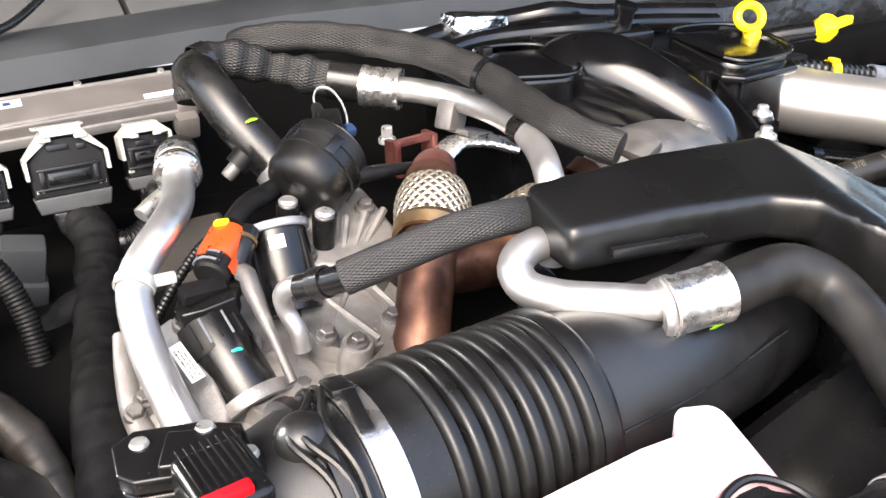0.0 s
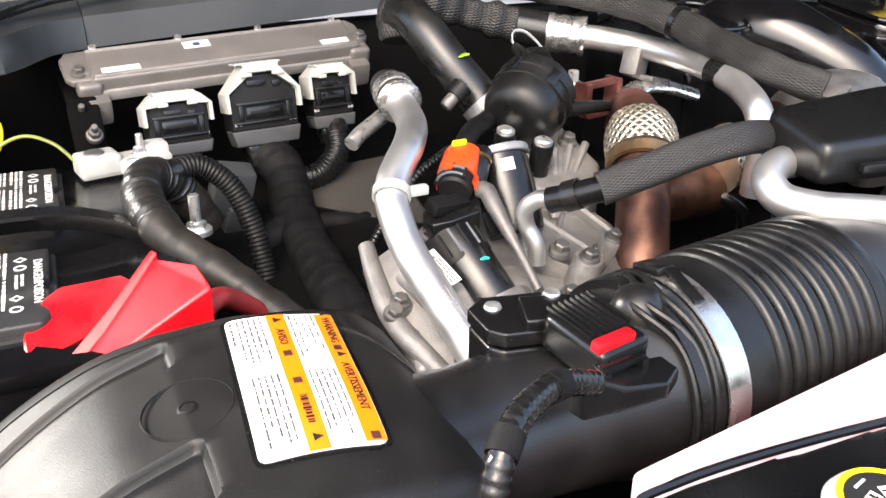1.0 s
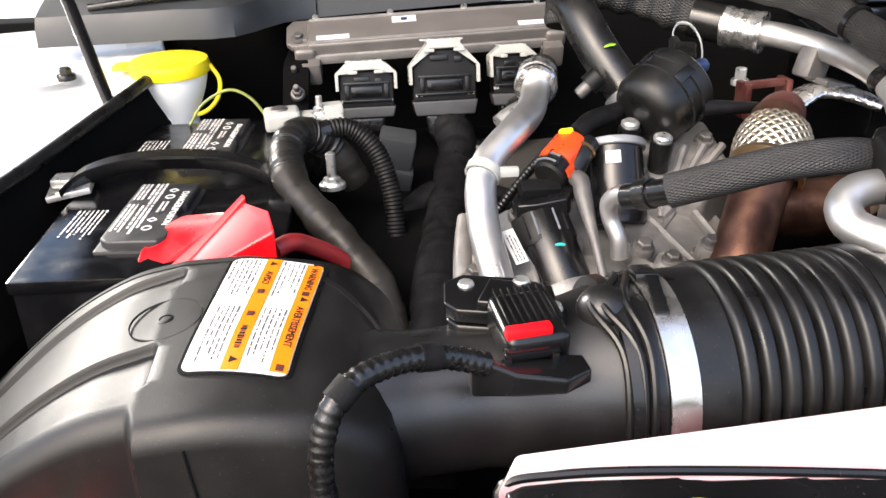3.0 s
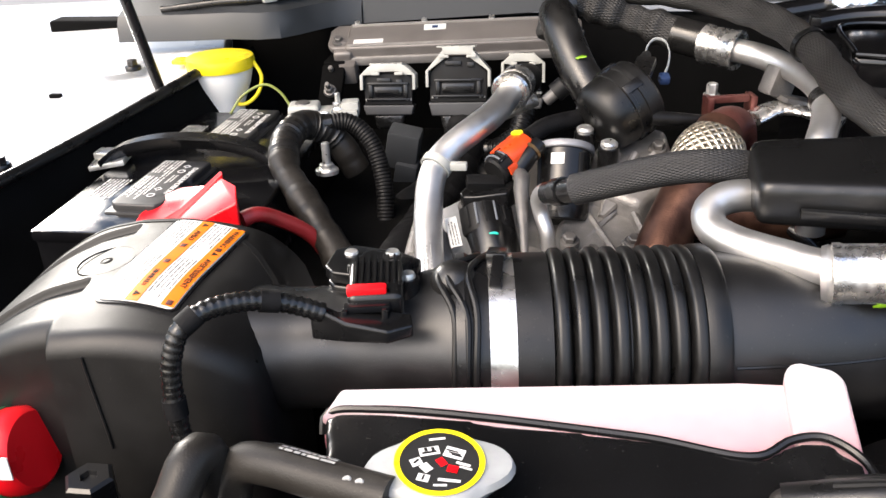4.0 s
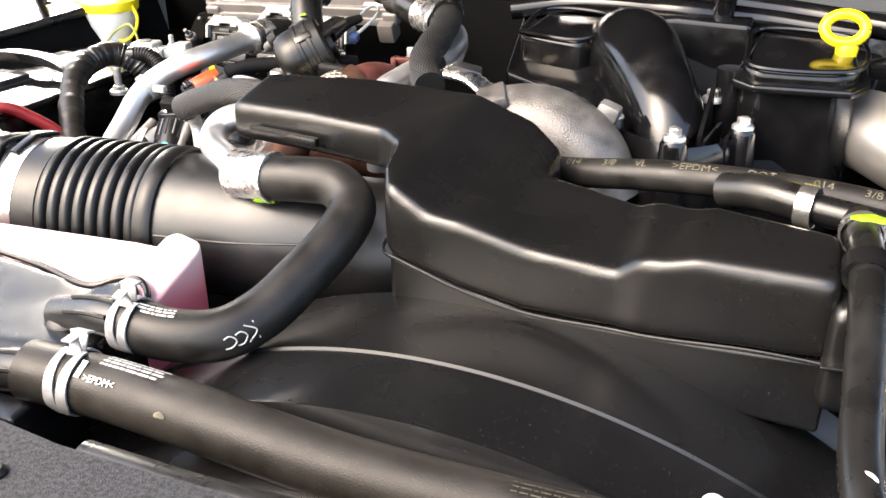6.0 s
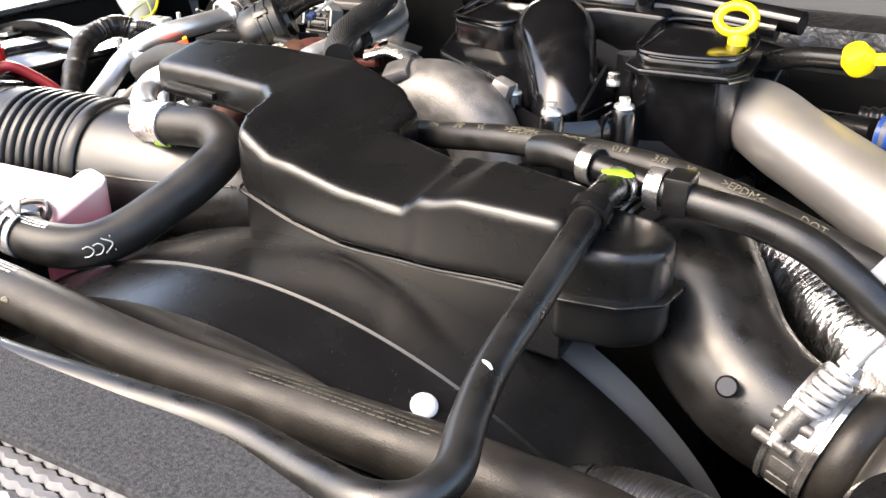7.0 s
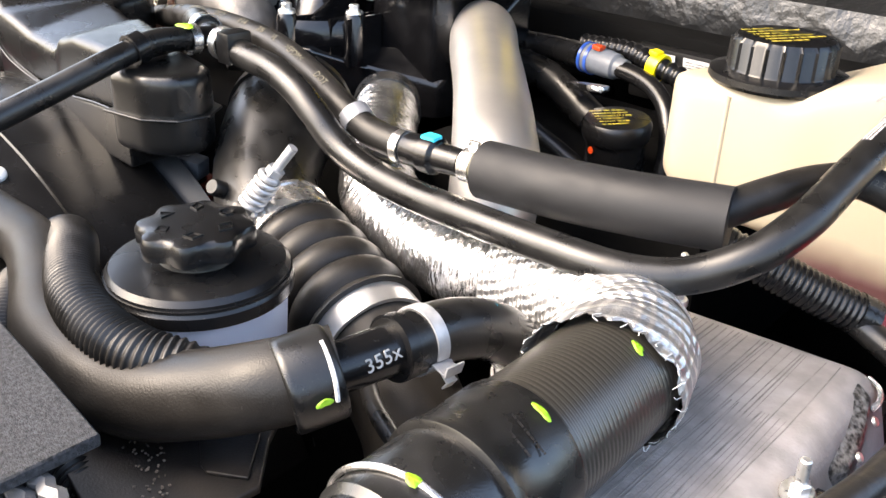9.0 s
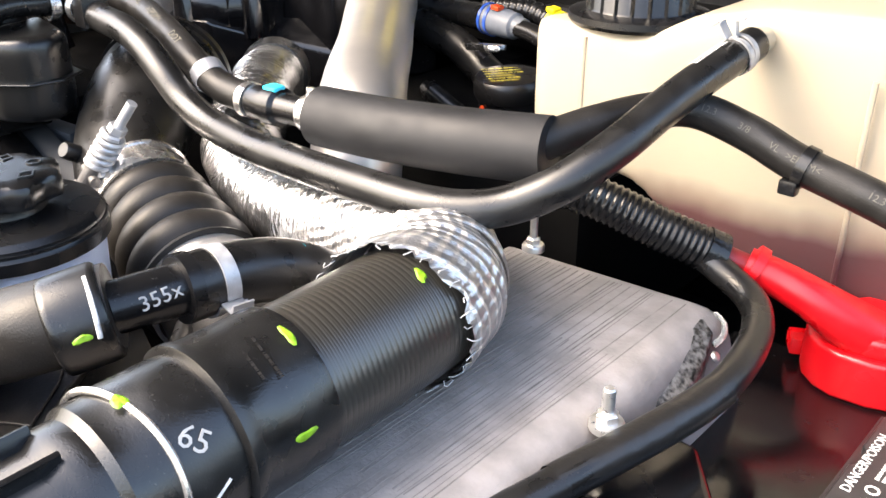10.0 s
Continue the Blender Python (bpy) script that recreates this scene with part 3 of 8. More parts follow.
# cowl: a dark channel, a pale strip with slots, and flat sheets in place of the windscreen
cowl_line = [(-0.244, 1.262, 1.252), (0.2, 1.285, 1.272), (0.8, 1.285, 1.272), (1.6, 1.25, 1.25)]
def ribbon(line, sec):
    return loft([[(p[0] , p[1] + a, p[2] + b) for a, b in sec] for p in line])
sheet("cowl_trim", ribbon(cowl_line, [(0.0, -0.03), (0.006, 0.004), (0.02, 0.012), (0.05, 0.02), (0.07, 0.022), (0.07, -0.03)]), COWL, "dark grey plastic cowl trim along the windscreen", "cowl")
corner = [((-0.56, 1.15, 1.222), (0, 1)), ((-0.46, 1.15, 1.224), (0, 1)), ((-0.40, 1.15, 1.226), (-0.05, 1)), ((-0.36, 1.147, 1.226), (-0.2, 1)), ((-0.332, 1.155, 1.226), (-0.5, 0.9)), ((-0.314, 1.18, 1.225), (-0.75, 0.75)), ((-0.3, 1.207, 1.224), (-0.75, 0.75)), ((-0.285, 1.233, 1.223), (-0.6, 0.85)), ((-0.268, 1.25, 1.222), (-0.35, 0.95)), ((-0.245, 1.258, 1.222), (0, 1))]
sheet("cowl_corner", loft([[(p[0] + d[0] * a, p[1] + d[1] * a, p[2] + b) for a, b in ((0, 0), (0.003, 0.02), (0.01, 0.033), (0.03, 0.04), (0.066, 0.05), (0.066, 0))] for p, d in corner]), COWL, "dark grey curved end of the cowl trim", "cowl")
cowl_cable = tagged(part("cowl_cable", tube([(-0.5, 1.17, 1.262), (-0.42, 1.175, 1.27), (-0.365, 1.18, 1.272), (-0.335, 1.205, 1.272), (-0.315, 1.235, 1.272), (-0.28, 1.262, 1.276), (-0.2, 1.285, 1.282), (-0.12, 1.31, 1.29), (-0.06, 1.36, 1.32)], 0.005, 10, 0.008), RUBBERS), "thin black cable lying on the cowl trim", "cable")
part("cable_clip", box((-0.352, 1.184, 1.275), (0.02, 0.013, 0.014), 0.003, (0, 0, 40)), WHITEP, cowl_cable, "white cable clip")
# windscreen stand-ins; the sky reflected in it is put into the pale grey
BACK = [(0.072, -0.01), (0.075, 0.018), (0.12, 0.03), (0.26, 0.10), (0.26, -0.01)]
sheet("cowl_panel", ribbon([(-0.55, 1.22, 1.215), (-0.4, 1.25, 1.235), (-0.25, 1.27, 1.255)] + [(0.02, 1.277, 1.265)], BACK), SHEET, "pale grey sheet standing in for the reflecting windscreen", "cowl")
sheet("cowl_panel_middle", ribbon([(0.028, 1.277, 1.2655), (0.2, 1.285, 1.272), (0.235, 1.285, 1.272)], BACK), SHEET, "pale grey sheet standing in for the reflecting windscreen", "cowl")
sheet("cowl_panel_driver", ribbon([(0.243, 1.285, 1.272), (0.8, 1.285, 1.272), (1.6, 1.25, 1.25)], BACK), COWL, "dark grey sheet standing in for the windscreen", "cowl")
sheet("hood", shell({"a": (-0.75, 1.56, 1.37), "b": (1.75, 1.56, 1.37), "c": (1.75, 0.42, 2.54), "d": (-0.75, 0.42, 2.54)}, [["a", "b", "c", "d"]],
                    lambda x, y: (2.58 if y < 1 else 1.41), 0.0), DARK, "dark underside of the raised hood", "hood")


# ---- felt shield, grille mesh, radiator top ----
felt = thing("sight_shield", "black felt covered shield over the radiator front", "shield", (0.5, 0.25, 1.15))
felt_edge = [(-0.118, 0.304), (-0.01, 0.308), (0.113, 0.308), (0.16, 0.30), (0.203, 0.285), (0.26, 0.262), (0.32, 0.257), (0.39, 0.258), (0.49, 0.266), (0.59, 0.276), (0.645, 0.278),
             (0.69, 0.272), (0.735, 0.254), (0.77, 0.256), (0.81, 0.265), (0.9, 0.268), (1.0, 0.26), (1.085, 0.252)]
part("panel", slab([(-0.118, 0.232), (-0.02, 0.212), (0.1, 0.199), (0.4, 0.2), (0.6, 0.209), (0.7, 0.2), (1.085, 0.195)] + [(x, y) for x, y in reversed(felt_edge)], 1.164, 1.171, 0.001, 1), FELT, felt)
for x, y in ((0.025, 0.235), (0.31, 0.225), (0.655, 0.228), (0.93, 0.23)):
    part("push_pin", lathe([(0, 0.004), (0.004, 0.004), (0.0065, 0.0015), (0.0065, 0)], (x, y, 1.171), (0, 0, 1), 16), PLUGM, felt, "black plastic push pin")
core = thing("radiator_core", "fine grey cooling fins under the shield", "radiator", (0.45, 0.14, 1.06))
part("core_block", slab([(-0.3, 0.06), (1.2, 0.06), (1.2, 0.215), (-0.3, 0.215)], 1.06, 1.1, 0), FINM, core)
for k in range(18):
    part("fin", tube([(x, 0.07 + 0.009 * k + (0.0012 if i % 2 else -0.0012), 1.112 + 0.0028 * k) for i, x in enumerate([-0.3 + 0.006 * j for j in range(250)])], 0.0046, 6, 0.003, False), FINM, core)


# ---- coolant expansion tank with pressure cap ----
tank = thing("expansion_tank", "black and white coolant expansion tank with pressure cap", "tank", (0.07, 0.4, 1.0))
part("tank_body", shell({"a": (-0.098, 0.447, 1.150), "b": (-0.087, 0.461, 1.163), "c": (0.165, 0.498, 1.157), "d": (0.2, 0.498, 1.157),
                         "h": (-0.092, 0.448, 1.143), "i": (-0.06, 0.451, 1.15), "j": (0.1, 0.446, 1.144), "k": (0.168, 0.437, 1.141), "l": (0.195, 0.442, 1.142)},
                        [["h", "i", "b", "a"], ["i", "j", "c", "b"], ["j", "k", "c"], ["k", "l", "d", "c"]], lambda x, y: 1.02, 0.0055, 24, 4), PINKT, tank, "milky white tank body with pink coolant")
hump = []
for cx, cy, r, a in ((0.2175, 0.4945, 0.0115, 0), (0.203, 0.497, 0.0115, 90), (0.194, 0.436, 0.004, 180), (0.222, 0.434, 0.007, 270)):
    for k in range(6):
        b = radians(a + 18 * k)
        x, y = cx + r * math.cos(b), cy + r * math.sin(b)
        hump.append((x, y, 1.1455 + (y - 0.44) * 0.33 - 0.12 * max(0.0, x - 0.21)))
part("tank_end", slab(hump, 1.02, None, 0.0065, 5, 50), PINKT, tank, "rounded pink end of the tank body")
relaxed(part("tank_cover", shell({"a": (-0.096, 0.449, 1.152), "b": (-0.06, 0.452, 1.154), "c": (0.1, 0.447, 1.148), "d": (0.17, 0.437, 1.146), "e": (0.188, 0.446, 1.152), "f": (0.207, 0.447, 1.154),
                          "g": (0.224, 0.432, 1.15), "h": (0.226, 0.37, 1.14), "i": (0.224, 0.30, 1.125), "j": (0.098, 0.305, 1.118), "k": (0.098, 0.352, 1.138), "l": (0.088, 0.384, 1.142),
                          "m": (0.04, 0.388, 1.142), "n": (0.026, 0.35, 1.138), "o": (-0.03, 0.335, 1.132), "p": (-0.07, 0.345, 1.136), "q": (-0.075, 0.37, 1.142)},
                         [["a", "q", "m", "b"], ["b", "m", "l", "c"], ["c", "l", "k", "d"], ["d", "k", "h", "e"], ["e", "h", "g", "f"], ["h", "k", "j", "i"], ["q", "p", "o", "n", "m"]],
                         lambda x, y: 1.02, 0.0, 20), SATIN, tank, "black moulded cover with a bolt pocket"), 0.0026, 9)
part("seam_rim", tube([(-0.0975, 0.446, 1.138), (-0.096, 0.452, 1.149), (-0.06, 0.4545, 1.153), (0.1, 0.449, 1.147), (0.168, 0.4395, 1.145), (0.188, 0.449, 1.151), (0.207, 0.45, 1.153), (0.227, 0.434, 1.148), (0.229, 0.38, 1.139)], 0.0028, 8), SATIN, tank)
part("filler_neck", lathe([(0.0, 0), (0.029, 0.0), (0.029, 0.018), (0.026, 0.024), (0, 0.024)], (-0.012, 0.378, 1.137), (0.05, -0.08, 1)), SATIN, tank)
for boss, rb, pts, r in (((0.184, 0.4, 1.131), 0.0215, [(0.175, 0.399, 1.143), (0.2, 0.396, 1.1505), (0.225, 0.392, 1.157), (0.252, 0.391, 1.158)], 0.0135), ((0.173, 0.333, 1.117), 0.0225, [(0.165, 0.331, 1.132), (0.19, 0.333, 1.138), (0.215, 0.334, 1.142), (0.245, 0.338, 1.142)], 0.0145)):
    part("nozzle_boss", lathe([(0, -rb), (rb * 0.7, -rb * 0.72), (rb, 0), (rb * 0.9, rb * 0.45), (rb * 0.7, rb * 0.72), (rb * 0.35, rb * 0.94), (0, rb)], boss, (0.4, -0.3, 0.85), 28), GRIMY, tank)
    part("hose_nozzle", tube(pts, r, 18, 0.006), TUBEM, tank)
    for a in (35, 95, 150, 215, 330):
        off = V(0, math.cos(radians(a)), math.sin(radians(a))) * r
        part("nozzle_rib", tube([V(q) + off + V(-0.004, 0, 0) for q in pts[1:3]] + [V(pts[3]) + off - V(0.012, 0, 0)], 0.0017, 6, 0.006), PLUGM, tank)
cap = part("pressure_cap", lathe([(0, 0), (0.026, 0.0), (0.027, 0.004), (0.029, 0.011), (0.027, 0.015), (0.024, 0.017), (0, 0.0175)], (0, 0, 0), (0, 0, 1), 48,
                                 lambda a, r, h: (0.0125 * max(0.0, math.cos(2 * a)) ** 1.7 if 0.0055 < h < 0.0158 else 0)), CAPG, tank, "grey twist cap with two ears")
mcap = pose(-0.012, 0.378, 1.162) @ basis(None, (0.05, -0.09, 1)) @ pose(0, 0, 0, 0, 0, 12)
cap.data.transform(mcap)
part("yellow_ring", lathe([(0.0215, 0.0176), (0.0245, 0.0178), (0.0245, 0.0182), (0.0215, 0.0182)], (0, 0, 0), (0, 0, 1), 48, ring=True), YELLOW, cap).data.transform(mcap)
part("warning_disc", lathe([(0, 0.0181), (0.0216, 0.0181), (0.0216, 0.0177)], (0, 0, 0), (0, 0, 1), 40), INK, cap).data.transform(mcap)
for k, (x, y, w, h, turn, mt) in enumerate(((-0.005, 0.0075, 0.011, 0.006, 8, LABEL), (0.0085, 0.005, 0.011, 0.0075, -25, LABEL), (-0.0125, 0.0, 0.006, 0.0055, 20, LABEL), (-0.0075, -0.0045, 0.005, 0.006, 35, LABEL), (-0.0095, -0.0115, 0.0065, 0.005, -20, LABEL),
                                           (0.0125, -0.0035, 0.008, 0.0016, -25, LABEL), (0.0135, -0.0065, 0.007, 0.0012, -25, LABEL), (0.001, -0.001, 0.0045, 0.006, 30, REDP), (0.0065, -0.0065, 0.006, 0.005, -20, REDP), (0.004, -0.0145, 0.012, 0.0018, -12, LABEL), (-0.001, -0.0175, 0.007, 0.0013, -5, LABEL), (0.0, 0.0165, 0.009, 0.0014, 4, LABEL))):
    part("pictogram", box((x, y, 0.0182), (w, h, 0.0003), 0, (0, 0, turn)), mt, cap).data.transform(mcap)
for x, y, w, h, turn in ((-0.005, 0.0065, 0.008, 0.0012, 8), (-0.0068, 0.0085, 0.0018, 0.0025, 8), (-0.003, 0.0088, 0.0018, 0.0025, 8), (0.0075, 0.0065, 0.007, 0.0008, -25), (0.0085, 0.0045, 0.007, 0.0008, -25), (0.0095, 0.0028, 0.006, 0.0008, -25), (-0.0095, -0.0115, 0.001, 0.0035, -20), (-0.0125, 0.0003, 0.0035, 0.0012, 45)):
    part("pictogram_line", box((x, y, 0.0185), (w, h, 0.0003), 0, (0, 0, turn)), INK, cap).data.transform(mcap)

# ---- radiator hoses at the front ----
def hose(name, pts, r, label, material=None, category="hose", step=0.006, seg=20, relief=None):
    ob = tagged(part(name, tube(pts, r, seg, step, True, relief), material or RUBBER), label, category)
    return ob


def strip(at, axis, r, thick, a0, a1, edges, spin, n=22):
    """A piece of a clamp band between two angles; edges(share of the way) gives its two rims."""
    m = basis(at, axis, spin)
    rings = []
    for k in range(n + 1):
        a = a0 + (a1 - a0) * k / n
        z0, z1 = edges(k / n)
        rings.append([m @ V(q * math.cos(a), q * math.sin(a), z) for q, z in ((r, z0), (r + thick, z0), (r + thick, z1), (r, z1))])
    return loft(rings)


def spring_clamp(parent, at, axis, r, width=0.014, ear=(0, 0, 1), name="hose_clamp"):
    """A constant-tension clamp: one narrow band, a forked half with a slot, and two bent ears."""
    w, th = width / 2, 0.0012
    m = basis(at, axis, ear)
    ears = []
    for s, wd in ((-1, 0.75), (1, 0.45)):
        e = box((r + 0.0055, s * 0.0035, s * w * 0.2), (0.011, 0.0014, width * wd), 0.0004, (0, 0, s * 14))
        e.transform(m)
        ears.append(e)
        e = box((r + 0.011, s * 0.0075, s * w * 0.2), (0.0014, 0.008, width * wd), 0.0004, (0, 0, s * 10))
        e.transform(m)
        ears.append(e)
    prongs = [strip(at, axis, r, th, 0.1, 2.5, lambda u, s=s: (s * w, s * max(0.0, w * (0.5 - 0.62 * u))) if u < 0.8 else (s * w * (1 - 2.5 * (u - 0.8)), 0.0), ear) for s in (-1, 1)]
    ring = part(name, merge(*prongs, strip(at, axis, r, th, 2.45, 6.1, lambda u: (-w * 0.5, w * 0.5), ear), strip(at, axis, r, th, 0.02, 0.3, lambda u: (-w, w), ear)), DULLZ, parent, "dull zinc spring hose clamp")
    part("clamp_ear", merge(*ears), DULLZ, ring)
    return ring


LOOP = [(0.262, 0.552, 1.2085), (0.295, 0.553, 1.212), (0.326, 0.551, 1.213), (0.348, 0.537, 1.203), (0.350, 0.505, 1.189), (0.342, 0.468, 1.174), (0.332, 0.433, 1.161), (0.315, 0.407, 1.154), (0.285, 0.393, 1.154), (0.245, 0.390, 1.157)]
lower = hose("coolant_hose", LOOP, 0.0185, "black rubber coolant hose bent down to the tank")
spring_clamp(lower, (0.255, 0.3905, 1.157), (1, 0, 0), 0.0188, 0.017, (0, -0.1, 1))
wrapped(LOOP, 0.86, 0.93, 0.0186, 1.7, 3, CHALK, lower, arc=0.5)
mark_at, loop_long = V(0.3372, 0.4035, 1.1595), sum((V(q) - V(p)).length for p, q in zip(LOOP, LOOP[1:]))
mark_s = min((0.6 + 0.002 * k for k in range(150)), key=lambda s: (along(LOOP, s)[0] - mark_at).length)
def on_loop(u, v):
    """A place on the skin of the looped hose, u metres on along it and v metres round it from the mark."""
    p, w = along(LOOP, mark_s + u / loop_long)
    sd = w.cross(V(0, 0, 1)).normalized()
    up = sd.cross(w)
    out = mark_at - along(LOOP, mark_s)[0]
    a = math.atan2(out.dot(up), out.dot(sd)) + v / 0.0184
    return p + (sd * math.cos(a) + up * math.sin(a)) * 0.0185
for run in ([(-0.009, -0.007), (-0.009, 0.007)], [(-0.003, 0.007), (-0.0085, 0.0), (-0.002, -0.006)], [(0.004, 0.003), (0.001, 0.004), (-0.001, 0.0), (0.001, -0.005), (0.0045, -0.005)], [(0.01, 0.002), (0.007, 0.0035), (0.005, -0.001), (0.007, -0.005), (0.0105, -0.005)]):
    part("handwritten_mark", tube([on_loop(u, -v) for u, v in run], 0.0006, 5, 0.002), INKG, lower)
for s, a in ((0.94, 0.8), (0.78, 0.5)):
    p, w = along(LOOP, s)
    sd = w.cross(V(0, 0, 1)).normalized()
    n = sd * math.cos(a) + sd.cross(w) * math.sin(a)
    dab(p + n * 0.0184, n, 0.003, PRINT, lower, stretch=1.2)
MAIN = [(0.215, 0.333, 1.1445), (0.27, 0.338, 1.142), (0.335, 0.336, 1.142), (0.45, 0.339, 1.132), (0.6, 0.349, 1.128), (0.72, 0.355, 1.126), (0.79, 0.354, 1.124), (0.845, 0.335, 1.12), (0.89, 0.315, 1.116),
        (0.945, 0.306, 1.116), (0.995, 0.314, 1.116), (1.04, 0.334, 1.129), (1.08, 0.356, 1.146), (1.098, 0.384, 1.152)]
upper = hose("radiator_hose", MAIN, [0.0205, 0.0205, 0.0205, 0.0205, 0.0205, 0.0205, 0.021, 0.0215, 0.022, 0.0235, 0.0255, 0.0262, 0.0258, 0.024], "long black upper radiator hose with stamped print", DUST)
spring_clamp(upper, (0.252, 0.337, 1.1425), (1, 0.05, 0), 0.0212, 0.018, (0.1, 0.2, 1))
wrapped(MAIN, 0.065, 0.115, 0.0207, 1.75, 4, CHALK, upper, arc=0.7)
lettering("print", ">EPDM<", basis((0.283, 0.3242, 1.1583), (-0.02, -0.64, 0.77), (1, 0, 0)), 0.0068, LABEL, upper, 0.0002)
part("paint_bar", box((0, 0, 0), (0.004, 0.012, 0.0006), 0), LABEL, upper).data.transform(basis((0.266, 0.3285, 1.1607), (0, -0.49, 0.87), (1, 0, 0)))
dab((0.3344, 0.3177, 1.1517), (0, -0.89, 0.46), 0.0028, PRINT, upper, stretch=1.2)
wrapped(MAIN, 0.36, 0.5, 0.0208, 1.5, 3, PRINTD, upper, arc=0.5, seed=8, fill=0.3)
cuff = part("hose_cuff", lathe([(0.025, -0.0135), (0.0262, -0.013), (0.0272, -0.0115), (0.0276, -0.009), (0.0276, 0.013), (0.0271, 0.0155), (0.0258, 0.0168), (0.023, 0.017)], (1.0915, 0.366, 1.1485), (0.4, 0.88, 0.18), 44, ring=True), RUBBERS, upper)
stroke = [V(1.093, 0.372, 1.149) + V(0.0285 * math.sin(a), -0.009 * math.sin(a), 0.0285 * math.cos(a)) for a in (0.3, 0.6, 0.9, 1.2, 1.5)]
part("chalk_stroke", tube(stroke, 0.0014, 6, 0.003), CHALK, upper)
dab((1.1215, 0.354, 1.1545), (0.9, -0.3, 0.3), 0.0026, LIME, upper, stretch=1.6)
def stamped(pts, r, words, angle, size, material, parent):
    """Words stamped along a hose at shares of its length, turned by an angle from its side towards its top."""
    for s, text in words:
        p, w = along(pts, s)
        sd = w.cross(V(0, 0, 1)).normalized()
        n = sd * math.cos(angle) + sd.cross(w) * math.sin(angle)
        lettering("print", text, basis(p + n * (r + 0.0003), n, w), size, material, parent, 0.0001)


# corrugated conduit lying on the hose
def conduit(name, pts, r, label, pitch=0.005, deep=0.0016, material=None):
    ob = tagged(part(name, tube(pts, r, 20, pitch / 8, True, ridges(pitch, deep)), material or SATIN), label, "conduit")
    for s in (0.03, 0.97):
        p, w = along(pts, s)
        part("end_tape", collar(p, w, r + deep * 0.8, 0.014, 0.0008, 18), VINYL, ob)
    return ob
conduit("corrugated_conduit", [(0.755, 0.388, 1.108), (0.785, 0.383, 1.122), (0.825, 0.368, 1.135), (0.87, 0.345, 1.143), (0.918, 0.324, 1.1455), (0.96, 0.317, 1.143), (0.996, 0.322, 1.139), (1.018, 0.337, 1.132), (1.025, 0.345, 1.12)], 0.0165, "black corrugated conduit over the radiator hose", 0.0042, 0.0017, CONDM)
conduit("corrugated_conduit", [(0.772, 0.352, 1.09), (0.79, 0.338, 1.1), (0.815, 0.322, 1.104), (0.86, 0.295, 1.1), (0.92, 0.278, 1.09), (1.0, 0.275, 1.07), (1.05, 0.29, 1.05)], 0.0135, "split black conduit under the radiator hose", 0.0042, 0.0016, CONDM)

# ---- air box with warning label ----
airbox = thing("air_filter_box", "domed black air filter box with warning label", "air box", (-0.28, 0.53, 0.9))
DOME = ((-0.50, 0.475, 0.62, 1.00, 0.03), (-0.475, 0.472, 0.64, 1.055, 0.03), (-0.44, 0.47, 0.65, 1.1, 0.03), (-0.40, 0.469, 0.65, 1.138, 0.03), (-0.36, 0.468, 0.647, 1.17, 0.028), (-0.32, 0.467, 0.642, 1.1925, 0.026), (-0.287, 0.466, 0.638, 1.2022, 0.025),
        (-0.282, 0.4535, 0.637, 1.2033, 0.025), (-0.24, 0.4535, 0.632, 1.2072, 0.025), (-0.205, 0.455, 0.625, 1.204, 0.028), (-0.18, 0.459, 0.612, 1.197, 0.034), (-0.162, 0.465, 0.598, 1.183, 0.036), (-0.15, 0.474, 0.584, 1.166, 0.036), (-0.146, 0.486, 0.57, 1.15, 0.03))
PADS = ((0.586, 0.611, 0.005), (0.488, 0.525, 0.006))
def dome_at(x):
    """The section of the dome at x: edges straight between stations, the crown on a smooth curve."""
    for k, (p, q) in enumerate(zip(DOME, DOME[1:])):
        if x <= q[0] or k == len(DOME) - 2:
            f = min(1.0, (x - p[0]) / (q[0] - p[0]))
            out = [a + (b - a) * f for a, b in zip(p, q)]
            o, n = DOME[max(0, k - 1)], DOME[min(len(DOME) - 1, k + 2)]
            m0, m1 = (q[3] - o[3]) / (q[0] - o[0]) * (q[0] - p[0]), (n[3] - p[3]) / (n[0] - p[0]) * (q[0] - p[0])
            out[3] = (2 * f ** 3 - 3 * f ** 2 + 1) * p[3] + (f ** 3 - 2 * f ** 2 + f) * m0 + (3 * f ** 2 - 2 * f ** 3) * q[3] + (f ** 3 - f ** 2) * m1
            return out
def eased(v):
    v = min(1.0, max(0.0, v))
    return v * v * (3 - 2 * v)
def pad_depth(x, y):
    """Two sunk strips that run down the side of the dome, with round ends."""
    out, drift = 0.0, 0.1 * min(0.0, x + 0.28)
    for lo, hi, deep in PADS:
        lo, hi = lo + drift, hi + drift
        q = max(lo + 0.006 - y, y - hi + 0.006, 0.0)
        e = max(x + 0.286, 0.0)
        d = 0.006 - math.hypot(q, e)
        out = max(out, deep * eased(d / 0.003 + 0.2))
    return out
def crown(y):
    """The roof of the dome: nearly level at the back, falling away to the front edge."""
    v = max(0.0, 0.545 - y)
    return 0.03 * max(0.0, y - 0.545) - 1.7 * v * v if v < 0.06 else -0.00612 - 0.204 * (v - 0.06)
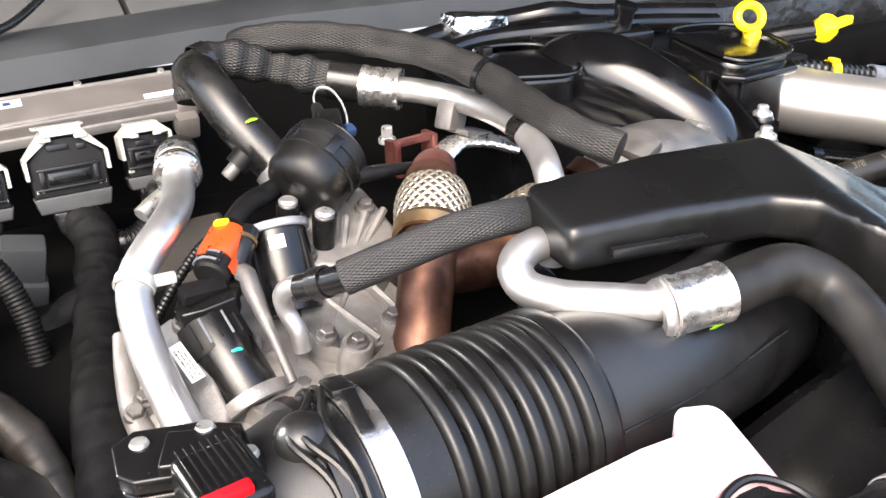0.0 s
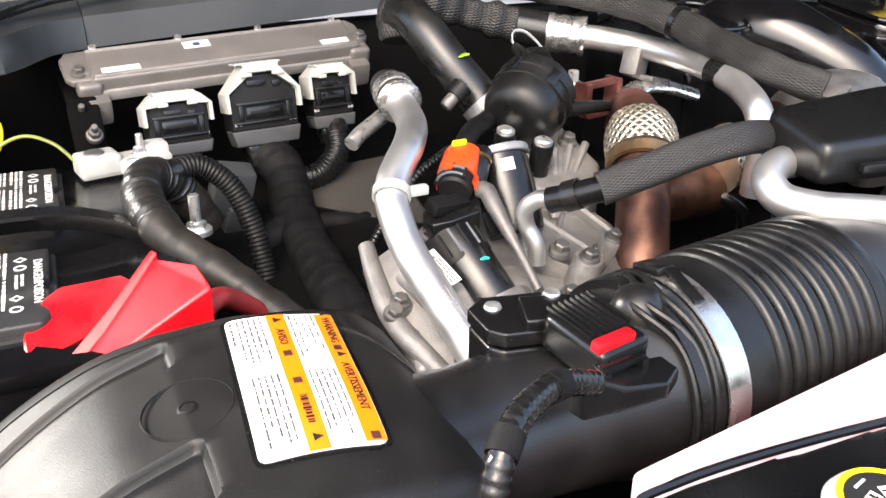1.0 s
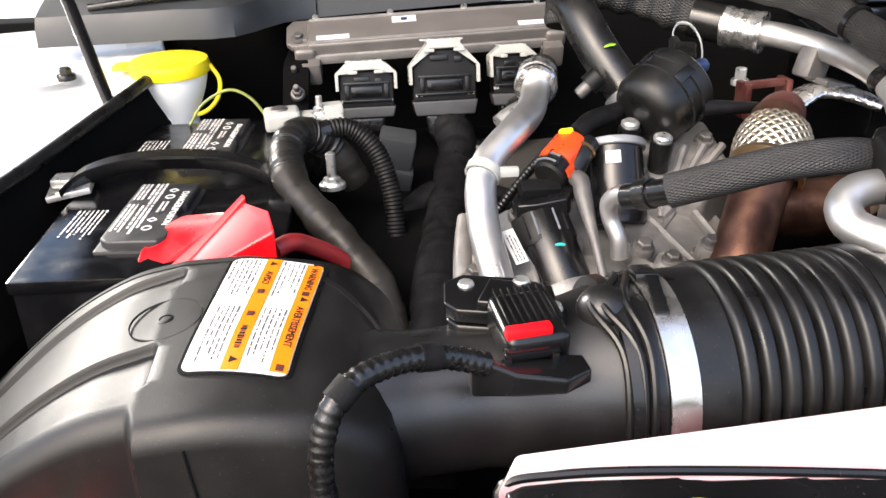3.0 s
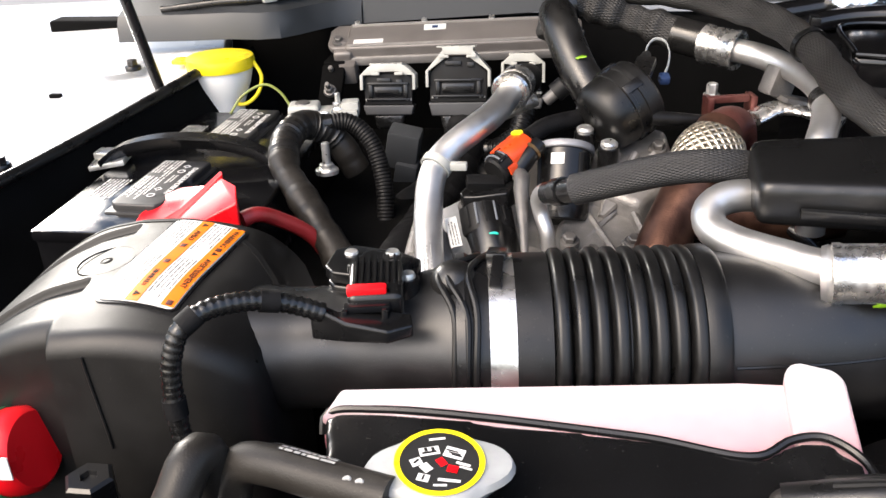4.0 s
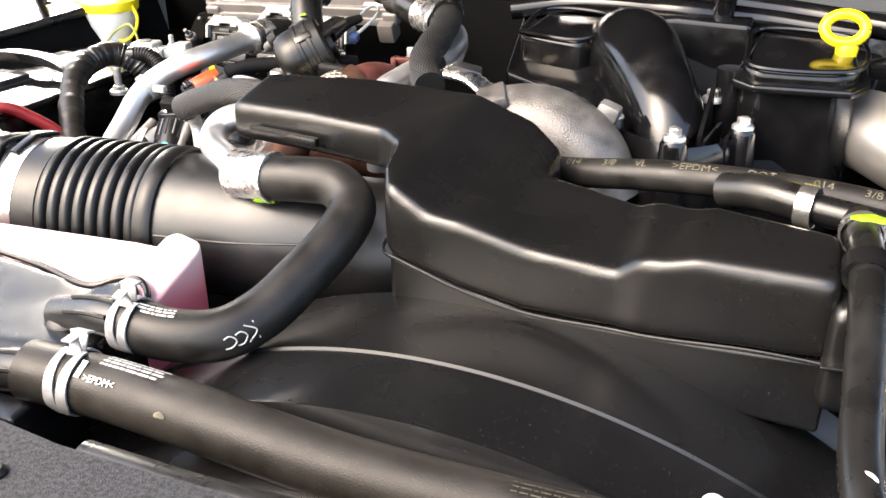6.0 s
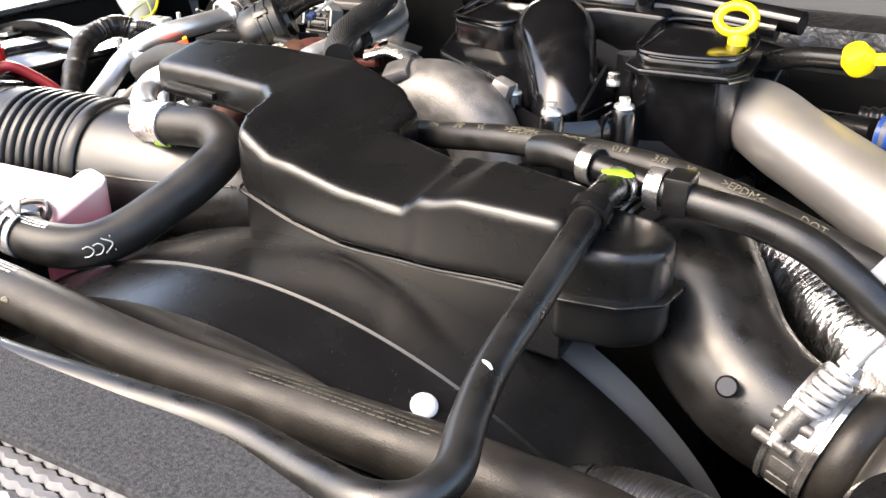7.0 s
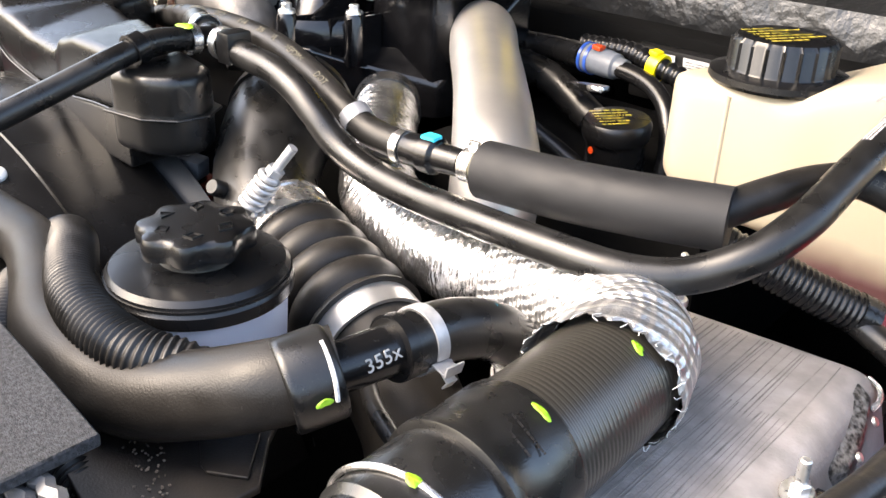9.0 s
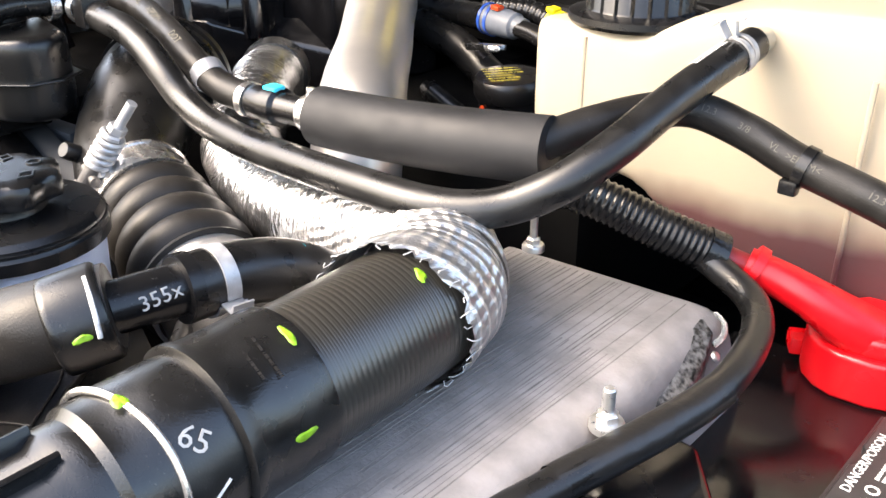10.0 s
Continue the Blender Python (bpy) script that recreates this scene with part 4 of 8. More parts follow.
def dome_ring(x):
    x, y0, y1, z1, r = dome_at(x)
    rf = 0.013
    top = lambda y: z1 + crown(y)
    ring = [(x, y0, z) for z in (0.93, 1.03, min(1.09, top(y0) - 0.03))]
    for k in range(7):
        a = radians(90 * k / 6)
        y = y0 + rf - rf * math.cos(a)
        ring.append((x, y, top(y) - rf + rf * math.sin(a)))
    drift = 0.1 * min(0.0, x + 0.28)
    stops = [y0 + rf] + [e + drift + d for lo, hi, _ in sorted(PADS) for e, d in ((lo, -0.0005), (lo, 0.0065), (hi, -0.0065), (hi, 0.0005))] + [y1 - r]
    for p, q in zip(stops, stops[1:]):
        for k in range(1, 11):
            y = p + (q - p) * k / 10
            ring.append((x, y, top(y) - pad_depth(x, y)))
    for k in range(8):
        a = radians(90 * k / 7)
        ring.append((x, y1 - r + r * math.sin(a), top(y1) - r + r * math.cos(a)))
    return ring + [(x, y1, 0.93)]
steps = [-0.5 + 0.01 * k for k in range(16)] + [-0.345 + 0.0025 * k for k in range(14)] + [-0.31 + 0.0013 * k for k in range(24)] + [-0.278 + 0.006 * k for k in range(22)] + [-0.146]
dome_skin = loft([dome_ring(x) for x in steps])
part("housing", dome_skin, DOMEM, airbox, sharp=40)
part("screw_ring", lathe([(0.0212, -0.001), (0.0216, 0.0003), (0.022, -0.001)], (-0.282, 0.549, 1.2032), (-0.13, -0.03, 1), 40, ring=True), DOMEM, airbox)
part("front_rib", tube([(-0.256, 0.4525, 1.183), (-0.2545, 0.4525, 1.165), (-0.25, 0.4525, 1.12), (-0.2495, 0.4525, 1.11)], 0.0009, 6, 0.01), DOMEM, airbox)
part("screw", lathe([(0, 0.0), (0.005, 0.0), (0.005, 0.002), (0.0035, 0.0025), (0.0035, 0.0012), (0, 0.0012)], (-0.282, 0.549, 1.2015), (-0.2, 0, 1), 16), PLUGM, airbox)
mlab = Matrix.Identity(4)
label_at = Matrix.Translation((-0.2278, 0.5485, 0)) @ pose(0, 0, 0, 0, 0, -6.3)
def plaque(w, h, r, z0, z1):
    """A thin plate with round corners, in fine strips so that it can be bent."""
    drop = [0.0, 0.15, 0.4, 0.7, 1.0]
    ys = [-h / 2 + r * q for q in drop] + [-h / 2 + r + (h - 2 * r) * k / 20 for k in range(1, 20)] + [h / 2 - r * q for q in reversed(drop)]
    rings = []
    for y in ys:
        q = max(0.0, abs(y) - (h / 2 - r))
        half = w / 2 - r + math.sqrt(max(0.0, r * r - q * q))
        row = [half * (2 * k / 10 - 1) for k in range(11)]
        rings.append([(x, y, z1) for x in row] + [(x, y, z0) for x in reversed(row)])
    return loft(rings)
warn = part("warning_label", plaque(0.054, 0.12, 0.0045, -0.0012, 0.0), LABEL, airbox, "white label with amber warning bars")
warn.data.transform(mlab)
edge = part("label_plate", plaque(0.0585, 0.125, 0.0065, -0.005, -0.0008), SATIN, airbox)
edge.data.transform(mlab)
for x, y, h in ((0.0222, 0.0, 0.1165), (-0.002, 0.0, 0.1195)):
    part("amber_bar", box((x, y, 0.0002), (0.009, h, 0.0004), 0), LABELY, warn).data.transform(mlab)
for words, x, y in (("WARNING", 0.0225, 0.04), ("AVERTISSEMENT", 0.0225, -0.016), ("AVISO", -0.002, 0.035)):
    lettering("word", words, mlab @ pose(x, y, 0.0006, 0, 0, -90), 0.0058, INK, warn)
for x, y in ((0.0225, 0.0595), (0.0225, 0.014), (-0.002, 0.0535), (-0.002, -0.052)):
    part("triangle", lathe([(0.0028, 0.0004), (0.0028, 0.0008), (0, 0.0008)], (x, y, 0), (0, 0, 1), 3), INK, warn).data.transform(mlab)
for x, y in ((0.0225, 0.021), (0.0225, -0.055), (-0.002, 0.018), (-0.002, -0.008)):
    part("book_sign", box((x, y, 0.0006), (0.004, 0.005, 0.0003), 0.0005), MAROON, warn).data.transform(mlab)
stripes(mlab @ pose(-0.002, -0.032, 0.0006, 0, 0, -90), 0.022, 0.006, 1, INK, "script_bar", warn, 0.6, 0.1, 4)
for k, (x, y, L) in enumerate(((0.0103, 0.033, 0.05), (0.0103, -0.027, 0.055), (-0.0155, 0.033, 0.05), (-0.0155, -0.027, 0.055), (-0.0245, 0.033, 0.05))):
    stripes(mlab @ pose(x, y, 0.0003, 0, 0, -90), L, 0.014 if k < 4 else 0.004, 5 if k < 4 else 1, INKS, "small_print", warn, 0.32, 0.5, 11 + k)

# the label and its print follow the roof of the dome
for ob in [edge, warn] + list(warn.children):
    bm = bmesh.new()
    bm.from_mesh(ob.data)
    if ob.name.startswith("amber_bar"):
        bmesh.ops.subdivide_edges(bm, edges=[e for e in bm.edges if abs(e.verts[0].co.y - e.verts[1].co.y) > 0.05], cuts=14, use_grid_fill=True)
        bmesh.ops.subdivide_edges(bm, edges=[e for e in bm.edges if abs(e.verts[0].co.x - e.verts[1].co.x) > 0.008], cuts=8, use_grid_fill=True)
    for v in bm.verts:
        q = label_at @ V(v.co.x * 1.07, v.co.y * 0.955, 0)
        v.co = V(q.x, q.y, dome_at(q.x)[3] + crown(q.y) + 0.0016 + v.co.z)
    bm.to_mesh(ob.data)
    bm.free()

# ---- air duct: sensor tube, bellows, engine side tube ----
def duct_at(x):
    return V(x - 0.01, 0.5595 + 0.125 * (x - 0.03), 1.1415)
AX = (duct_at(0.1) - duct_at(0)).normalized()
duct = thing("intake_duct", "black ribbed intake duct with a steel clamp", "duct", (0.05, 0.55, 1.0))
part("sensor_tube", tube([duct_at(-0.17), duct_at(-0.08), duct_at(-0.01)], [0.05, 0.0445, 0.0445, 0.0505, 0.061], 44, 0.008), TUBEM, duct)
part("tube_lip", lathe([(0.058, -0.006), (0.0655, -0.006), (0.0665, 0.0), (0.0635, 0.004), (0.0635, 0.016), (0.058, 0.016)], duct_at(-0.008), AX, 40, ring=True), SATIN, duct)
part("band_clamp", collar(duct_at(0.017), AX, 0.0645, 0.018, 0.0013, 56), BAND, duct, "bright stainless band clamp")
part("cuff", lathe([(0.06, -0.02), (0.064, -0.02), (0.0655, 0.0), (0.0655, 0.022), (0.06, 0.024)], duct_at(0.028), AX, 48, ring=True), BELLOW, duct)
part("bellows", tube([duct_at(0.05), duct_at(0.152)], 0.0595, 64, 0.001, False, lambda s, n: 0.0088 * (1 - abs(2 * ((s / 0.01285) % 1.0) - 1) ** 4)), BELLOW, duct, "rubber bellows with deep folds")
part("cuff", lathe([(0.058, 0.0), (0.0675, 0.0), (0.0685, 0.004), (0.0685, 0.012), (0.066, 0.016), (0.058, 0.017)], duct_at(0.15), AX, 48, ring=True), BELLOW, duct)
part("engine_tube", tube([duct_at(0.16), duct_at(0.22), duct_at(0.28) + V(0, 0.003, -0.004), duct_at(0.36) + V(0, 0.02, -0.012), duct_at(0.43) + V(0, 0.05, -0.02)], [0.063, 0.062, 0.0605, 0.061, 0.064], 44, 0.01), TUBEM, duct)
part("mould_seam", tube([duct_at(0.17) + V(0.006, -0.0612, 0.014), duct_at(0.24) + V(0.006, -0.059, 0.015), duct_at(0.34) + V(0.006, -0.046, 0.02)], 0.0012, 6), SATIN, duct)
def wavy(x, r, sway):
    pts = []
    for k in range(40):
        a = radians(-60 + 250 * k / 39)
        lobe = math.exp(-((math.degrees(a) - 78) / 20) ** 2)
        c = duct_at(x - sway * lobe)
        pts.append(c + V(0, -math.cos(a), math.sin(a)) * (r + 0.002 * lobe))
    return pts
for x, r, sway in ((-0.008, 0.0625, 0.016), (0.0005, 0.0645, 0.018), (0.0065, 0.0645, 0.01)):
    part("duct_ridge", tube(wavy(x, r, sway), 0.0024, 8, 0.006), BELLOW, duct)
part("clip_boss", lathe([(0, 0.012), (0.008, 0.011), (0.014, 0.006), (0.017, 0.0), (0.017, -0.012)], duct_at(-0.014) + V(0, -0.008, 0.058), (0, -0.15, 1), 20), RUBBERS, duct)
part("band_clip", merge(box(tuple(duct_at(0.016) + V(0, -0.014, 0.0655)), (0.008, 0.03, 0.004), 0.001, (17, 0, 0)), box(tuple(duct_at(0.014) + V(0, 0.012, 0.0665)), (0.014, 0.024, 0.005), 0.001, (-14, 0, 0))), SATIN, duct)

# mass-air sensor with its plug and lead
maf = thing("air_flow_sensor", "black air flow sensor with red lock tab", "sensor", (-0.07, 0.55, 1.17))
part("sensor_base", slab([(-0.118, 0.556), (-0.112, 0.548), (-0.075, 0.54), (-0.052, 0.548), (-0.052, 0.57), (-0.07, 0.582), (-0.105, 0.59), (-0.117, 0.582)], 1.165, 1.190, 0.003), SATIN, maf)
part("sensor_flange", slab([(-0.119, 0.556), (-0.112, 0.547), (-0.075, 0.539), (-0.051, 0.547), (-0.051, 0.571), (-0.07, 0.583), (-0.105, 0.591), (-0.118, 0.582)], 1.192, 1.2015, 0.002), SATIN, maf)
part("sensor_block", slab([(-0.1, 0.545), (-0.06, 0.535), (-0.054, 0.56), (-0.09, 0.573)], 1.20, 1.208, 0.002), SATIN, maf)
plug = part("plug", box((-0.0735, 0.52, 1.2025), (0.037, 0.046, 0.0225), 0.006, (6, 0, 10), 4), SATIN, maf)
for k in range(8):
    part("plug_rib", box((-0.0875 + 0.0042 * k, 0.5255 + 0.0008 * k, 1.2145), (0.0016, 0.033, 0.0028), 0.0004, (6, 0, 10)), SATIN, plug)
part("screw_post", lathe([(0, 0.003), (0.0078, 0.003), (0.0082, 0.0), (0.0088, -0.04)], (-0.0555, 0.54, 1.2), (0, 0, 1), 24), SATIN, maf)
part("lock_tab", box((-0.0755, 0.5015, 1.213), (0.0265, 0.0075, 0.0065), 0.002, (6, 0, 10)), REDP, plug, "bright red lock tab")
part("lock_bar", merge(box((-0.0745, 0.494, 1.204), (0.03, 0.006, 0.005), 0.001, (6, 0, 10)), box((-0.088, 0.492, 1.201), (0.004, 0.012, 0.008), 0.001), box((-0.062, 0.496, 1.201), (0.004, 0.012, 0.008), 0.001)), GLOSS, plug)
part("plug_boot", slab([(-0.046, 0.498, 1.199), (-0.043, 0.486, 1.197), (-0.058, 0.476, 1.197), (-0.085, 0.476, 1.201), (-0.108, 0.478, 1.213), (-0.11, 0.488, 1.213), (-0.092, 0.49, 1.203), (-0.086, 0.5, 1.201)], 1.188, None, 0.002), SATIN, plug)
for at in ((-0.104, 0.577, 1.2005), (-0.071, 0.567, 1.2065), (-0.0555, 0.54, 1.2035)):
    part("screw", lathe([(0, 0.003), (0.0045, 0.0028), (0.0058, 0.0), (0.0058, -0.003)], at, (0, 0, 1), 16), ZINC, maf)
lead = [(-0.1, 0.482, 1.206), (-0.115, 0.478, 1.213), (-0.128, 0.472, 1.219), (-0.146, 0.462, 1.2235), (-0.164, 0.45, 1.2235), (-0.176, 0.44, 1.217), (-0.183, 0.434, 1.2), (-0.185, 0.43, 1.175), (-0.18, 0.425, 1.12), (-0.17, 0.43, 1.02)]
tagged(part("sensor_lead", tube(lead, 0.006, 14, 0.0015, True, ridges(0.005, 0.0008)), VINYL), "taped black corrugated sensor lead", "cable")
for s in (0.12, 0.3, 0.5, 0.72):
    p, w = along(lead, s)
    part("tape_wrap", collar(p, w, 0.0068, 0.012, 0.0007, 18), TAPE, bpy.data.objects["sensor_lead"])

# ---- battery, passenger side ----
def vent_cover(parent, at, turn, w=0.054, h=0.118):
    m = pose(*at, *turn)
    c = part("vent_cover", slab([(-w / 2, -h / 2 + 0.006), (-w / 2 + 0.006, -h / 2), (w / 2 - 0.006, -h / 2), (w / 2, -h / 2 + 0.006), (w / 2, -0.012), (w / 2 - 0.004, -0.008), (w / 2 - 0.004, 0.008), (w / 2, 0.012), (w / 2, h / 2), (-w / 2, h / 2)], -0.006, 0.006, 0.0025), COVERM, parent, "raised vent cover with white warning print")
    c.data.transform(m)
    part("cover_skirt", box((0, 0, -0.004), (w + 0.008, h + 0.008, 0.006), 0.0025), COVERM, c).data.transform(m)
    lettering("word", "DANGER/POISON", m @ pose(w * 0.36, 0.004, 0.0064, 0, 0, -90), 0.0088, LABEL, c)
    for k, (x, y) in enumerate(((0.008, 0.042), (0.008, 0.028), (0.006, -0.02), (0.006, -0.036))):
        part("warning_sign", lathe([(0.003, 0.0062), (0.0044, 0.0062), (0.0044, 0.0066), (0.003, 0.0066)], (x, y, 0), (0, 0, 1), 12 if k % 2 else 4, ring=True), LABEL, c).data.transform(m)
    stripes(m @ pose(0.0075, 0.005, 0.0064, 0, 0, -90), h * 0.2, w * 0.14, 2, LABEL, "warning_print", c, 0.6, 0.2, 23)
    for x, y, lw, lh, rows, seed in ((-0.006, 0.034, 0.4, 0.22, 3, 21), (-0.006, -0.02, 0.5, 0.22, 3, 22), (-0.019, 0.036, 0.36, 0.2, 3, 24), (-0.019, -0.018, 0.52, 0.2, 3, 25)):
        stripes(m @ pose(x, y, 0.0064, 0, 0, -90), h * lw, w * lh, rows, LABEL, "warning_print", c, 0.62, 0.25, seed)
    return c
batt = thing("battery", "black twin-cover truck battery with warning print", "battery", (-0.34, 0.88, 0.95))
part("battery_case", box((-0.342, 0.879, 1.05), (0.2, 0.36, 0.2), 0.006), GLOSS, batt)
part("battery_lid", box((-0.342, 0.879, 1.148), (0.204, 0.364, 0.012), 0.004), GLOSS, batt)
vent_cover(batt, (-0.336, 0.982, 1.1575), (0, 0, -3))
vent_cover(batt, (-0.356, 0.8, 1.1575), (0, 0, -3))
for x, y in ((-0.4, 0.972), (-0.415, 0.795)):
    stripes(pose(x, y, 1.1547, 0, 0, -93), 0.06, 0.028, 7, LABEL, "small_print", batt, 0.45, 0.3, 5)
strap = [(-0.45, 0.862, 1.165), (-0.435, 0.872, 1.176), (-0.4, 0.884, 1.183), (-0.35, 0.889, 1.184), (-0.3, 0.884, 1.18), (-0.262, 0.872, 1.168), (-0.25, 0.865, 1.155)]
hold = thing("battery_hold_down", "black strap with steel bracket across the battery", "bracket", (-0.35, 0.87, 1.15))
part("strap", loft([[(p[0], p[1] - 0.003, p[2] - 0.017), (p[0], p[1] + 0.003, p[2] - 0.017), (p[0], p[1] + 0.005, p[2]), (p[0], p[1] - 0.014, p[2]), (p[0], p[1] - 0.014, p[2] - 0.003)] for p in curve_points(strap, 0.008)]), SATIN, hold)
part("bracket", merge(box((-0.447, 0.868, 1.158), (0.04, 0.03, 0.006), 0.0015, (0, -8, 10)), box((-0.452, 0.872, 1.166), (0.02, 0.02, 0.008), 0.002)), ZINC, hold, "zinc bracket")
cover = thing("terminal_cover", "bright red cover over the battery terminal", "cover", (-0.29, 0.74, 1.14))
part("cover_body", shell({"T": (-0.268, 0.739, 1.1955), "R": (-0.2435, 0.716, 1.196), "F": (-0.238, 0.699, 1.186), "P": (-0.29, 0.695, 1.16), "M": (-0.322, 0.698, 1.145), "L": (-0.331, 0.712, 1.145)},
                         [["T", "L", "M", "P"], ["T", "P", "F"], ["T", "F", "R"]], lambda x, y: 1.125, 0.0022, 10), REDP, cover)
part("cover_fin", slab([(-0.327, 0.708, 1.153), (-0.3, 0.7225, 1.172), (-0.2665, 0.7415, 1.2), (-0.2635, 0.7375, 1.1985), (-0.297, 0.7165, 1.167), (-0.323, 0.7025, 1.148)], 1.13, None, 0.0012), REDP, cover)
part("cover_lobe", slab([(-0.352, 0.718, 1.154), (-0.351, 0.735, 1.159), (-0.346, 0.755, 1.162), (-0.338, 0.77, 1.164), (-0.324, 0.781, 1.167), (-0.304, 0.768, 1.174), (-0.286, 0.757, 1.1805), (-0.278, 0.745, 1.178), (-0.318, 0.722, 1.152), (-0.338, 0.706, 1.147)], 1.125, None, 0.005), REDP, cover)
hose("battery_cable", [(-0.242, 0.716, 1.162), (-0.231, 0.726, 1.163), (-0.215, 0.746, 1.148), (-0.195, 0.766, 1.124), (-0.18, 0.78, 1.09)], 0.0075, "dull red battery cable", REDC, "cable", 0.004, 12)
block = thing("terminal_block", "pale grey fused terminal block on the battery", "terminal block", (-0.247, 1.03, 1.15))
part("block_body", merge(box((-0.247, 1.032, 1.162), (0.084, 0.032, 0.012), 0.003, (0, 0, 10)), box((-0.27, 1.027, 1.166), (0.038, 0.031, 0.02), 0.005, (0, 0, 10), 3), box((-0.216, 1.042, 1.167), (0.022, 0.022, 0.018), 0.004, (0, 0, 10)), box((-0.243, 1.021, 1.163), (0.02, 0.02, 0.014), 0.004, (0, 0, 10))), WHITEP, block)
part("base_plate", box((-0.247, 1.032, 1.1555), (0.074, 0.026, 0.003), 0.001, (0, 0, 10)), PLUGM, block)
part("fuse_disc", lathe([(0, 0.0015), (0.0085, 0.0015), (0.0095, 0.0)], (-0.272, 1.028, 1.176), (0, 0, 1), 24), CASTD, block)
part("side_bolt", hexbolt((-0.241, 1.011, 1.164), (0.15, -1, 0.2), 0.005, 0.004), ZINC, block)
part("terminal_stud", hexbolt((-0.23, 1.036, 1.168), (0, 0, 1), 0.0065, 0.006, 1.4, 0.012), ZINC, block)
hose("earth_wire", [(-0.285, 1.03, 1.165), (-0.305, 1.045, 1.185), (-0.33, 1.06, 1.19), (-0.36, 1.06, 1.175), (-0.375, 1.05, 1.155)], 0.0017, "thin yellow green earth wire", surf("yellow green wire", (0.17, 0.2, 0.04), 0.4), "cable", 0.003, 8)
bolt((-0.21, 0.895, 1.142), "zinc stud with flange nut beside the battery", (0, 0.05, 1), 0.0085, 0.006, 1.5, 0.024)

# ---- washer bottle and hood rod ----
jug = thing("washer_bottle", "white washer bottle with yellow hinged cap", "bottle", (-0.4, 1.1, 1.0))
part("bottle", lathe([(0, -0.18), (0.06, -0.18), (0.06, -0.11), (0.024, -0.075), (0.024, -0.065), (0.03, -0.05), (0.036, -0.035), (0.04, -0.02), (0.04, -0.004), (0, -0.004)], (-0.4, 1.102, 1.215), (0, 0, 1)), JUG, jug)
lidp = part("cap", lathe([(0.036, -0.0125), (0.0435, -0.0115), (0.0448, -0.003), (0.043, 0.003), (0.03, 0.0055), (0, 0.0065)], (-0.4, 1.102, 1.2125), (0, 0, 1)), YELLOW, jug, "yellow cap with pull tab")
part("pull_tab", box((-0.447, 1.098, 1.2105), (0.028, 0.022, 0.006), 0.0028), YELLOW, lidp)
part("tether", tube([(-0.356, 1.104, 1.208), (-0.346, 1.1, 1.19), (-0.352, 1.095, 1.168), (-0.37, 1.09, 1.155), (-0.385, 1.088, 1.158)], 0.0025, 8), YELLOW, lidp)
tagged(part("hood_rod", tube([(-0.442, 1.024, 1.155), (-0.459, 1.002, 1.288), (-0.50, 0.955, 1.6), (-0.56, 0.90, 2.2)], 0.0065, 12, 0.03), SATIN), "black hood support rod", "rod")
for x, y in ((-0.53, 0.801), (-0.505, 1.07)):
    bolt((x, y, 1.178 if y < 0.9 else 1.21), "dark bolt in the fender ledge", (0, 0, 1), 0.007, 0.008, 1.5, 0, "fender bolts", SATIN)
part("fender_slot", box((-0.584, 1.012, 1.186), (0.014, 0.007, 0.01), 0), DARK, fender)
part("fender_disc", lathe([(0, 0.004), (0.03, 0.003), (0.034, 0.0), (0.034, -0.004)], (-0.535, 1.085, 1.208), (0, 0, 1)), PAINT, fender)

# ---- engine computer and its plugs ----
ecu = thing("engine_computer", "bare cast engine computer on the bulkhead", "computer", (-0.11, 1.19, 1.1))
ecu_m = pose(-0.107, 1.212, 1.216, 20, -1.5, 3)
def on_ecu(bm):
    bm.transform(ecu_m)
    return bm
part("flange", on_ecu(slab([(-0.172, -0.016), (-0.166, -0.026), (0.166, -0.026), (0.172, -0.016), (0.172, 0.018), (0.164, 0.03), (-0.164, 0.03), (-0.172, 0.018)], -0.004, 0.004, 0.0025)), ECUM, ecu)
part("case", on_ecu(box((0.006, -0.003, -0.006), (0.304, 0.058, 0.028), 0.004, None, 3)), ECUM, ecu)
for y in (-0.028, 0.021):
    part("case_ridge", on_ecu(box((0.006, y, 0.008), (0.298, 0.005, 0.003), 0.0012)), ECUL, ecu, "paler ridge")
part("front_edge", on_ecu(box((0.006, -0.033, -0.013), (0.3, 0.006, 0.012), 0.002)), ECUL, ecu, "paler ridge")
for x in (-0.15, 0.158):
    part("mounting_lug", on_ecu(merge(box((x, -0.024, -0.008), (0.026, 0.026, 0.022), 0.006, None, 3), box((x * 0.97, -0.036, -0.024), (0.026, 0.03, 0.03), 0.005), lathe([(0, 0.008), (0.007, 0.008), (0.009, 0.004), (0.009, -0.01)], (x, -0.012, 0), (0, 0, 1), 20))), ECUM, ecu)
for x, y, L, w in ((-0.115, -0.0195, 0.04, 0.009), (0.13, -0.0195, 0.034, 0.009), (-0.026, 0.009, 0.03, 0.013)):
    part("sticker", on_ecu(box((x, y, 0.0086), (L, w, 0.0008), 0)), LABEL, ecu)
part("sticker_print", on_ecu(box((-0.026, 0.009, 0.0092), (0.008, 0.006, 0.0003), 0)), BLUEP, ecu)
for k in range(4):
    part("cover_screw", on_ecu(lathe([(0, 0.0115), (0.004, 0.0115), (0.004, 0.006)], (-0.135 + 0.093 * k, 0.025, 0), (0, 0, 1), 10)), ZINC, ecu)
for x in (-0.157, 0.165):
    part("case_bolt", on_ecu(hexbolt((x, -0.013, 0.006), (0, 0, 1), 0.006, 0.006)), CASTD, ecu)
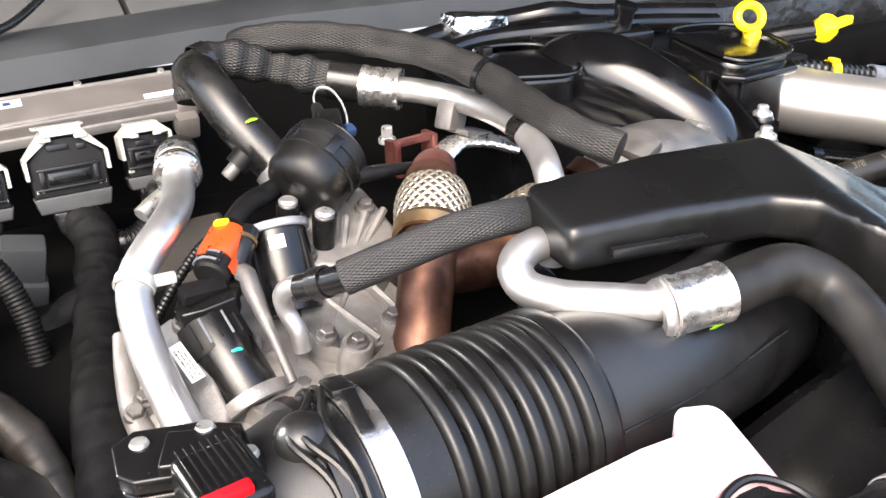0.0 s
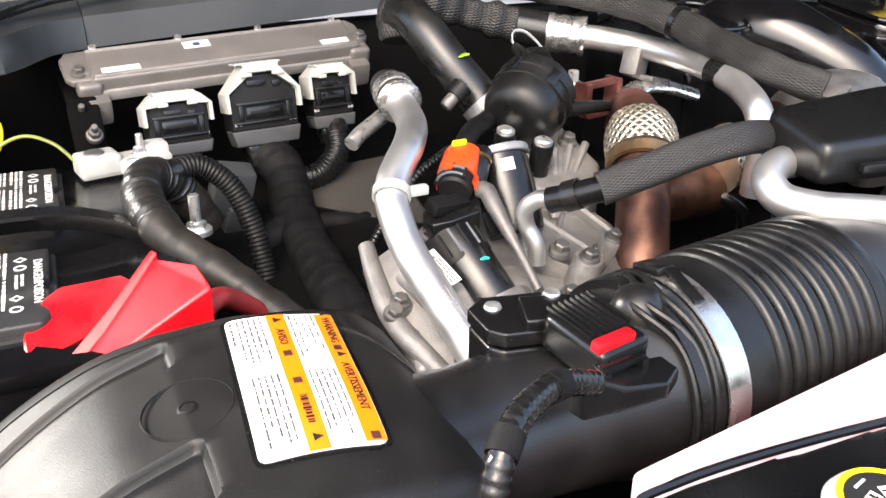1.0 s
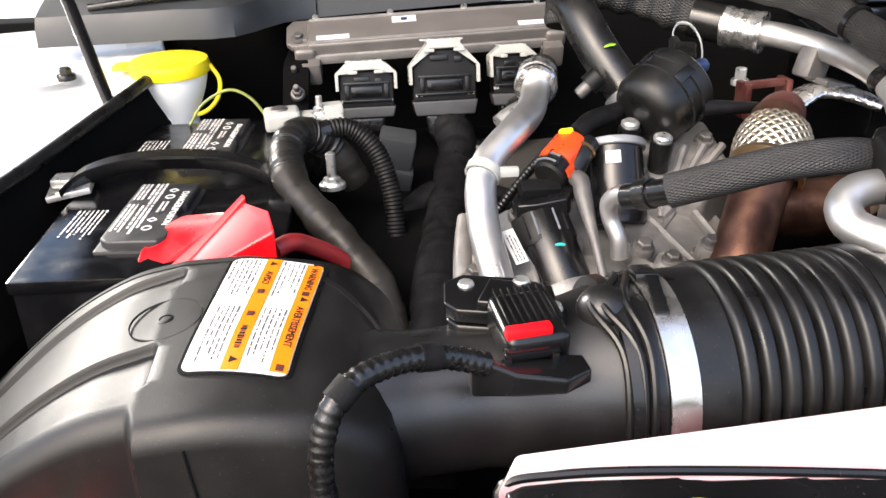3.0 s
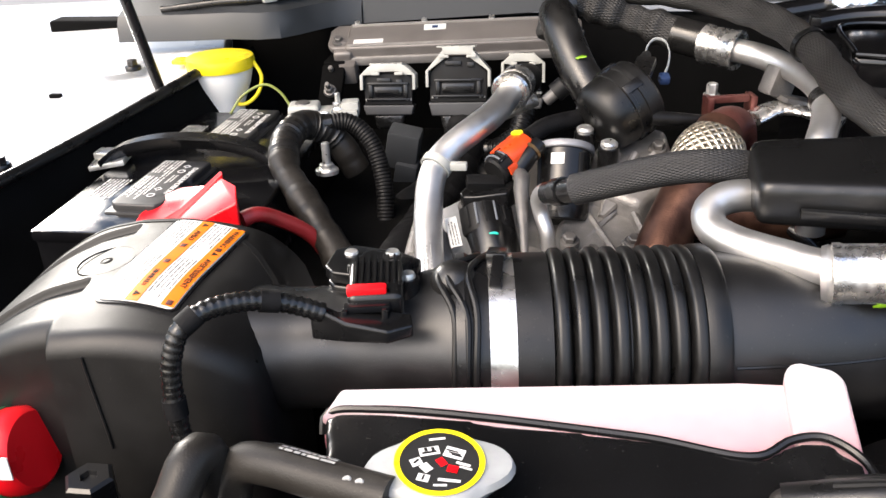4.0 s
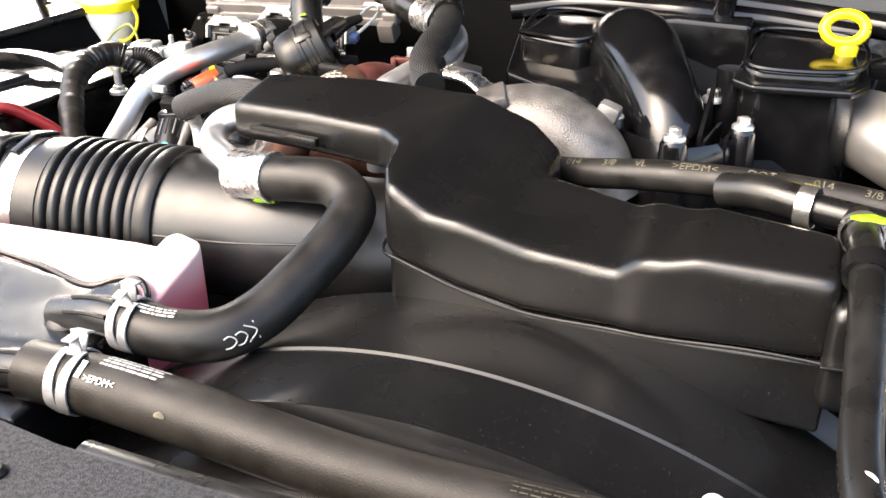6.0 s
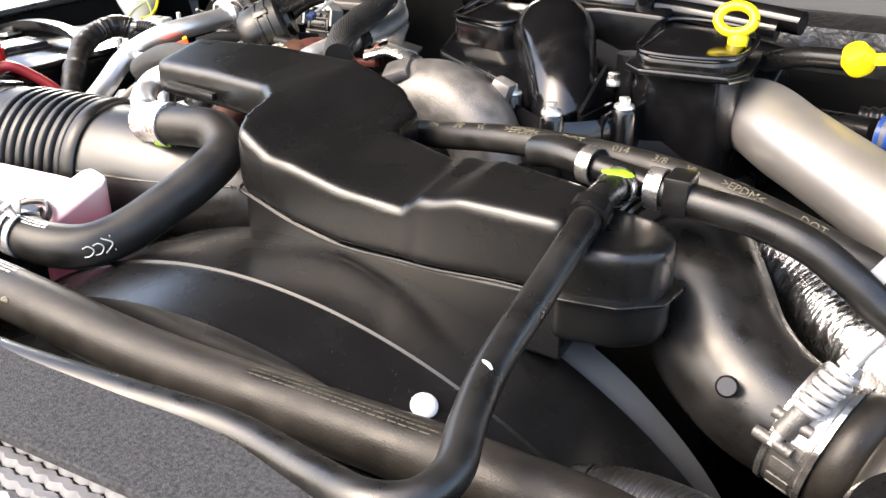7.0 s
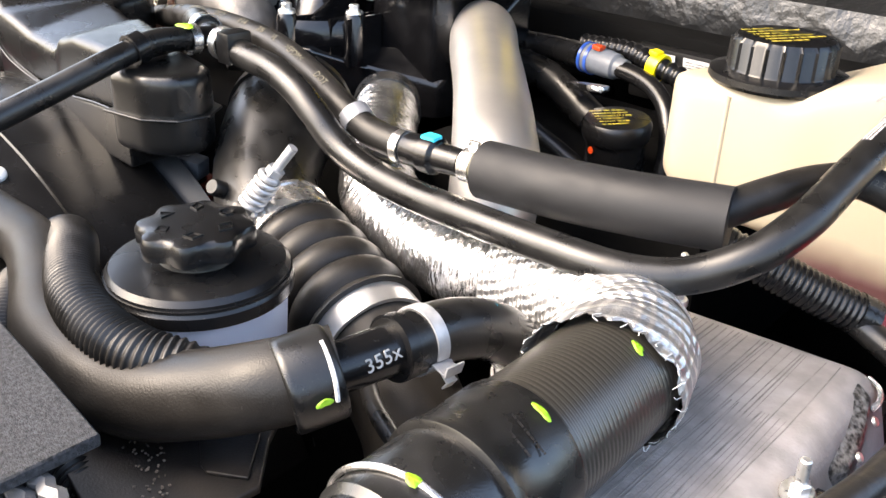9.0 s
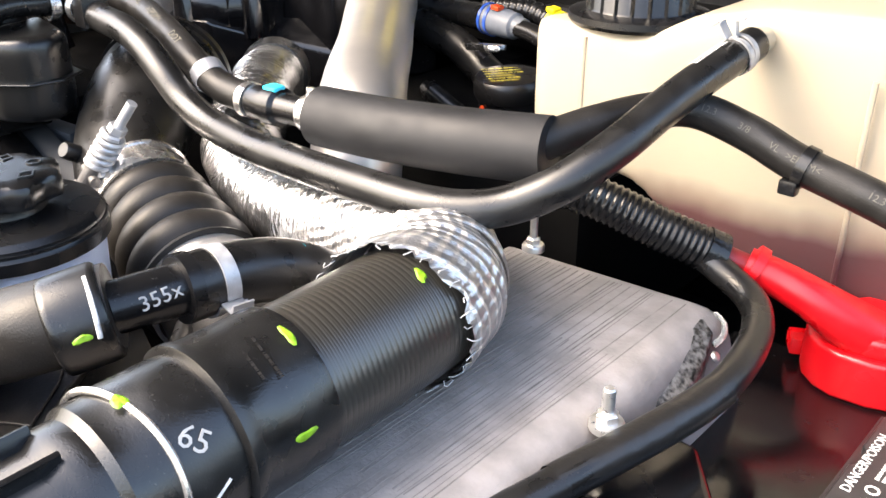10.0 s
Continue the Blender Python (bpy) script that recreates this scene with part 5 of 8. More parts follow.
for at in ((-0.268, 1.165, 1.175), (-0.262, 1.12, 1.165)):
    bolt(at, "steel bulkhead stud with nut", (0, -0.7, 0.7), 0.0062, 0.008, 1.4, 0.009, "bulkhead studs", CASTD)
tagged(part("bulkhead_bracket", merge(box((-0.266, 1.142, 1.158), (0.032, 0.075, 0.012), 0.004, (45, 0, 0)), box((-0.266, 1.235, 1.186), (0.03, 0.14, 0.01), 0.003)), DARK), "black bracket with two studs on the bulkhead", "bracket")
def ecu_plug(x0, x1, y, z, tall, shoulder):
    """A wide harness plug: white hood round the top, recessed black face with a lock slide, pale lower lip, taped boot."""
    t = thing("computer_plug", "black harness plug with a white locking lever", "plug", ((x0 + x1) / 2, y, z), "computer plugs")
    w = (x1 - x0) / 2
    m = pose((x0 + x1) / 2, y, z, -12, 0, 3) @ pose(0, 0, 0, 90)
    def put(name, bm, material, label=""):
        ob = part(name, bm, material, t, label)
        ob.data.transform(m)
        return ob
    low = -tall * 0.7
    outer = [(-w, low + 0.02), (-w, -shoulder), (-w + shoulder * 0.75, -0.004), (-w * 0.5, 0.0), (w * 0.5, 0.0), (w - shoulder * 0.75, -0.004), (w, -shoulder), (w, low + 0.02)]
    inner = [(x - math.copysign(0.0035, x), min(v, -shoulder if abs(x) > w - 1e-6 else v) - (0.0 if abs(x) > w - 1e-6 else 0.0095)) for x, v in outer]
    hood = bmesh.new()
    rows = [[hood.verts.new((x, v, d)) for x, v in line] for line, d in ((outer, -0.012), (outer, 0.02), (inner, 0.02), (inner, -0.012))]
    for a, b in zip(rows, rows[1:] + rows[:1]):
        for k in range(len(outer) - 1):
            hood.faces.new((a[k], a[k + 1], b[k + 1], b[k]))
    for k in (0, -1):
        hood.faces.new([r[k] for r in rows])
    bmesh.ops.recalc_face_normals(hood, faces=hood.faces)
    put("lever", soften(hood, 0.0012, 25, 2), WHITEP, "white locking lever")
    for q in (-0.55, -0.3, -0.05, 0.2, 0.45):
        put("lever_rib", box((w * q, -0.0005, 0.006), (w * 0.2, 0.0022, 0.026), 0.0008), WHITEP)
    for s in (-1, 1):
        put("lever_tooth", box((s * w * 0.42, -0.012, 0.021), (w * 0.3, 0.004, 0.005), 0.001), WHITEP)
    back = [(-w + 0.0045, low), (-w + 0.0045, -shoulder - 0.003), (-w + shoulder * 0.75 + 0.002, -0.012), (w - shoulder * 0.75 - 0.002, -0.012), (w - 0.0045, -shoulder - 0.003), (w - 0.0045, low)]
    body = put("plug_body", slab(back, -0.02, 0.013, 0.0015), PLUGM)
    mid = (low - shoulder) / 2 - 0.004
    for x, v, bw, bh, d, mat in ((0, mid + 0.012, w * 1.5, 0.0035, 0.0165, SATIN), (0, mid - 0.008, w * 1.62, 0.003, 0.0165, SATIN), (0, mid + 0.002, w * 1.0, 0.012, 0.016, GLOSS), (0, mid + 0.0025, w * 0.78, 0.0035, 0.019, PLUGM),
                                 (-w * 0.64, mid + 0.002, 0.005, 0.018, 0.0165, SATIN), (w * 0.64, mid + 0.002, 0.005, 0.018, 0.0165, SATIN), (-w * 0.15, -0.021, w * 0.5, 0.006, 0.016, SATIN), (w * 0.4, -0.023, w * 0.22, 0.006, 0.0155, SATIN)):
        put("slide_rib", box((x, v, d - 0.003), (bw, bh, 0.006), 0.0008), mat)
    for x in (-0.8, -0.68, 0.68, 0.8):
        put("mark", box((w * x, low + 0.007, 0.0134), (0.0026, 0.003, 0.0006), 0), INKG)
    put("lower_lip", slab([(-w * 0.94, low), (w * 0.94, low), (w * 0.84, low - tall * 0.17), (-w * 0.84, low - tall * 0.17)], -0.012, 0.015, 0.002), GREYL, "grey lower lip")
    put("boot", slab([(-w * 0.6, low - tall * 0.15), (w * 0.6, low - tall * 0.15), (w * 0.46, low - tall * 0.42), (-w * 0.46, low - tall * 0.42)], -0.012, 0.012, 0.005), VINYL, "crinkled tape over the cable exit")
ecu_plug(-0.217, -0.146, 1.125, 1.2, 0.075, 0.014)
ecu_plug(-0.132, -0.05, 1.13, 1.221, 0.1, 0.03)
ecu_plug(-0.037, 0.018, 1.14, 1.209, 0.08, 0.012)

sheet("bulkhead_pad", slab([(-0.03, 0.80, 1.06), (0.03, 0.86, 1.07), (0.06, 1.12, 1.10), (-0.06, 1.13, 1.09), (-0.075, 0.95, 1.065)], 1.0, None, 0.006), surf("grey brown pad", (0.036, 0.033, 0.03), 0.7, var=0.2, scale=20, bump=0.3), "grey brown padded panel beside the engine", "panel")

# ---- harness left of the engine ----
def loom(pts, r, label, material=None, step=0.002, relief=None, shiny=(), plain=()):
    ob = tagged(part("wiring_loom", tube(pts, r, 22, step, True, relief), material or TAPE), label, "loom")
    for s0, s1 in plain:
        part("tape_wrap", tube([along(pts, s0 + (s1 - s0) * k / 8)[0] for k in range(9)], r + 0.0012, 22, 0.004, False), TAPE, ob, "overlapping turn of cloth tape")
    for s0, s1 in shiny:
        part("tape_wrap", tube([along(pts, s0 + (s1 - s0) * k / 8)[0] for k in range(9)], r + 0.0006, 22, 0.0015, False, crinkles), CRINKT, ob, "crinkled shiny tape")
    return ob
def crinkles(s, n):
    """Overlapping turns of tape."""
    return 0.0009 * ((s / 0.0085) % 1.0) + 0.0006 * math.sin(s * 700 + 3 * math.sin(s * 160))
def lumps(s, n):
    return 0.0009 * math.sin(s * 90) + 0.0005 * math.sin(s * 230 + 1) + 0.0005 * ((s / 0.014) % 1.0)
loom([(-0.09, 1.118, 1.125), (-0.078, 1.09, 1.11), (-0.085, 1.04, 1.088), (-0.095, 0.97, 1.08), (-0.105, 0.88, 1.082), (-0.115, 0.78, 1.085), (-0.125, 0.68, 1.06), (-0.13, 0.62, 1.0)], 0.0225, "thick black taped harness trunk", TAPE, 0.002, lumps, (), ((0.24, 0.31), (0.6, 0.66)))
loom([(-0.09, 1.0, 1.085), (-0.12, 0.985, 1.08), (-0.15, 0.965, 1.06), (-0.165, 0.95, 1.03)], 0.016, "black taped harness branch", TAPE, 0.002, lumps, (), ((0.24, 0.31), (0.6, 0.66)))
loom([(-0.07, 1.0, 1.08), (-0.03, 1.0, 1.075), (0.01, 1.01, 1.06)], 0.01, "thin black harness branch", TAPE, 0.002, lumps, (), ((0.24, 0.31), (0.6, 0.66)))
loom([(-0.19, 0.95, 1.12), (-0.215, 0.945, 1.165), (-0.24, 0.925, 1.183), (-0.25, 0.89, 1.178), (-0.242, 0.85, 1.162), (-0.22, 0.82, 1.146), (-0.19, 0.785, 1.125), (-0.165, 0.755, 1.1), (-0.15, 0.72, 1.06)], 0.0152, "black battery harness wrapped in shiny tape", DUST, 0.002, lumps, ((0.12, 0.44),))
conduit("corrugated_conduit", [(-0.225, 0.935, 1.18), (-0.195, 0.945, 1.18), (-0.17, 0.94, 1.16), (-0.155, 0.925, 1.12), (-0.15, 0.9, 1.06)], 0.0092, "black corrugated conduit beside the battery", 0.004, 0.001, PLUGM)
conduit("corrugated_conduit", [(-0.006, 1.12, 1.14), (-0.012, 1.1, 1.12), (-0.035, 1.09, 1.1), (-0.06, 1.09, 1.095)], 0.013, "black corrugated conduit under a computer plug")
tagged(part("tape_flag", box((-0.155, 0.955, 1.06), (0.03, 0.022, 0.02), 0.006, (20, 30, 15)), CRINKLE), "crumpled silver tape on the harness", "tape")
tagged(part("grey_connector", merge(box((-0.15, 1.03, 1.12), (0.04, 0.03, 0.05), 0.004, (10, 12, 0)), box((-0.147, 1.025, 1.09), (0.028, 0.024, 0.03), 0.004, (10, 12, 0))), COWL), "dark grey wiring connector", "connector")
# ---- engine: near-black filler for the shaded depth, castings ----
# filler blocks under the visible parts, coloured as the shade between them
sheet("engine_mass", merge(box((0.25, 1.0, 0.93), (1.0, 0.5, 0.3), 0.03), box((0.15, 0.78, 0.95), (0.5, 0.2, 0.22), 0.03)), DARK, "near-black filler standing for shade below the engine parts", "engine")
gear = thing("front_casting", "grey cast aluminium engine casting with ribs and bolts", "casting", (0.03, 0.78, 1.0))
part("plate", shell({"a": (-0.095, 0.70, 1.085), "b": (0.0, 0.69, 1.085), "c": (0.07, 0.715, 1.095), "d": (0.13, 0.74, 1.10), "e": (0.15, 0.80, 1.12), "f": (0.13, 0.87, 1.14), "g": (0.05, 0.87, 1.14), "h": (-0.03, 0.84, 1.12), "i": (-0.085, 0.79, 1.10)},
                    [["a", "b", "h", "i"], ["b", "c", "d", "e", "f", "g", "h"]], lambda x, y: 1.0, 0.006, 12), CAST, gear)
part("boss", lathe([(0.045, 0), (0.045, 0.02), (0.04, 0.028), (0, 0.028)], (0.085, 0.79, 1.10), (0.1, -0.35, 1)), CAST, gear)
part("valve_boss", lathe([(0.036, 0), (0.036, 0.03), (0.033, 0.036), (0, 0.036)], (0.01, 0.745, 1.075), (0.1, -0.3, 1)), CAST, gear)
part("rocker_cover", slab([(0.07, 0.82, 1.16), (0.12, 0.80, 1.15), (0.16, 0.84, 1.165), (0.15, 0.9, 1.19), (0.1, 0.92, 1.195), (0.075, 0.87, 1.175)], 1.05, None, 0.008), CAST, gear)
for k in range(4):
    part("rib", tube([(0.085, 0.80, 1.135), (0.10 + 0.018 * k, 0.86, 1.178)], 0.004, 8), CAST, gear)
for at in ((-0.085, 0.735, 1.09), (-0.075, 0.68, 1.085), (-0.02, 0.70, 1.09), (0.055, 0.745, 1.135), (0.03, 0.735, 1.10), (0.14, 0.87, 1.18), (0.105, 0.905, 1.195), (0.07, 0.83, 1.165), (0.105, 0.76, 1.115)):
    bolt(at, "dull steel engine bolt", (0.05, -0.35, 1), 0.0065, 0.007, 1.45, 0, "engine bolts", CASTD)
for at, top in (((0.066, 0.868, 1.17), 0.03), ((0.089, 0.84, 1.165), 0.03)):
    b = thing("capped_bolt", "black sleeved bolt with a zinc head", "bolt", at, "capped bolts")
    part("sleeve", lathe([(0.0, 0), (0.0095, 0), (0.0105, 0.02), (0.0105, top), (0, top)], at, (0.05, -0.15, 1), 18), SATIN, b)
    part("head", lathe([(0.0085, top), (0.0085, top + 0.003), (0.006, top + 0.005), (0, top + 0.005)], at, (0.05, -0.15, 1), 18), ZINC, b)
for at, r in (((0.075, 0.735, 1.118), 0.013), ((0.112, 0.752, 1.122), 0.011), ((0.045, 0.715, 1.1), 0.012), ((-0.045, 0.70, 1.095), 0.013), ((-0.085, 0.76, 1.1), 0.011)):
    part("bolt_boss", lathe([(0, 0.012), (r * 0.9, 0.012), (r, 0.009), (r * 1.15, -0.03), (0, -0.03)], at, (0.05, -0.3, 1), 20), CAST, gear)
    bolt(tuple(V(at) + V(0.0006, -0.0036, 0.012)), "dull steel engine bolt", (0.05, -0.3, 1), 0.006, 0.006, 1.5, 0, "engine bolts", CASTD)
part("gasket_face", slab([(0.05, 0.70, 1.106), (0.09, 0.712, 1.112), (0.125, 0.735, 1.118), (0.148, 0.775, 1.128), (0.14, 0.785, 1.131), (0.118, 0.748, 1.122), (0.085, 0.725, 1.117), (0.05, 0.713, 1.111)], 1.06, None, 0.002), CASTD, gear)
for p0, p1 in (((-0.03, 0.71, 1.092), (-0.075, 0.775, 1.105)), ((-0.01, 0.70, 1.09), (0.01, 0.79, 1.118)), ((0.06, 0.76, 1.112), (0.12, 0.84, 1.145)), ((0.1, 0.75, 1.112), (0.06, 0.83, 1.14)), ((0.13, 0.76, 1.118), (0.1, 0.85, 1.15))):
    part("rib", tube([p0, p1], 0.0042, 8, 0.03, True, None, 1.8), CAST, gear)
frame_cast = thing("pipe_bracket", "pale cast bracket beside the coolant pipe", "bracket", (-0.07, 0.74, 1.05))
part("outer_bar", tube([(-0.088, 0.818, 1.135), (-0.092, 0.79, 1.12), (-0.093, 0.75, 1.1), (-0.082, 0.71, 1.085), (-0.07, 0.675, 1.07)], [0.007, 0.0085, 0.0095, 0.009, 0.009], 14, 0.006), CAST, frame_cast)
part("web", slab([(-0.09, 0.805, 1.128), (-0.05, 0.805, 1.15), (-0.038, 0.77, 1.138), (-0.03, 0.72, 1.108), (-0.045, 0.68, 1.085), (-0.072, 0.69, 1.08), (-0.09, 0.75, 1.1)], 1.05, None, 0.004), CAST, frame_cast)
part("barrel", lathe([(0, 0), (0.008, 0), (0.009, 0.003), (0.009, 0.05), (0.0075, 0.054), (0.0045, 0.056), (0, 0.056)], (-0.0735, 0.775, 1.127), (0.35, -0.8, -0.45), 20), CAST, frame_cast)
tagpart = box((0, 0, 0), (0.011, 0.036, 0.0008), 0.0003)
tagpart.transform(basis((-0.052, 0.7484, 1.1395), (-0.1, -0.45, 0.88), (0.95, 0.2, 0.2)))
tag_ob = part("printed_tag", tagpart, LABEL, frame_cast, "white tag with small print")
stripes(basis((-0.052, 0.748, 1.1401), (-0.1, -0.45, 0.88), (0.95, 0.2, 0.2)) @ pose(0, 0, 0, 0, 0, 90), 0.032, 0.008, 3, INKS, "small_print", tag_ob, 0.5, 0.2, 61)
for at in ((-0.093, 0.748, 1.108), (-0.06, 0.69, 1.09), (-0.044, 0.79, 1.149)):
    part("bracket_bolt", hexbolt(at, (0.05, -0.5, 0.85), 0.0062, 0.007, 1.4), CASTD, frame_cast)
hose("ignition_lead", [(-0.07, 0.872, 1.075), (-0.0635, 0.883, 1.09), (-0.04, 0.887, 1.125), (-0.0124, 0.886, 1.16), (0.008, 0.87, 1.185), (0.014, 0.85, 1.198)], 0.0042, "thin black corrugated lead to the orange plug", SATIN, "cable", 0.001, 10, ridges(0.0045, 0.0009))
hose("plug_harness", [(0.012, 0.84, 1.2), (0.03, 0.86, 1.206), (0.06, 0.885, 1.206), (0.095, 0.915, 1.205), (0.13, 0.945, 1.2)], 0.009, "black taped harness from the orange plug", TAPE, "cable", 0.005, 14)
hose("steel_pipe", [(-0.042, 0.972, 1.17), (-0.03, 0.98, 1.176), (-0.012, 0.99, 1.182), (0.012, 1.004, 1.189)], 0.0078, "dull bare metal pipe behind the harness", ZINC, "pipe", 0.006, 16)
TS = (0.022, 0.905, 1.213)
temp = thing("temperature_sensor", "bright steel sensor with black collar", "sensor", (0.02, 0.93, 1.2))
part("sensor_tip", lathe([(0, 0.006), (0.005, 0.006), (0.0062, 0.008), (0.0062, 0.02), (0, 0.02)], TS, (0.75, 0.1, 0.65), 20), CASTD, temp)
part("sensor_collar", lathe([(0.0, 0.019), (0.0105, 0.019), (0.0105, 0.032), (0, 0.032)], TS, (0.75, 0.1, 0.65), 20), PLUGM, temp)
# black actuator with plug, and the canister behind it
act = thing("egr_actuator", "black ribbed valve actuator with an orange plug", "actuator", (0.0, 0.76, 1.08))
AXA = V(-0.23, 0.76, 0.61).normalized()
ACT0 = V(-0.0105, 0.7415, 1.0985)
act_m = basis(ACT0, AXA, (0.1, -0.62, 0.78))
body = part("actuator_body", lathe([(0, -0.014), (0.017, -0.014), (0.023, -0.0105), (0.0255, -0.004), (0.0258, 0.066), (0.0245, 0.07), (0, 0.07)], ACT0, AXA, 44, lambda a, r, h: 0.0022 * max(0.0, math.cos(a)) ** 6 * min(1.0, r / 0.02), spin=(0.1, -0.62, 0.78)), PLASTIC, act)
part("body_step", lathe([(0.0255, 0.04), (0.0266, 0.0405), (0.027, 0.042), (0.027, 0.0695), (0.0255, 0.0705)], ACT0, AXA, 44, None, radians(-75), radians(62), (0.1, -0.62, 0.78), True), PLUGM, body)
# every second rib is grey, painting in the reflections along the rib edges
for k in range(5):
    a = radians(-44 + 19 * k)
    part("actuator_rib", tube([act_m @ V(0.0276 * math.cos(a), 0.0276 * math.sin(a), h) for h in (0.045, 0.067)], 0.0011, 6, 0.01), GREYC if k % 2 else PLUGM, body)
dab(act_m @ V(0.0278, 0.001, 0.031), act_m.to_3x3() @ V(1, 0, 0), 0.0019, TEAL, body, "teal_mark", 1.9)
part("base_ring", lathe([(0.025, -0.012), (0.031, -0.012), (0.0325, -0.008), (0.031, -0.001), (0.027, 0.0)], ACT0, AXA, 40, lambda a, r, h: 0.006 * max(0.0, math.cos(2 * a)) ** 3 * (r > 0.03), ring=True), CAST, act, "grey cast seat under the actuator")
part("top_plate", slab([(-0.05, 0.788, 1.163), (-0.046, 0.778, 1.1625), (-0.03, 0.7745, 1.165), (-0.004, 0.777, 1.168), (0.002, 0.79, 1.17), (-0.02, 0.806, 1.17), (-0.044, 0.802, 1.165)], 1.15, None, 0.002), SATIN, act)
part("side_bracket", tube([(0.006, 0.797, 1.178), (0.009, 0.79, 1.178), (0.009, 0.781, 1.172), (0.011, 0.762, 1.158), (0.0145, 0.735, 1.137), (0.017, 0.715, 1.12)], [0.0075, 0.0075, 0.006, 0.0042, 0.0036, 0.004], 14, 0.004), CASTD, act, "grey cast bracket beside the body")
part("bracket_stub", tube([(0.004, 0.803, 1.18), (0.014, 0.815, 1.192), (0.022, 0.826, 1.199)], 0.0095, 16), SATIN, act)
part("stub_ring", collar((0.0165, 0.818, 1.1945), (0.6, 0.65, 0.45), 0.0095, 0.003, 0.001), BRASS, act)
AXP = V(0.55, 0.66, 0.3).normalized()
PL0 = V(-0.0165, 0.7995, 1.1795)
plug_m = basis(PL0, AXP, (-0.45, -0.1, 0.9))
plug2 = part("plug_neck", merge(lathe([(0, -0.002), (0.0125, -0.002), (0.0148, 0.0), (0.0152, 0.01), (0.0148, 0.034), (0, 0.034)], PL0, AXP, 28), box((-0.018, 0.799, 1.167), (0.046, 0.02, 0.012), 0.003, (20, 5, 14)), box((-0.026, 0.791, 1.172), (0.036, 0.014, 0.01), 0.002, (20, 5, 14))), PLUGM, act)
for k in range(4):
    part("plug_rib", tube([plug_m @ V(0.0162 * math.cos(a), 0.0162 * math.sin(a), 0.004 + 0.0038 * k) for a in (radians(-62 + 16 * q) for q in range(8))], 0.0011, 6, 0.003), PLUGM if k % 2 else GREYC, plug2)
for a in (radians(-58), radians(45)):
    part("plug_rib", tube([plug_m @ V(0.0164 * math.cos(a), 0.0164 * math.sin(a), h) for h in (0.0, 0.018)], 0.0013, 6, 0.01), PLUGM, plug2)
lock = part("orange_lock", lathe([(0.0155, 0.013), (0.0178, 0.0125), (0.0186, 0.016), (0.0186, 0.04), (0.0175, 0.0435), (0.0155, 0.044)], PL0, AXP, 40, lambda a, r, h: -0.002 * math.cos(2 * a) ** 4 * (r > 0.016), radians(-112), radians(108), (-0.45, -0.1, 0.9), True), ORANGE, act, "bright orange connector lock")
for a0, a1, z0, z1 in ((-112, -88, 0.006, 0.014), (80, 108, 0.004, 0.014), (-14, 8, 0.007, 0.014)):
    part("lock_lip", lathe([(0.016, z0), (0.0182, z0), (0.0184, z1), (0.016, z1)], PL0, AXP, 8, None, radians(a0), radians(a1), (-0.45, -0.1, 0.9), True), ORANGE, lock)
yt = box((0.0175, 0.001, 0.0415), (0.004, 0.013, 0.006), 0.0015)
yt.transform(plug_m)
part("yellow_tab", yt, YELLOW, lock)
SOL = (0.047, 0.801, 1.128)
can2 = thing("solenoid_canister", "black solenoid with a grey rim", "solenoid", (0.043, 0.82, 1.1))
AXC = V(0.02, 0.6, 0.8).normalized()
part("canister", lathe([(0, 0), (0.024, 0.0), (0.0258, 0.008), (0.0258, 0.066), (0.0258, 0.074), (0.0235, 0.0765), (0.021, 0.077), (0.019, 0.0755), (0, 0.0755)], SOL, AXC, 40), SATIN, can2)
part("rim", lathe([(0.0256, 0.069), (0.0282, 0.069), (0.029, 0.07), (0.029, 0.0745), (0.0282, 0.076), (0.0256, 0.076)], SOL, AXC, 40, ring=True), GREYM, can2, "pale grey rim")
stick = box((0.0262, 0, 0.057), (0.0006, 0.013, 0.011), 0)
stick.transform(basis(SOL, AXC, (-0.25, -0.8, 0.6)))
part("sticker", stick, LABEL, can2)
for a in (-0.9, 0.9):
    rib = box((0.0262, 0, 0.04), (0.003, 0.004, 0.05), 0.001)
    rib.transform(basis(SOL, AXC, (-0.25, -0.8, 0.6)) @ pose(0, 0, 0, 0, 0, math.degrees(a)))
    part("canister_rib", rib, PLUGM, can2)

# aluminium pipe A with its rubber end and clamp
PA = [(-0.006, 0.95, 1.223), (-0.009, 0.935, 1.2222), (-0.0145, 0.905, 1.2195), (-0.025, 0.865, 1.2155), (-0.042, 0.836, 1.209), (-0.055, 0.822, 1.202), (-0.07, 0.805, 1.19), (-0.0765, 0.785, 1.176), (-0.076, 0.755, 1.153), (-0.07, 0.715, 1.13), (-0.062, 0.675, 1.105), (-0.055, 0.63, 1.07)]
pa = hose("coolant_pipe", PA, 0.0135, "bare aluminium coolant pipe with bends", ALU, "pipe", 0.005, 24)
part("pipe_bead", lathe([(0.0135, -0.004), (0.019, -0.003), (0.021, 0), (0.019, 0.003), (0.0135, 0.004)], (-0.011, 0.924, 1.2215), (0.2, 0.95, 0.08), 28), CRIMP, pa)
part("rubber_end", tube([(-0.009, 0.935, 1.2222), (-0.003, 0.96, 1.223), (0.004, 0.99, 1.218)], [0.0175, 0.0185, 0.017], 22), DUST, pa, "brown-black rubber end hose")
part("crimp_ring", collar((-0.0065, 0.946, 1.2228), (0.2, 0.95, 0.04), 0.0182, 0.018, 0.0018), CRIMP, pa)
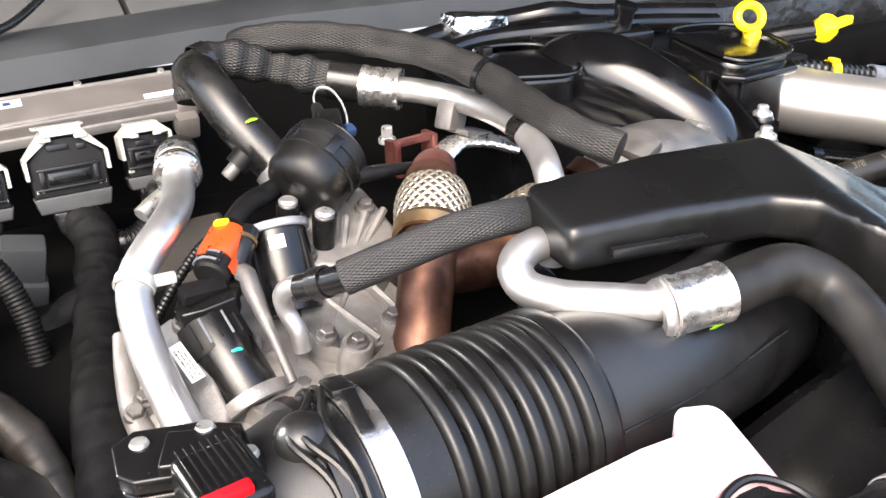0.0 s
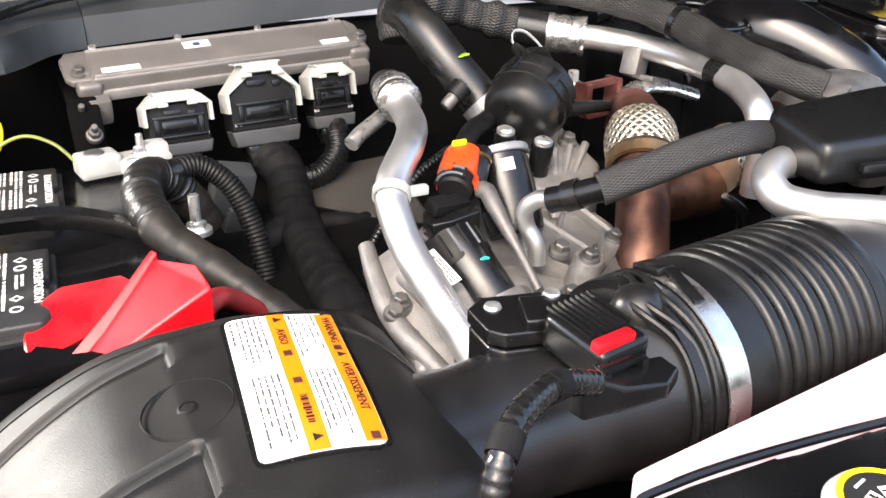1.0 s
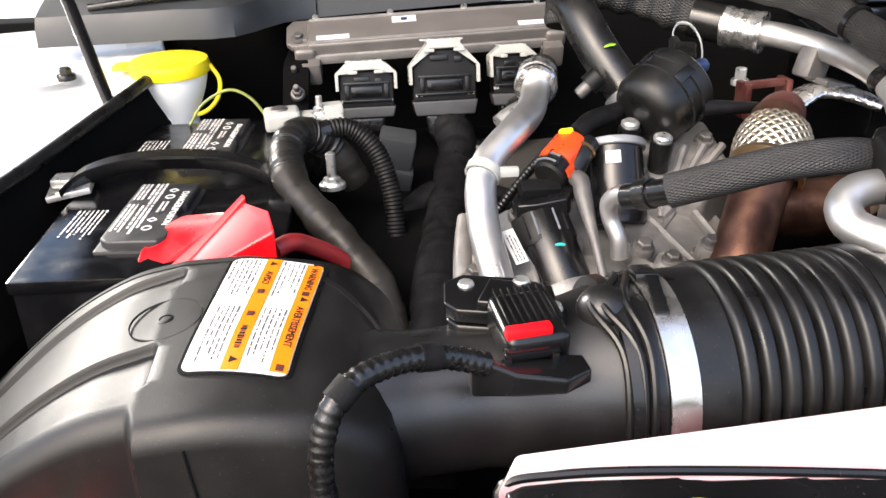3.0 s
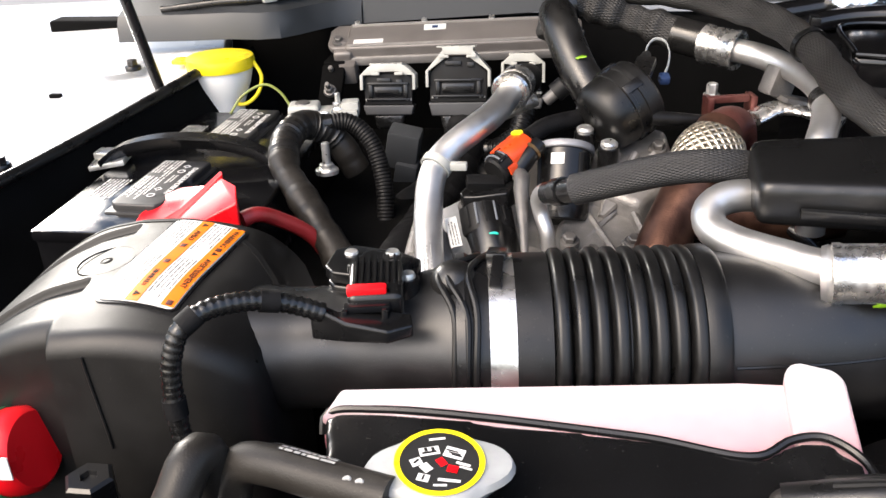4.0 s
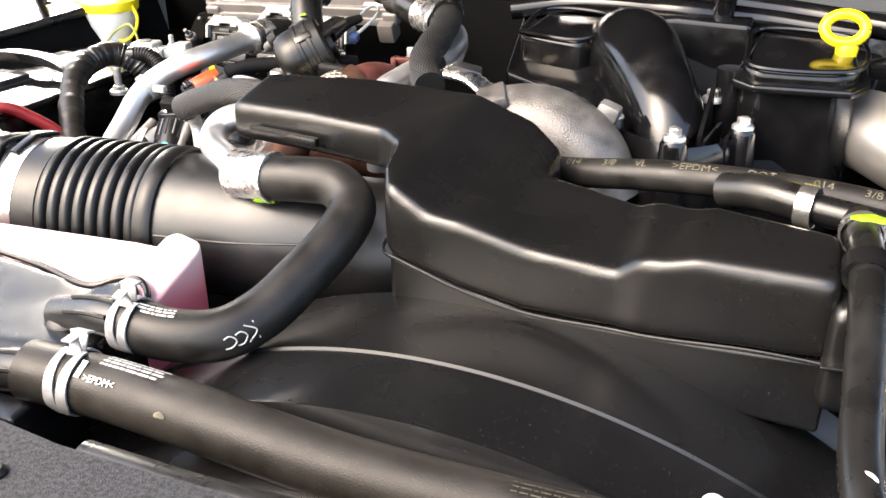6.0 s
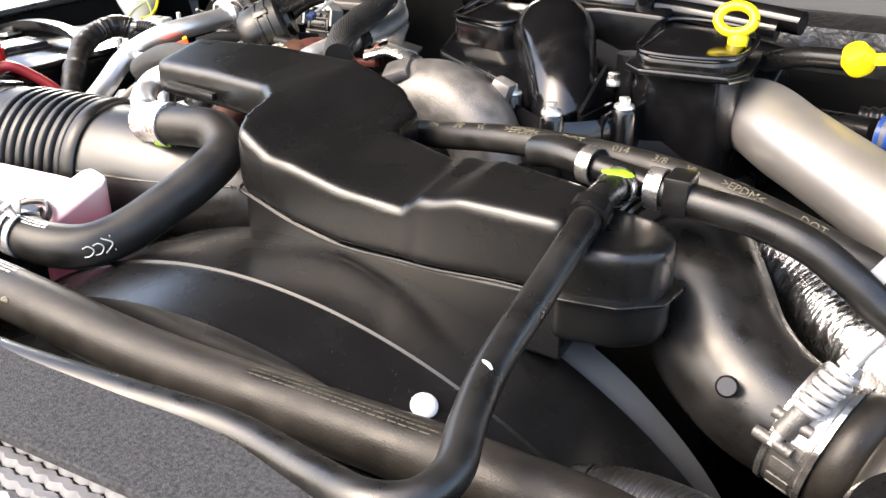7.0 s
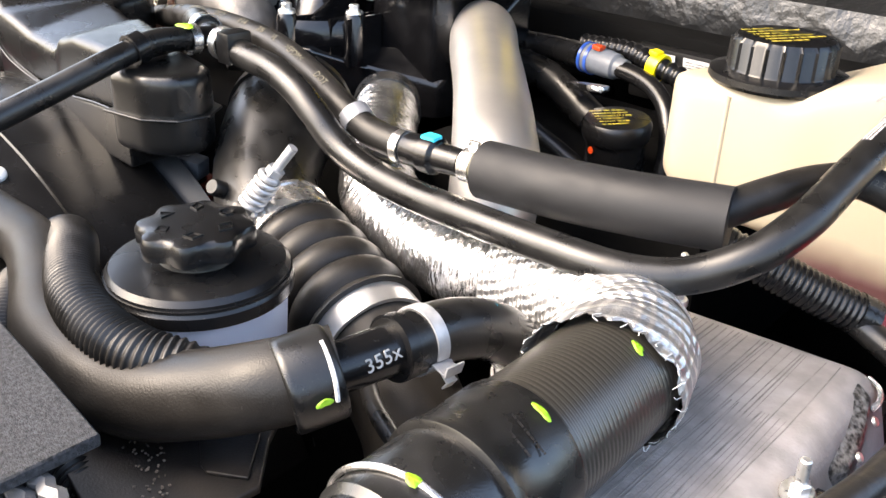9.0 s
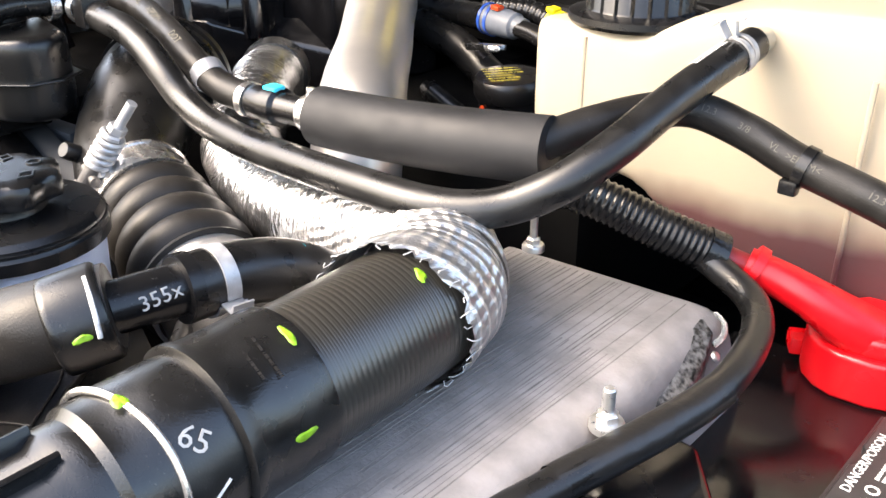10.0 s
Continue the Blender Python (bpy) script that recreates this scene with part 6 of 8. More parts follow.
part("pipe_clip", collar((-0.073, 0.798, 1.186), (-0.4, -0.75, -0.5), 0.0138, 0.008, 0.0018), WHITEP, pa, "white plastic pipe clip")
part("clip_tab", box((-0.052, 0.795, 1.187), (0.018, 0.008, 0.008), 0.002), WHITEP, pa)
stripes(Matrix.Translation((-0.069, 0.700, 1.1375)) @ pose(0, 0, 0, 32, 0, 12) @ pose(0, 0, 0, 0, 0, 90), 0.04, 0.01, 3, INKG, "stamped_print", pa, 0.4, 0.2, 6)

# oil separator can with loop
sep_can = thing("oil_separator", "round black oil separator can with a tether loop", "separator", (0.097, 0.88, 1.18))
AXS = (0.75, 0.5, 0.42)
SEP = (0.1, 0.88, 1.2195)
part("can", lathe([(0, -0.032), (0.018, -0.032), (0.027, -0.03), (0.033, -0.0255), (0.0362, -0.019), (0.0372, -0.01), (0.0373, -0.003), (0.039, -0.0022), (0.039, 0.002), (0.0374, 0.0028), (0.0374, 0.01), (0.039, 0.0108), (0.039, 0.015), (0.0374, 0.0158), (0.0368, 0.026), (0.034, 0.029), (0.02, 0.0305), (0.018, 0.036), (0, 0.036)], SEP, AXS, 48), BELLOW, sep_can)
for k in range(5):
    a = 0.5 + 1.1 * k
    tb_ = box((0.0372 * math.cos(a), 0.0372 * math.sin(a), 0.008), (0.005, 0.01, 0.02), 0.0015, (0, 0, math.degrees(a)))
    tb_.transform(basis(SEP, AXS))
    part("can_tab", tb_, SATIN, sep_can)
part("spout", tube([(0.118, 0.905, 1.24), (0.124, 0.93, 1.249), (0.13, 0.958, 1.252)], [0.0095, 0.007, 0.005], 16), BELLOW, sep_can)
part("hinge", box((0.122, 0.895, 1.252), (0.02, 0.045, 0.01), 0.003, (15, 0, -15)), RUBBERS, sep_can)
part("tether_loop", tube([(0.129, 0.956, 1.251), (0.1315, 0.968, 1.259), (0.139, 0.976, 1.2645), (0.148, 0.973, 1.264), (0.153, 0.957, 1.257), (0.1505, 0.933, 1.248), (0.146, 0.918, 1.2415)], 0.0009, 10, 0.003, True, None, 2.4), GREYP, sep_can, "pale tether loop")
part("loop_clip", box((0.1455, 0.914, 1.239), (0.011, 0.012, 0.009), 0.003, (20, 0, 10)), BLUEP, sep_can)
part("stub", tube([(0.13, 0.86, 1.215), (0.175, 0.87, 1.21), (0.2, 0.88, 1.205)], [0.0075, 0.006, 0.005], 14), PLUGM, sep_can)

# heat-sleeved hose from the can and braided line to the aluminium joint
vh = hose("vent_hose", [(0.034, 1.04, 1.268), (0.035, 1.012, 1.283), (0.041, 0.985, 1.272), (0.055, 0.958, 1.245), (0.075, 0.935, 1.215), (0.085, 0.92, 1.195)], 0.020, "smooth black rubber vent hose", RUBBERS)
part("hose_band", collar((0.0795, 0.929, 1.207), (0.5, -0.6, -0.75), 0.0202, 0.01, 0.0014), GREYM, vh)
dab((0.062, 0.938, 1.255), (-0.2, -0.3, 0.9), 0.003, LIME, vh)
def bunched(s, n):
    return 0.0016 * math.sin(s * 260) + 0.0022 * math.sin(s * 90)
bh = hose("braided_hose", [(0.03, 1.02, 1.255), (0.036, 1.035, 1.285), (0.06, 1.045, 1.29), (0.11, 1.04, 1.275), (0.16, 1.022, 1.262), (0.185, 1.008, 1.256)], 0.0172, "loose black braided sleeve over a hose", BRAIDF, "hose", 0.004, 24, bunched)
for at, ax in (((0.045, 1.04, 1.288), (0.9, 0.3, 0.2)), ((0.178, 1.0115, 1.2575), (0.85, -0.5, -0.2))):
    part("end_tape", collar(at, ax, 0.018, 0.014, 0.001), VINYL, bh)
PB = [(0.175, 1.013, 1.258), (0.211, 0.990, 1.252), (0.24, 0.97, 1.25), (0.27, 0.93, 1.246), (0.284, 0.88, 1.243), (0.282, 0.83, 1.24), (0.272, 0.785, 1.235), (0.262, 0.755, 1.225), (0.262, 0.745, 1.2), (0.262, 0.745, 1.15)]
pb = hose("coolant_pipe", PB, 0.0125, "bare aluminium pipe over the engine", ALU, "pipe", 0.005, 22)
part("rubber_cuff", tube([(0.165, 1.018, 1.26), (0.195, 1.002, 1.255)], 0.0195, 22), RUBBERS, pb)
part("crimp_sleeve", collar((0.211, 0.990, 1.2525), (0.72, -0.55, -0.05), 0.0165, 0.04, 0.0035, 32, 0.001), CRIMP, pb, "crimped aluminium sleeve")
part("pipe_bracket", merge(box((0.262, 0.935, 1.23), (0.03, 0.02, 0.03), 0.004, (0, 20, 30)), box((0.28, 0.93, 1.212), (0.04, 0.03, 0.006), 0.002, (0, 15, 20))), CASTD, pb)
part("brown_sleeve", collar((0.282, 0.83, 1.24), (0, 1, 0), 0.0127, 0.02, 0.001), VINYL, pb)
COND = [(0.09, 1.085, 1.29), (0.105, 1.07, 1.297), (0.15, 1.05, 1.30), (0.2, 1.01, 1.297), (0.25, 0.945, 1.29), (0.278, 0.885, 1.276), (0.286, 0.845, 1.266), (0.292, 0.80, 1.258), (0.305, 0.765, 1.25), (0.322, 0.74, 1.243)]
cd = hose("braided_conduit", COND, 0.0152, "black braided conduit tied over the pipes", BRAIDF, "conduit", 0.004, 24, lambda s, n: 0.0006 * math.sin(s * 150))
p, w = along(COND, 0.63)
part("cable_tie", collar(p, w, 0.0157, 0.006, 0.0018), SATIN, cd)
part("tie_head", box(tuple(p + V(0.004, 0.006, 0.022)), (0.009, 0.012, 0.008), 0.001), SATIN, cd)

# mesh-sleeved line with its aluminium elbow
ML = [(0.058, 0.703, 1.203), (0.09, 0.69, 1.217), (0.13, 0.678, 1.232), (0.165, 0.672, 1.238), (0.2, 0.68, 1.232), (0.23, 0.70, 1.215)]
ml = hose("sleeved_line", ML, 0.0132, "fuel line in a tight black mesh sleeve", BRAID, "hose", 0.004, 28)
part("ferrule", tube([(0.035, 0.735, 1.186), (0.048, 0.717, 1.195), (0.062, 0.70, 1.205)], 0.0105, 16), SATIN, ml)
part("ferrule_ring", collar((0.046, 0.72, 1.194), (0.55, -0.7, 0.4), 0.0108, 0.012, 0.0015), RUBBERS, ml)
part("elbow", tube([(0.042, 0.728, 1.189), (0.032, 0.745, 1.184), (0.026, 0.756, 1.172), (0.028, 0.757, 1.158), (0.034, 0.75, 1.142), (0.036, 0.748, 1.125)], 0.0072, 14, 0.003), ALU, ml, "bent bare aluminium elbow")

# heat tinted exhaust tube with a steel mesh band
ex = thing("exhaust_tube", "heat tinted brown exhaust tube with woven band", "exhaust pipe", (0.15, 0.77, 1.0))
EX = [(0.192, 0.838, 1.208), (0.187, 0.828, 1.204), (0.174, 0.80, 1.187), (0.15, 0.762, 1.155), (0.132, 0.735, 1.12), (0.118, 0.71, 1.07), (0.11, 0.70, 1.0)]
part("tube", tube(EX, [0.023, 0.0245, 0.0235, 0.0235, 0.024, 0.025, 0.025], 30, 0.006), COPPER, ex)
part("mesh_band", tube([(0.189, 0.826, 1.2035), (0.181, 0.812, 1.193), (0.172, 0.7965, 1.1815)], [0.0285, 0.0325, 0.0338, 0.0338, 0.0325], 38, 0.004), MESHM, ex, "woven stainless mesh band")
part("band_ring", collar((0.1685, 0.791, 1.1775), (-0.45, -0.68, -0.58), 0.0285, 0.011, 0.0045), BRASS, ex, "straw-tinted clamp ring")
part("top_elbow", tube([(0.188, 0.828, 1.202), (0.2, 0.85, 1.208), (0.214, 0.874, 1.2), (0.22, 0.89, 1.175)], [0.022, 0.021, 0.019, 0.019], 22), MAROON, ex)
part("side_branch", tube([(0.15, 0.77, 1.15), (0.2, 0.785, 1.145), (0.25, 0.80, 1.14), (0.3, 0.8, 1.15)], [0.018, 0.025, 0.028, 0.028], 22), COPPER, ex)
part("side_band", tube([(0.25, 0.79, 1.165), (0.285, 0.80, 1.17)], 0.03, 28), MESHM, ex)
brk = thing("lifting_bracket", "maroon lifting bracket with a bolt", "bracket", (0.22, 0.93, 1.19))
part("bracket_ring", merge(box((0.212, 0.925, 1.215), (0.045, 0.006, 0.008), 0.002, (0, 0, 12)), box((0.193, 0.925, 1.2), (0.007, 0.02, 0.035), 0.002, (0, 0, 12)), box((0.237, 0.935, 1.2), (0.007, 0.02, 0.035), 0.002, (0, 0, 12)), box((0.215, 0.925, 1.185), (0.045, 0.012, 0.008), 0.002, (0, 0, 12))), MAROON, brk)
part("bracket_bolt", hexbolt((0.2, 0.955, 1.21), (0, 0, 1), 0.006, 0.012), ZINC, brk)
sens = thing("exhaust_sensor", "steel exhaust sensor with black lead", "sensor", (0.242, 0.79, 1.14))
part("sensor_hex", merge(lathe([(0, 0), (0.01, 0), (0.01, 0.008), (0.007, 0.01), (0.007, 0.02), (0, 0.02)], (0.235, 0.80, 1.145), (0.5, -0.6, -0.2), 6)), ZINC, sens)
part("sensor_lead", tube([(0.247, 0.785, 1.14), (0.26, 0.77, 1.135), (0.275, 0.765, 1.12), (0.28, 0.77, 1.09)], 0.006, 12), SATIN, sens)
dip = thing("shield_cover", "crinkled bright heat shield behind the exhaust", "heat shield", (0.27, 0.93, 1.2))
part("shield", tube([(0.235, 0.907, 1.2), (0.262, 0.92, 1.207), (0.292, 0.915, 1.205), (0.32, 0.9, 1.197)], 0.0135, 20, 0.004, True, ridges(0.012, 0.0009), 0.45), CRIMP, dip)

# aluminium return pipe with crimp sleeve
PC = [(0.205, 0.66, 1.217), (0.187, 0.65, 1.223), (0.167, 0.642, 1.2225), (0.157, 0.633, 1.2165), (0.158, 0.62, 1.209), (0.172, 0.603, 1.206), (0.2, 0.583, 1.2055), (0.228, 0.5645, 1.206), (0.27, 0.5525, 1.2095)]
pc = hose("coolant_pipe", PC, 0.0125, "bare aluminium pipe curled above the duct", ALU, "pipe", 0.004, 24)
part("crimp_sleeve", collar((0.2485, 0.556, 1.2075), (0.97, -0.15, 0.1), 0.0172, 0.042, 0.003, 32, 0.0008), CRIMP, pc, "crimped aluminium sleeve")
part("sleeve_rim", lathe([(0.012, -0.004), (0.019, -0.004), (0.0205, 0), (0.019, 0.004), (0.012, 0.004)], (0.227, 0.5625, 1.203), (0.95, -0.25, 0.15), 28), ALU, pc)
dab((0.262, 0.543, 1.192), (0.1, -0.8, -0.4), 0.004, LIME, pc, stretch=2.0)
part("pipe_clip", box((0.161, 0.612, 1.203), (0.009, 0.018, 0.026), 0.002, (20, 0, 20)), SATIN, pc)

# ---- intake silencer box across the engine front ----
box_top = {"a": (0.186, 0.612, 1.247), "b": (0.188, 0.676, 1.261), "c": (0.30, 0.674, 1.267), "d": (0.404, 0.668, 1.265), "e": (0.448, 0.676, 1.246), "f": (0.480, 0.652, 1.232), "g": (0.482, 0.609, 1.226),
           "h": (0.556, 0.588, 1.222), "h2": (0.570, 0.583, 1.229), "i2": (0.596, 0.575, 1.231), "i": (0.612, 0.566, 1.238), "j": (0.692, 0.543, 1.2405), "k": (0.695, 0.487, 1.231), "l": (0.612, 0.490, 1.2295), "l2": (0.592, 0.491, 1.224),
           "m2": (0.578, 0.492, 1.222), "m": (0.562, 0.496, 1.209), "n": (0.500, 0.500, 1.211), "o": (0.446, 0.502, 1.222), "p2": (0.425, 0.504, 1.2225), "p": (0.390, 0.510, 1.239), "q": (0.378, 0.535, 1.247), "r": (0.37, 0.57, 1.25), "s": (0.345, 0.592, 1.25), "t": (0.27, 0.603, 1.249)}
SEAM = [(0.36, 1.19), (0.386, 1.183), (0.42, 1.177), (0.46, 1.168), (0.5, 1.163), (0.55, 1.165), (0.6, 1.17), (0.65, 1.176), (0.77, 1.182)]
def seam_at(x):
    """The height of the parting line between the two halves."""
    for (x0, z0), (x1, z1) in zip(SEAM, SEAM[1:]):
        if x <= x1:
            return z0 + (z1 - z0) * max(0.0, x - x0) / (x1 - x0)
    return SEAM[-1][1]
def box_low(x, y):
    return 1.214 if x < 0.375 else seam_at(x)
sil = thing("intake_silencer", "large black moulded intake silencer box", "air box", (0.45, 0.58, 1.1))
relaxed(part("silencer_top", shell(box_top, [["a", "t", "c", "b"], ["t", "s", "r", "d", "c"], ["r", "q", "p", "d"], ["p", "p2", "e", "d"], ["p2", "o", "f", "e"], ["o", "n", "g", "f"], ["n", "m", "h", "g"], ["m", "m2", "h2", "h"], ["m2", "l2", "i2", "h2"], ["l2", "l", "i", "i2"], ["l", "k", "j", "i"]], box_low, 0.008, 40, 3), PLASTIC, sil, sharp=60), 0.0027, 14)
low_pts = {k: (v[0] + 0.002, v[1] + (0.003 if v[1] < 0.55 else -0.003), seam_at(v[0]) - 0.001) for k, v in box_top.items() if k in ("e", "f", "g", "h", "i", "j", "k", "l", "m", "n", "o", "p", "q")}
part("lower_half", shell(low_pts, [["q", "p", "o", "f", "e"], ["o", "n", "g", "f"], ["n", "m", "h", "g"], ["m", "l", "i", "h"], ["l", "k", "j", "i"]], lambda x, y: 1.10 if x < 0.6 else 1.125, 0.004, 40), PLASTIC, sil)
part("parting_seam", tube([(x, y, seam_at(x) + 0.0005) for x, y in ((0.380, 0.545), (0.381, 0.528), (0.3865, 0.5125), (0.40, 0.5085), (0.425, 0.504), (0.446, 0.5015), (0.5, 0.4995), (0.562, 0.4955), (0.592, 0.491), (0.65, 0.4875), (0.70, 0.484))], 0.0013, 8, 0.006), PLASTIC, sil)
relaxed(part("end_bulb", slab([(0.69, 0.478, 1.219), (0.735, 0.487, 1.221), (0.757, 0.505, 1.219), (0.76, 0.53, 1.219), (0.745, 0.552, 1.221), (0.69, 0.556, 1.226)], 1.146, None, 0.01, 4), PLASTIC, sil, sharp=60), 0.003, 14)
part("bulb_seam", slab([(0.69, 0.473), (0.737, 0.482), (0.762, 0.503), (0.765, 0.532), (0.748, 0.557), (0.69, 0.561)], 1.181, 1.1835, 0.001), PLASTIC, sil)
part("side_clip", box((0.25, 0.598, 1.229), (0.072, 0.006, 0.007), 0.001, (0, 0, -8)), SATIN, sil)

# ---- fan shroud ----
shroud = thing("fan_shroud", "black ringed radiator fan shroud", "shroud", (0.48, 0.42, 0.8))
CX, CZ = 0.485, 0.70
part("ring_shell", lathe([(0.40, 0.30), (0.425, 0.315), (0.434, 0.338), (0.436, 0.352), (0.455, 0.356), (0.4605, 0.358), (0.4605, 0.3605), (0.4585, 0.363), (0.4615, 0.39), (0.4635, 0.417), (0.4655, 0.4182), (0.4655, 0.4194), (0.464, 0.4206), (0.463, 0.46), (0.459, 0.495), (0.456, 0.52), (0.44, 0.54), (0.40, 0.55)],
                         (CX, 0, CZ), (0, 1, 0), 90, None, radians(-160), radians(-25), (1, 0, 0)), SATIN, shroud, sharp=30)
flap_out = curve_points([(0.575, 0.54, 1.162), (0.6, 0.545, 1.158), (0.662, 0.545, 1.128), (0.722, 0.545, 1.098), (0.791, 0.545, 1.038), (0.84, 0.545, 0.97)], 0.02)
flap_in = curve_points([(0.54, 0.515, 1.152), (0.565, 0.515, 1.146), (0.626, 0.515, 1.118), (0.70, 0.515, 1.07), (0.768, 0.515, 1.0), (0.81, 0.515, 0.93)], 0.02)
count = min(len(flap_out), len(flap_in))
part("flap_strip", loft([[p, p.lerp(q, 0.5) + V(0.0, 0.0, 0.004), q, q - V(0, 0, 0.004), p - V(0, 0, 0.004)] for p, q in zip(flap_out[:count], flap_in[:count])]), COWL, shroud, "flat dark rubber flap")
part("push_clip", lathe([(0, 0.003), (0.0035, 0.003), (0.007, 0.0015), (0.009, -0.001), (0.009, -0.004)], (0.65, 0.388, 1.134), (0.35, -0.3, 0.85), 20), LABEL, shroud, "white push clip")
part("shroud_skirt", slab([(0.0, 0.32), (0.98, 0.32), (0.98, 0.36), (0.0, 0.36)], 0.76, 1.06, 0.004), SATIN, shroud)

# ---- intake manifold and turbo outlet ----
man = thing("intake_manifold", "glossy black plastic intake manifold with ribs", "manifold", (0.5, 0.95, 1.1))
part("manifold_base", shell({"a": (0.33, 0.93, 1.215), "b": (0.44, 0.88, 1.205), "c": (0.46, 0.82, 1.168), "d": (0.53, 0.78, 1.165), "e": (0.58, 0.80, 1.165), "f": (0.61, 0.86, 1.14), "g": (0.69, 0.91, 1.12), "h": (0.72, 1.05, 1.24), "i": (0.5, 1.12, 1.262), "j": (0.3, 1.08, 1.25)},
                            [["a", "b", "i", "j"], ["b", "c", "d", "e", "f"], ["b", "f", "g", "h", "i"]], lambda x, y: 1.05, 0.006, 15), GLOSS, man)
part("left_chamber", slab([(0.335, 0.955, 1.252), (0.41, 0.94, 1.252), (0.425, 0.96, 1.256), (0.42, 1.03, 1.262), (0.345, 1.04, 1.262)], 1.18, None, 0.009), GLOSS, man)
part("right_chamber", slab([(0.585, 0.91, 1.252), (0.60, 0.895, 1.25), (0.68, 0.905, 1.25), (0.695, 0.925, 1.252), (0.685, 1.0, 1.262), (0.59, 1.01, 1.264)], 1.1, None, 0.009), GLOSS, man)
part("chamber_rim", slab([(0.578, 0.9, 1.238), (0.60, 0.885, 1.236), (0.69, 0.897, 1.236), (0.705, 0.925, 1.238), (0.70, 1.0, 1.245), (0.582, 1.01, 1.245)], 1.228, None, 0.003), GLOSS, man)
part("runner", tube([(0.44, 1.04, 1.18), (0.447, 1.01, 1.222), (0.465, 0.97, 1.236), (0.495, 0.918, 1.222), (0.525, 0.87, 1.193), (0.54, 0.845, 1.15)], [0.05, 0.05, 0.048, 0.042, 0.038, 0.036], 30, 0.008), GLOSS, man)
part("back_ridge", tube([(0.28, 1.10, 1.262), (0.36, 1.11, 1.272), (0.44, 1.10, 1.28), (0.475, 1.08, 1.287), (0.52, 1.09, 1.278), (0.62, 1.10, 1.268), (0.72, 1.08, 1.262)], 0.014, 12, 0.02), GLOSS, man)
part("back_ridge", tube([(0.29, 1.06, 1.255), (0.36, 1.075, 1.265), (0.44, 1.06, 1.27), (0.5, 1.04, 1.272), (0.58, 1.06, 1.266), (0.7, 1.05, 1.257)], 0.012, 12, 0.02), GLOSS, man)
part("front_post", lathe([(0.016, 0), (0.015, 0.12), (0, 0.12)], (0.575, 0.93, 1.12), (0, 0, 1), 20), GLOSS, man)
for k in range(4):
    part("web", slab([(0.55 + 0.018 * k, 0.80 + 0.012 * k), (0.553 + 0.018 * k, 0.80 + 0.012 * k), (0.563 + 0.014 * k, 0.87 + 0.008 * k), (0.56 + 0.014 * k, 0.87 + 0.008 * k)], 1.14, 1.198, 0), GLOSS, man)
part("gusset", slab([(0.562, 0.885, 1.235), (0.566, 0.885, 1.235), (0.566, 0.82, 1.2), (0.562, 0.82, 1.2)], 1.18, None, 0), GLOSS, man)
for pts in ([(0.338, 0.955, 1.255), (0.345, 1.04, 1.2645), (0.42, 1.03, 1.2645), (0.428, 0.96, 1.258), (0.41, 0.938, 1.254), (0.338, 0.953, 1.254)], [(0.588, 0.91, 1.2545), (0.592, 1.008, 1.266), (0.685, 0.999, 1.2645), (0.696, 0.925, 1.2545), (0.68, 0.903, 1.2525), (0.601, 0.893, 1.2525), (0.588, 0.91, 1.2545)]):
    part("moulded_lip", tube(pts, 0.0028, 8, 0.006), GLOSS, man)
part("chamber_step", slab([(0.43, 1.0, 1.262), (0.5, 1.02, 1.268), (0.58, 1.02, 1.266), (0.58, 1.08, 1.274), (0.5, 1.085, 1.28), (0.42, 1.07, 1.272)], 1.2, None, 0.006), GLOSS, man)
part("hose_port", lathe([(0.012, 0), (0.012, 0.03), (0.0145, 0.031), (0.0145, 0.036), (0.01, 0.037), (0, 0.037)], (0.545, 1.045, 1.262), (0.1, -0.2, 1), 18), GLOSS, man)
for at in ((0.476, 0.843, 1.14), (0.545, 0.794, 1.14), (0.599, 0.854, 1.14)):
    part("bolt_post", lathe([(0.016, 0), (0.013, 0.058), (0.011, 0.062), (0, 0.062)], at, (0, 0, 1), 20), GLOSS, man)
part("flange_wall", tube([(0.476, 0.843, 1.17), (0.51, 0.815, 1.17), (0.545, 0.794, 1.17), (0.575, 0.815, 1.17), (0.599, 0.854, 1.17)], 0.006, 8, 0.01, True, None, 4.0), GLOSS, man)
for at in ((0.476, 0.843, 1.203), (0.545, 0.794, 1.205), (0.599, 0.854, 1.204), (0.56, 0.92, 1.21)):
    bolt(at, "bright zinc flange bolt on the manifold", (0, 0, 1), 0.0062, 0.008, 1.7, 0, "manifold bolts")
turbo = thing("turbo_outlet", "rounded cast aluminium turbo outlet elbow", "casting", (0.43, 0.79, 1.15))
part("elbow", tube([(0.345, 0.80, 1.16), (0.375, 0.80, 1.19), (0.42, 0.80, 1.195), (0.46, 0.795, 1.175), (0.485, 0.79, 1.13)], [0.036, 0.041, 0.042, 0.041, 0.038], 30, 0.006), CASTD, turbo)
part("flange", box((0.37, 0.78, 1.226), (0.03, 0.04, 0.012), 0.004, (10, -20, 20)), CASTD, turbo)
part("rust_ring", collar((0.352, 0.80, 1.175), (0.8, 0, 0.6), 0.04, 0.016, 0.003), COPPER, turbo)
part("lug", box((0.475, 0.82, 1.21), (0.022, 0.02, 0.025), 0.005, (0, 20, 0)), CAST, turbo)
tagged(part("foil_pack", box((0.378, 1.105, 1.278), (0.08, 0.04, 0.03), 0.012, (0, 5, 5)), CRINKLE), "crumpled silver foil on the manifold edge", "foil")

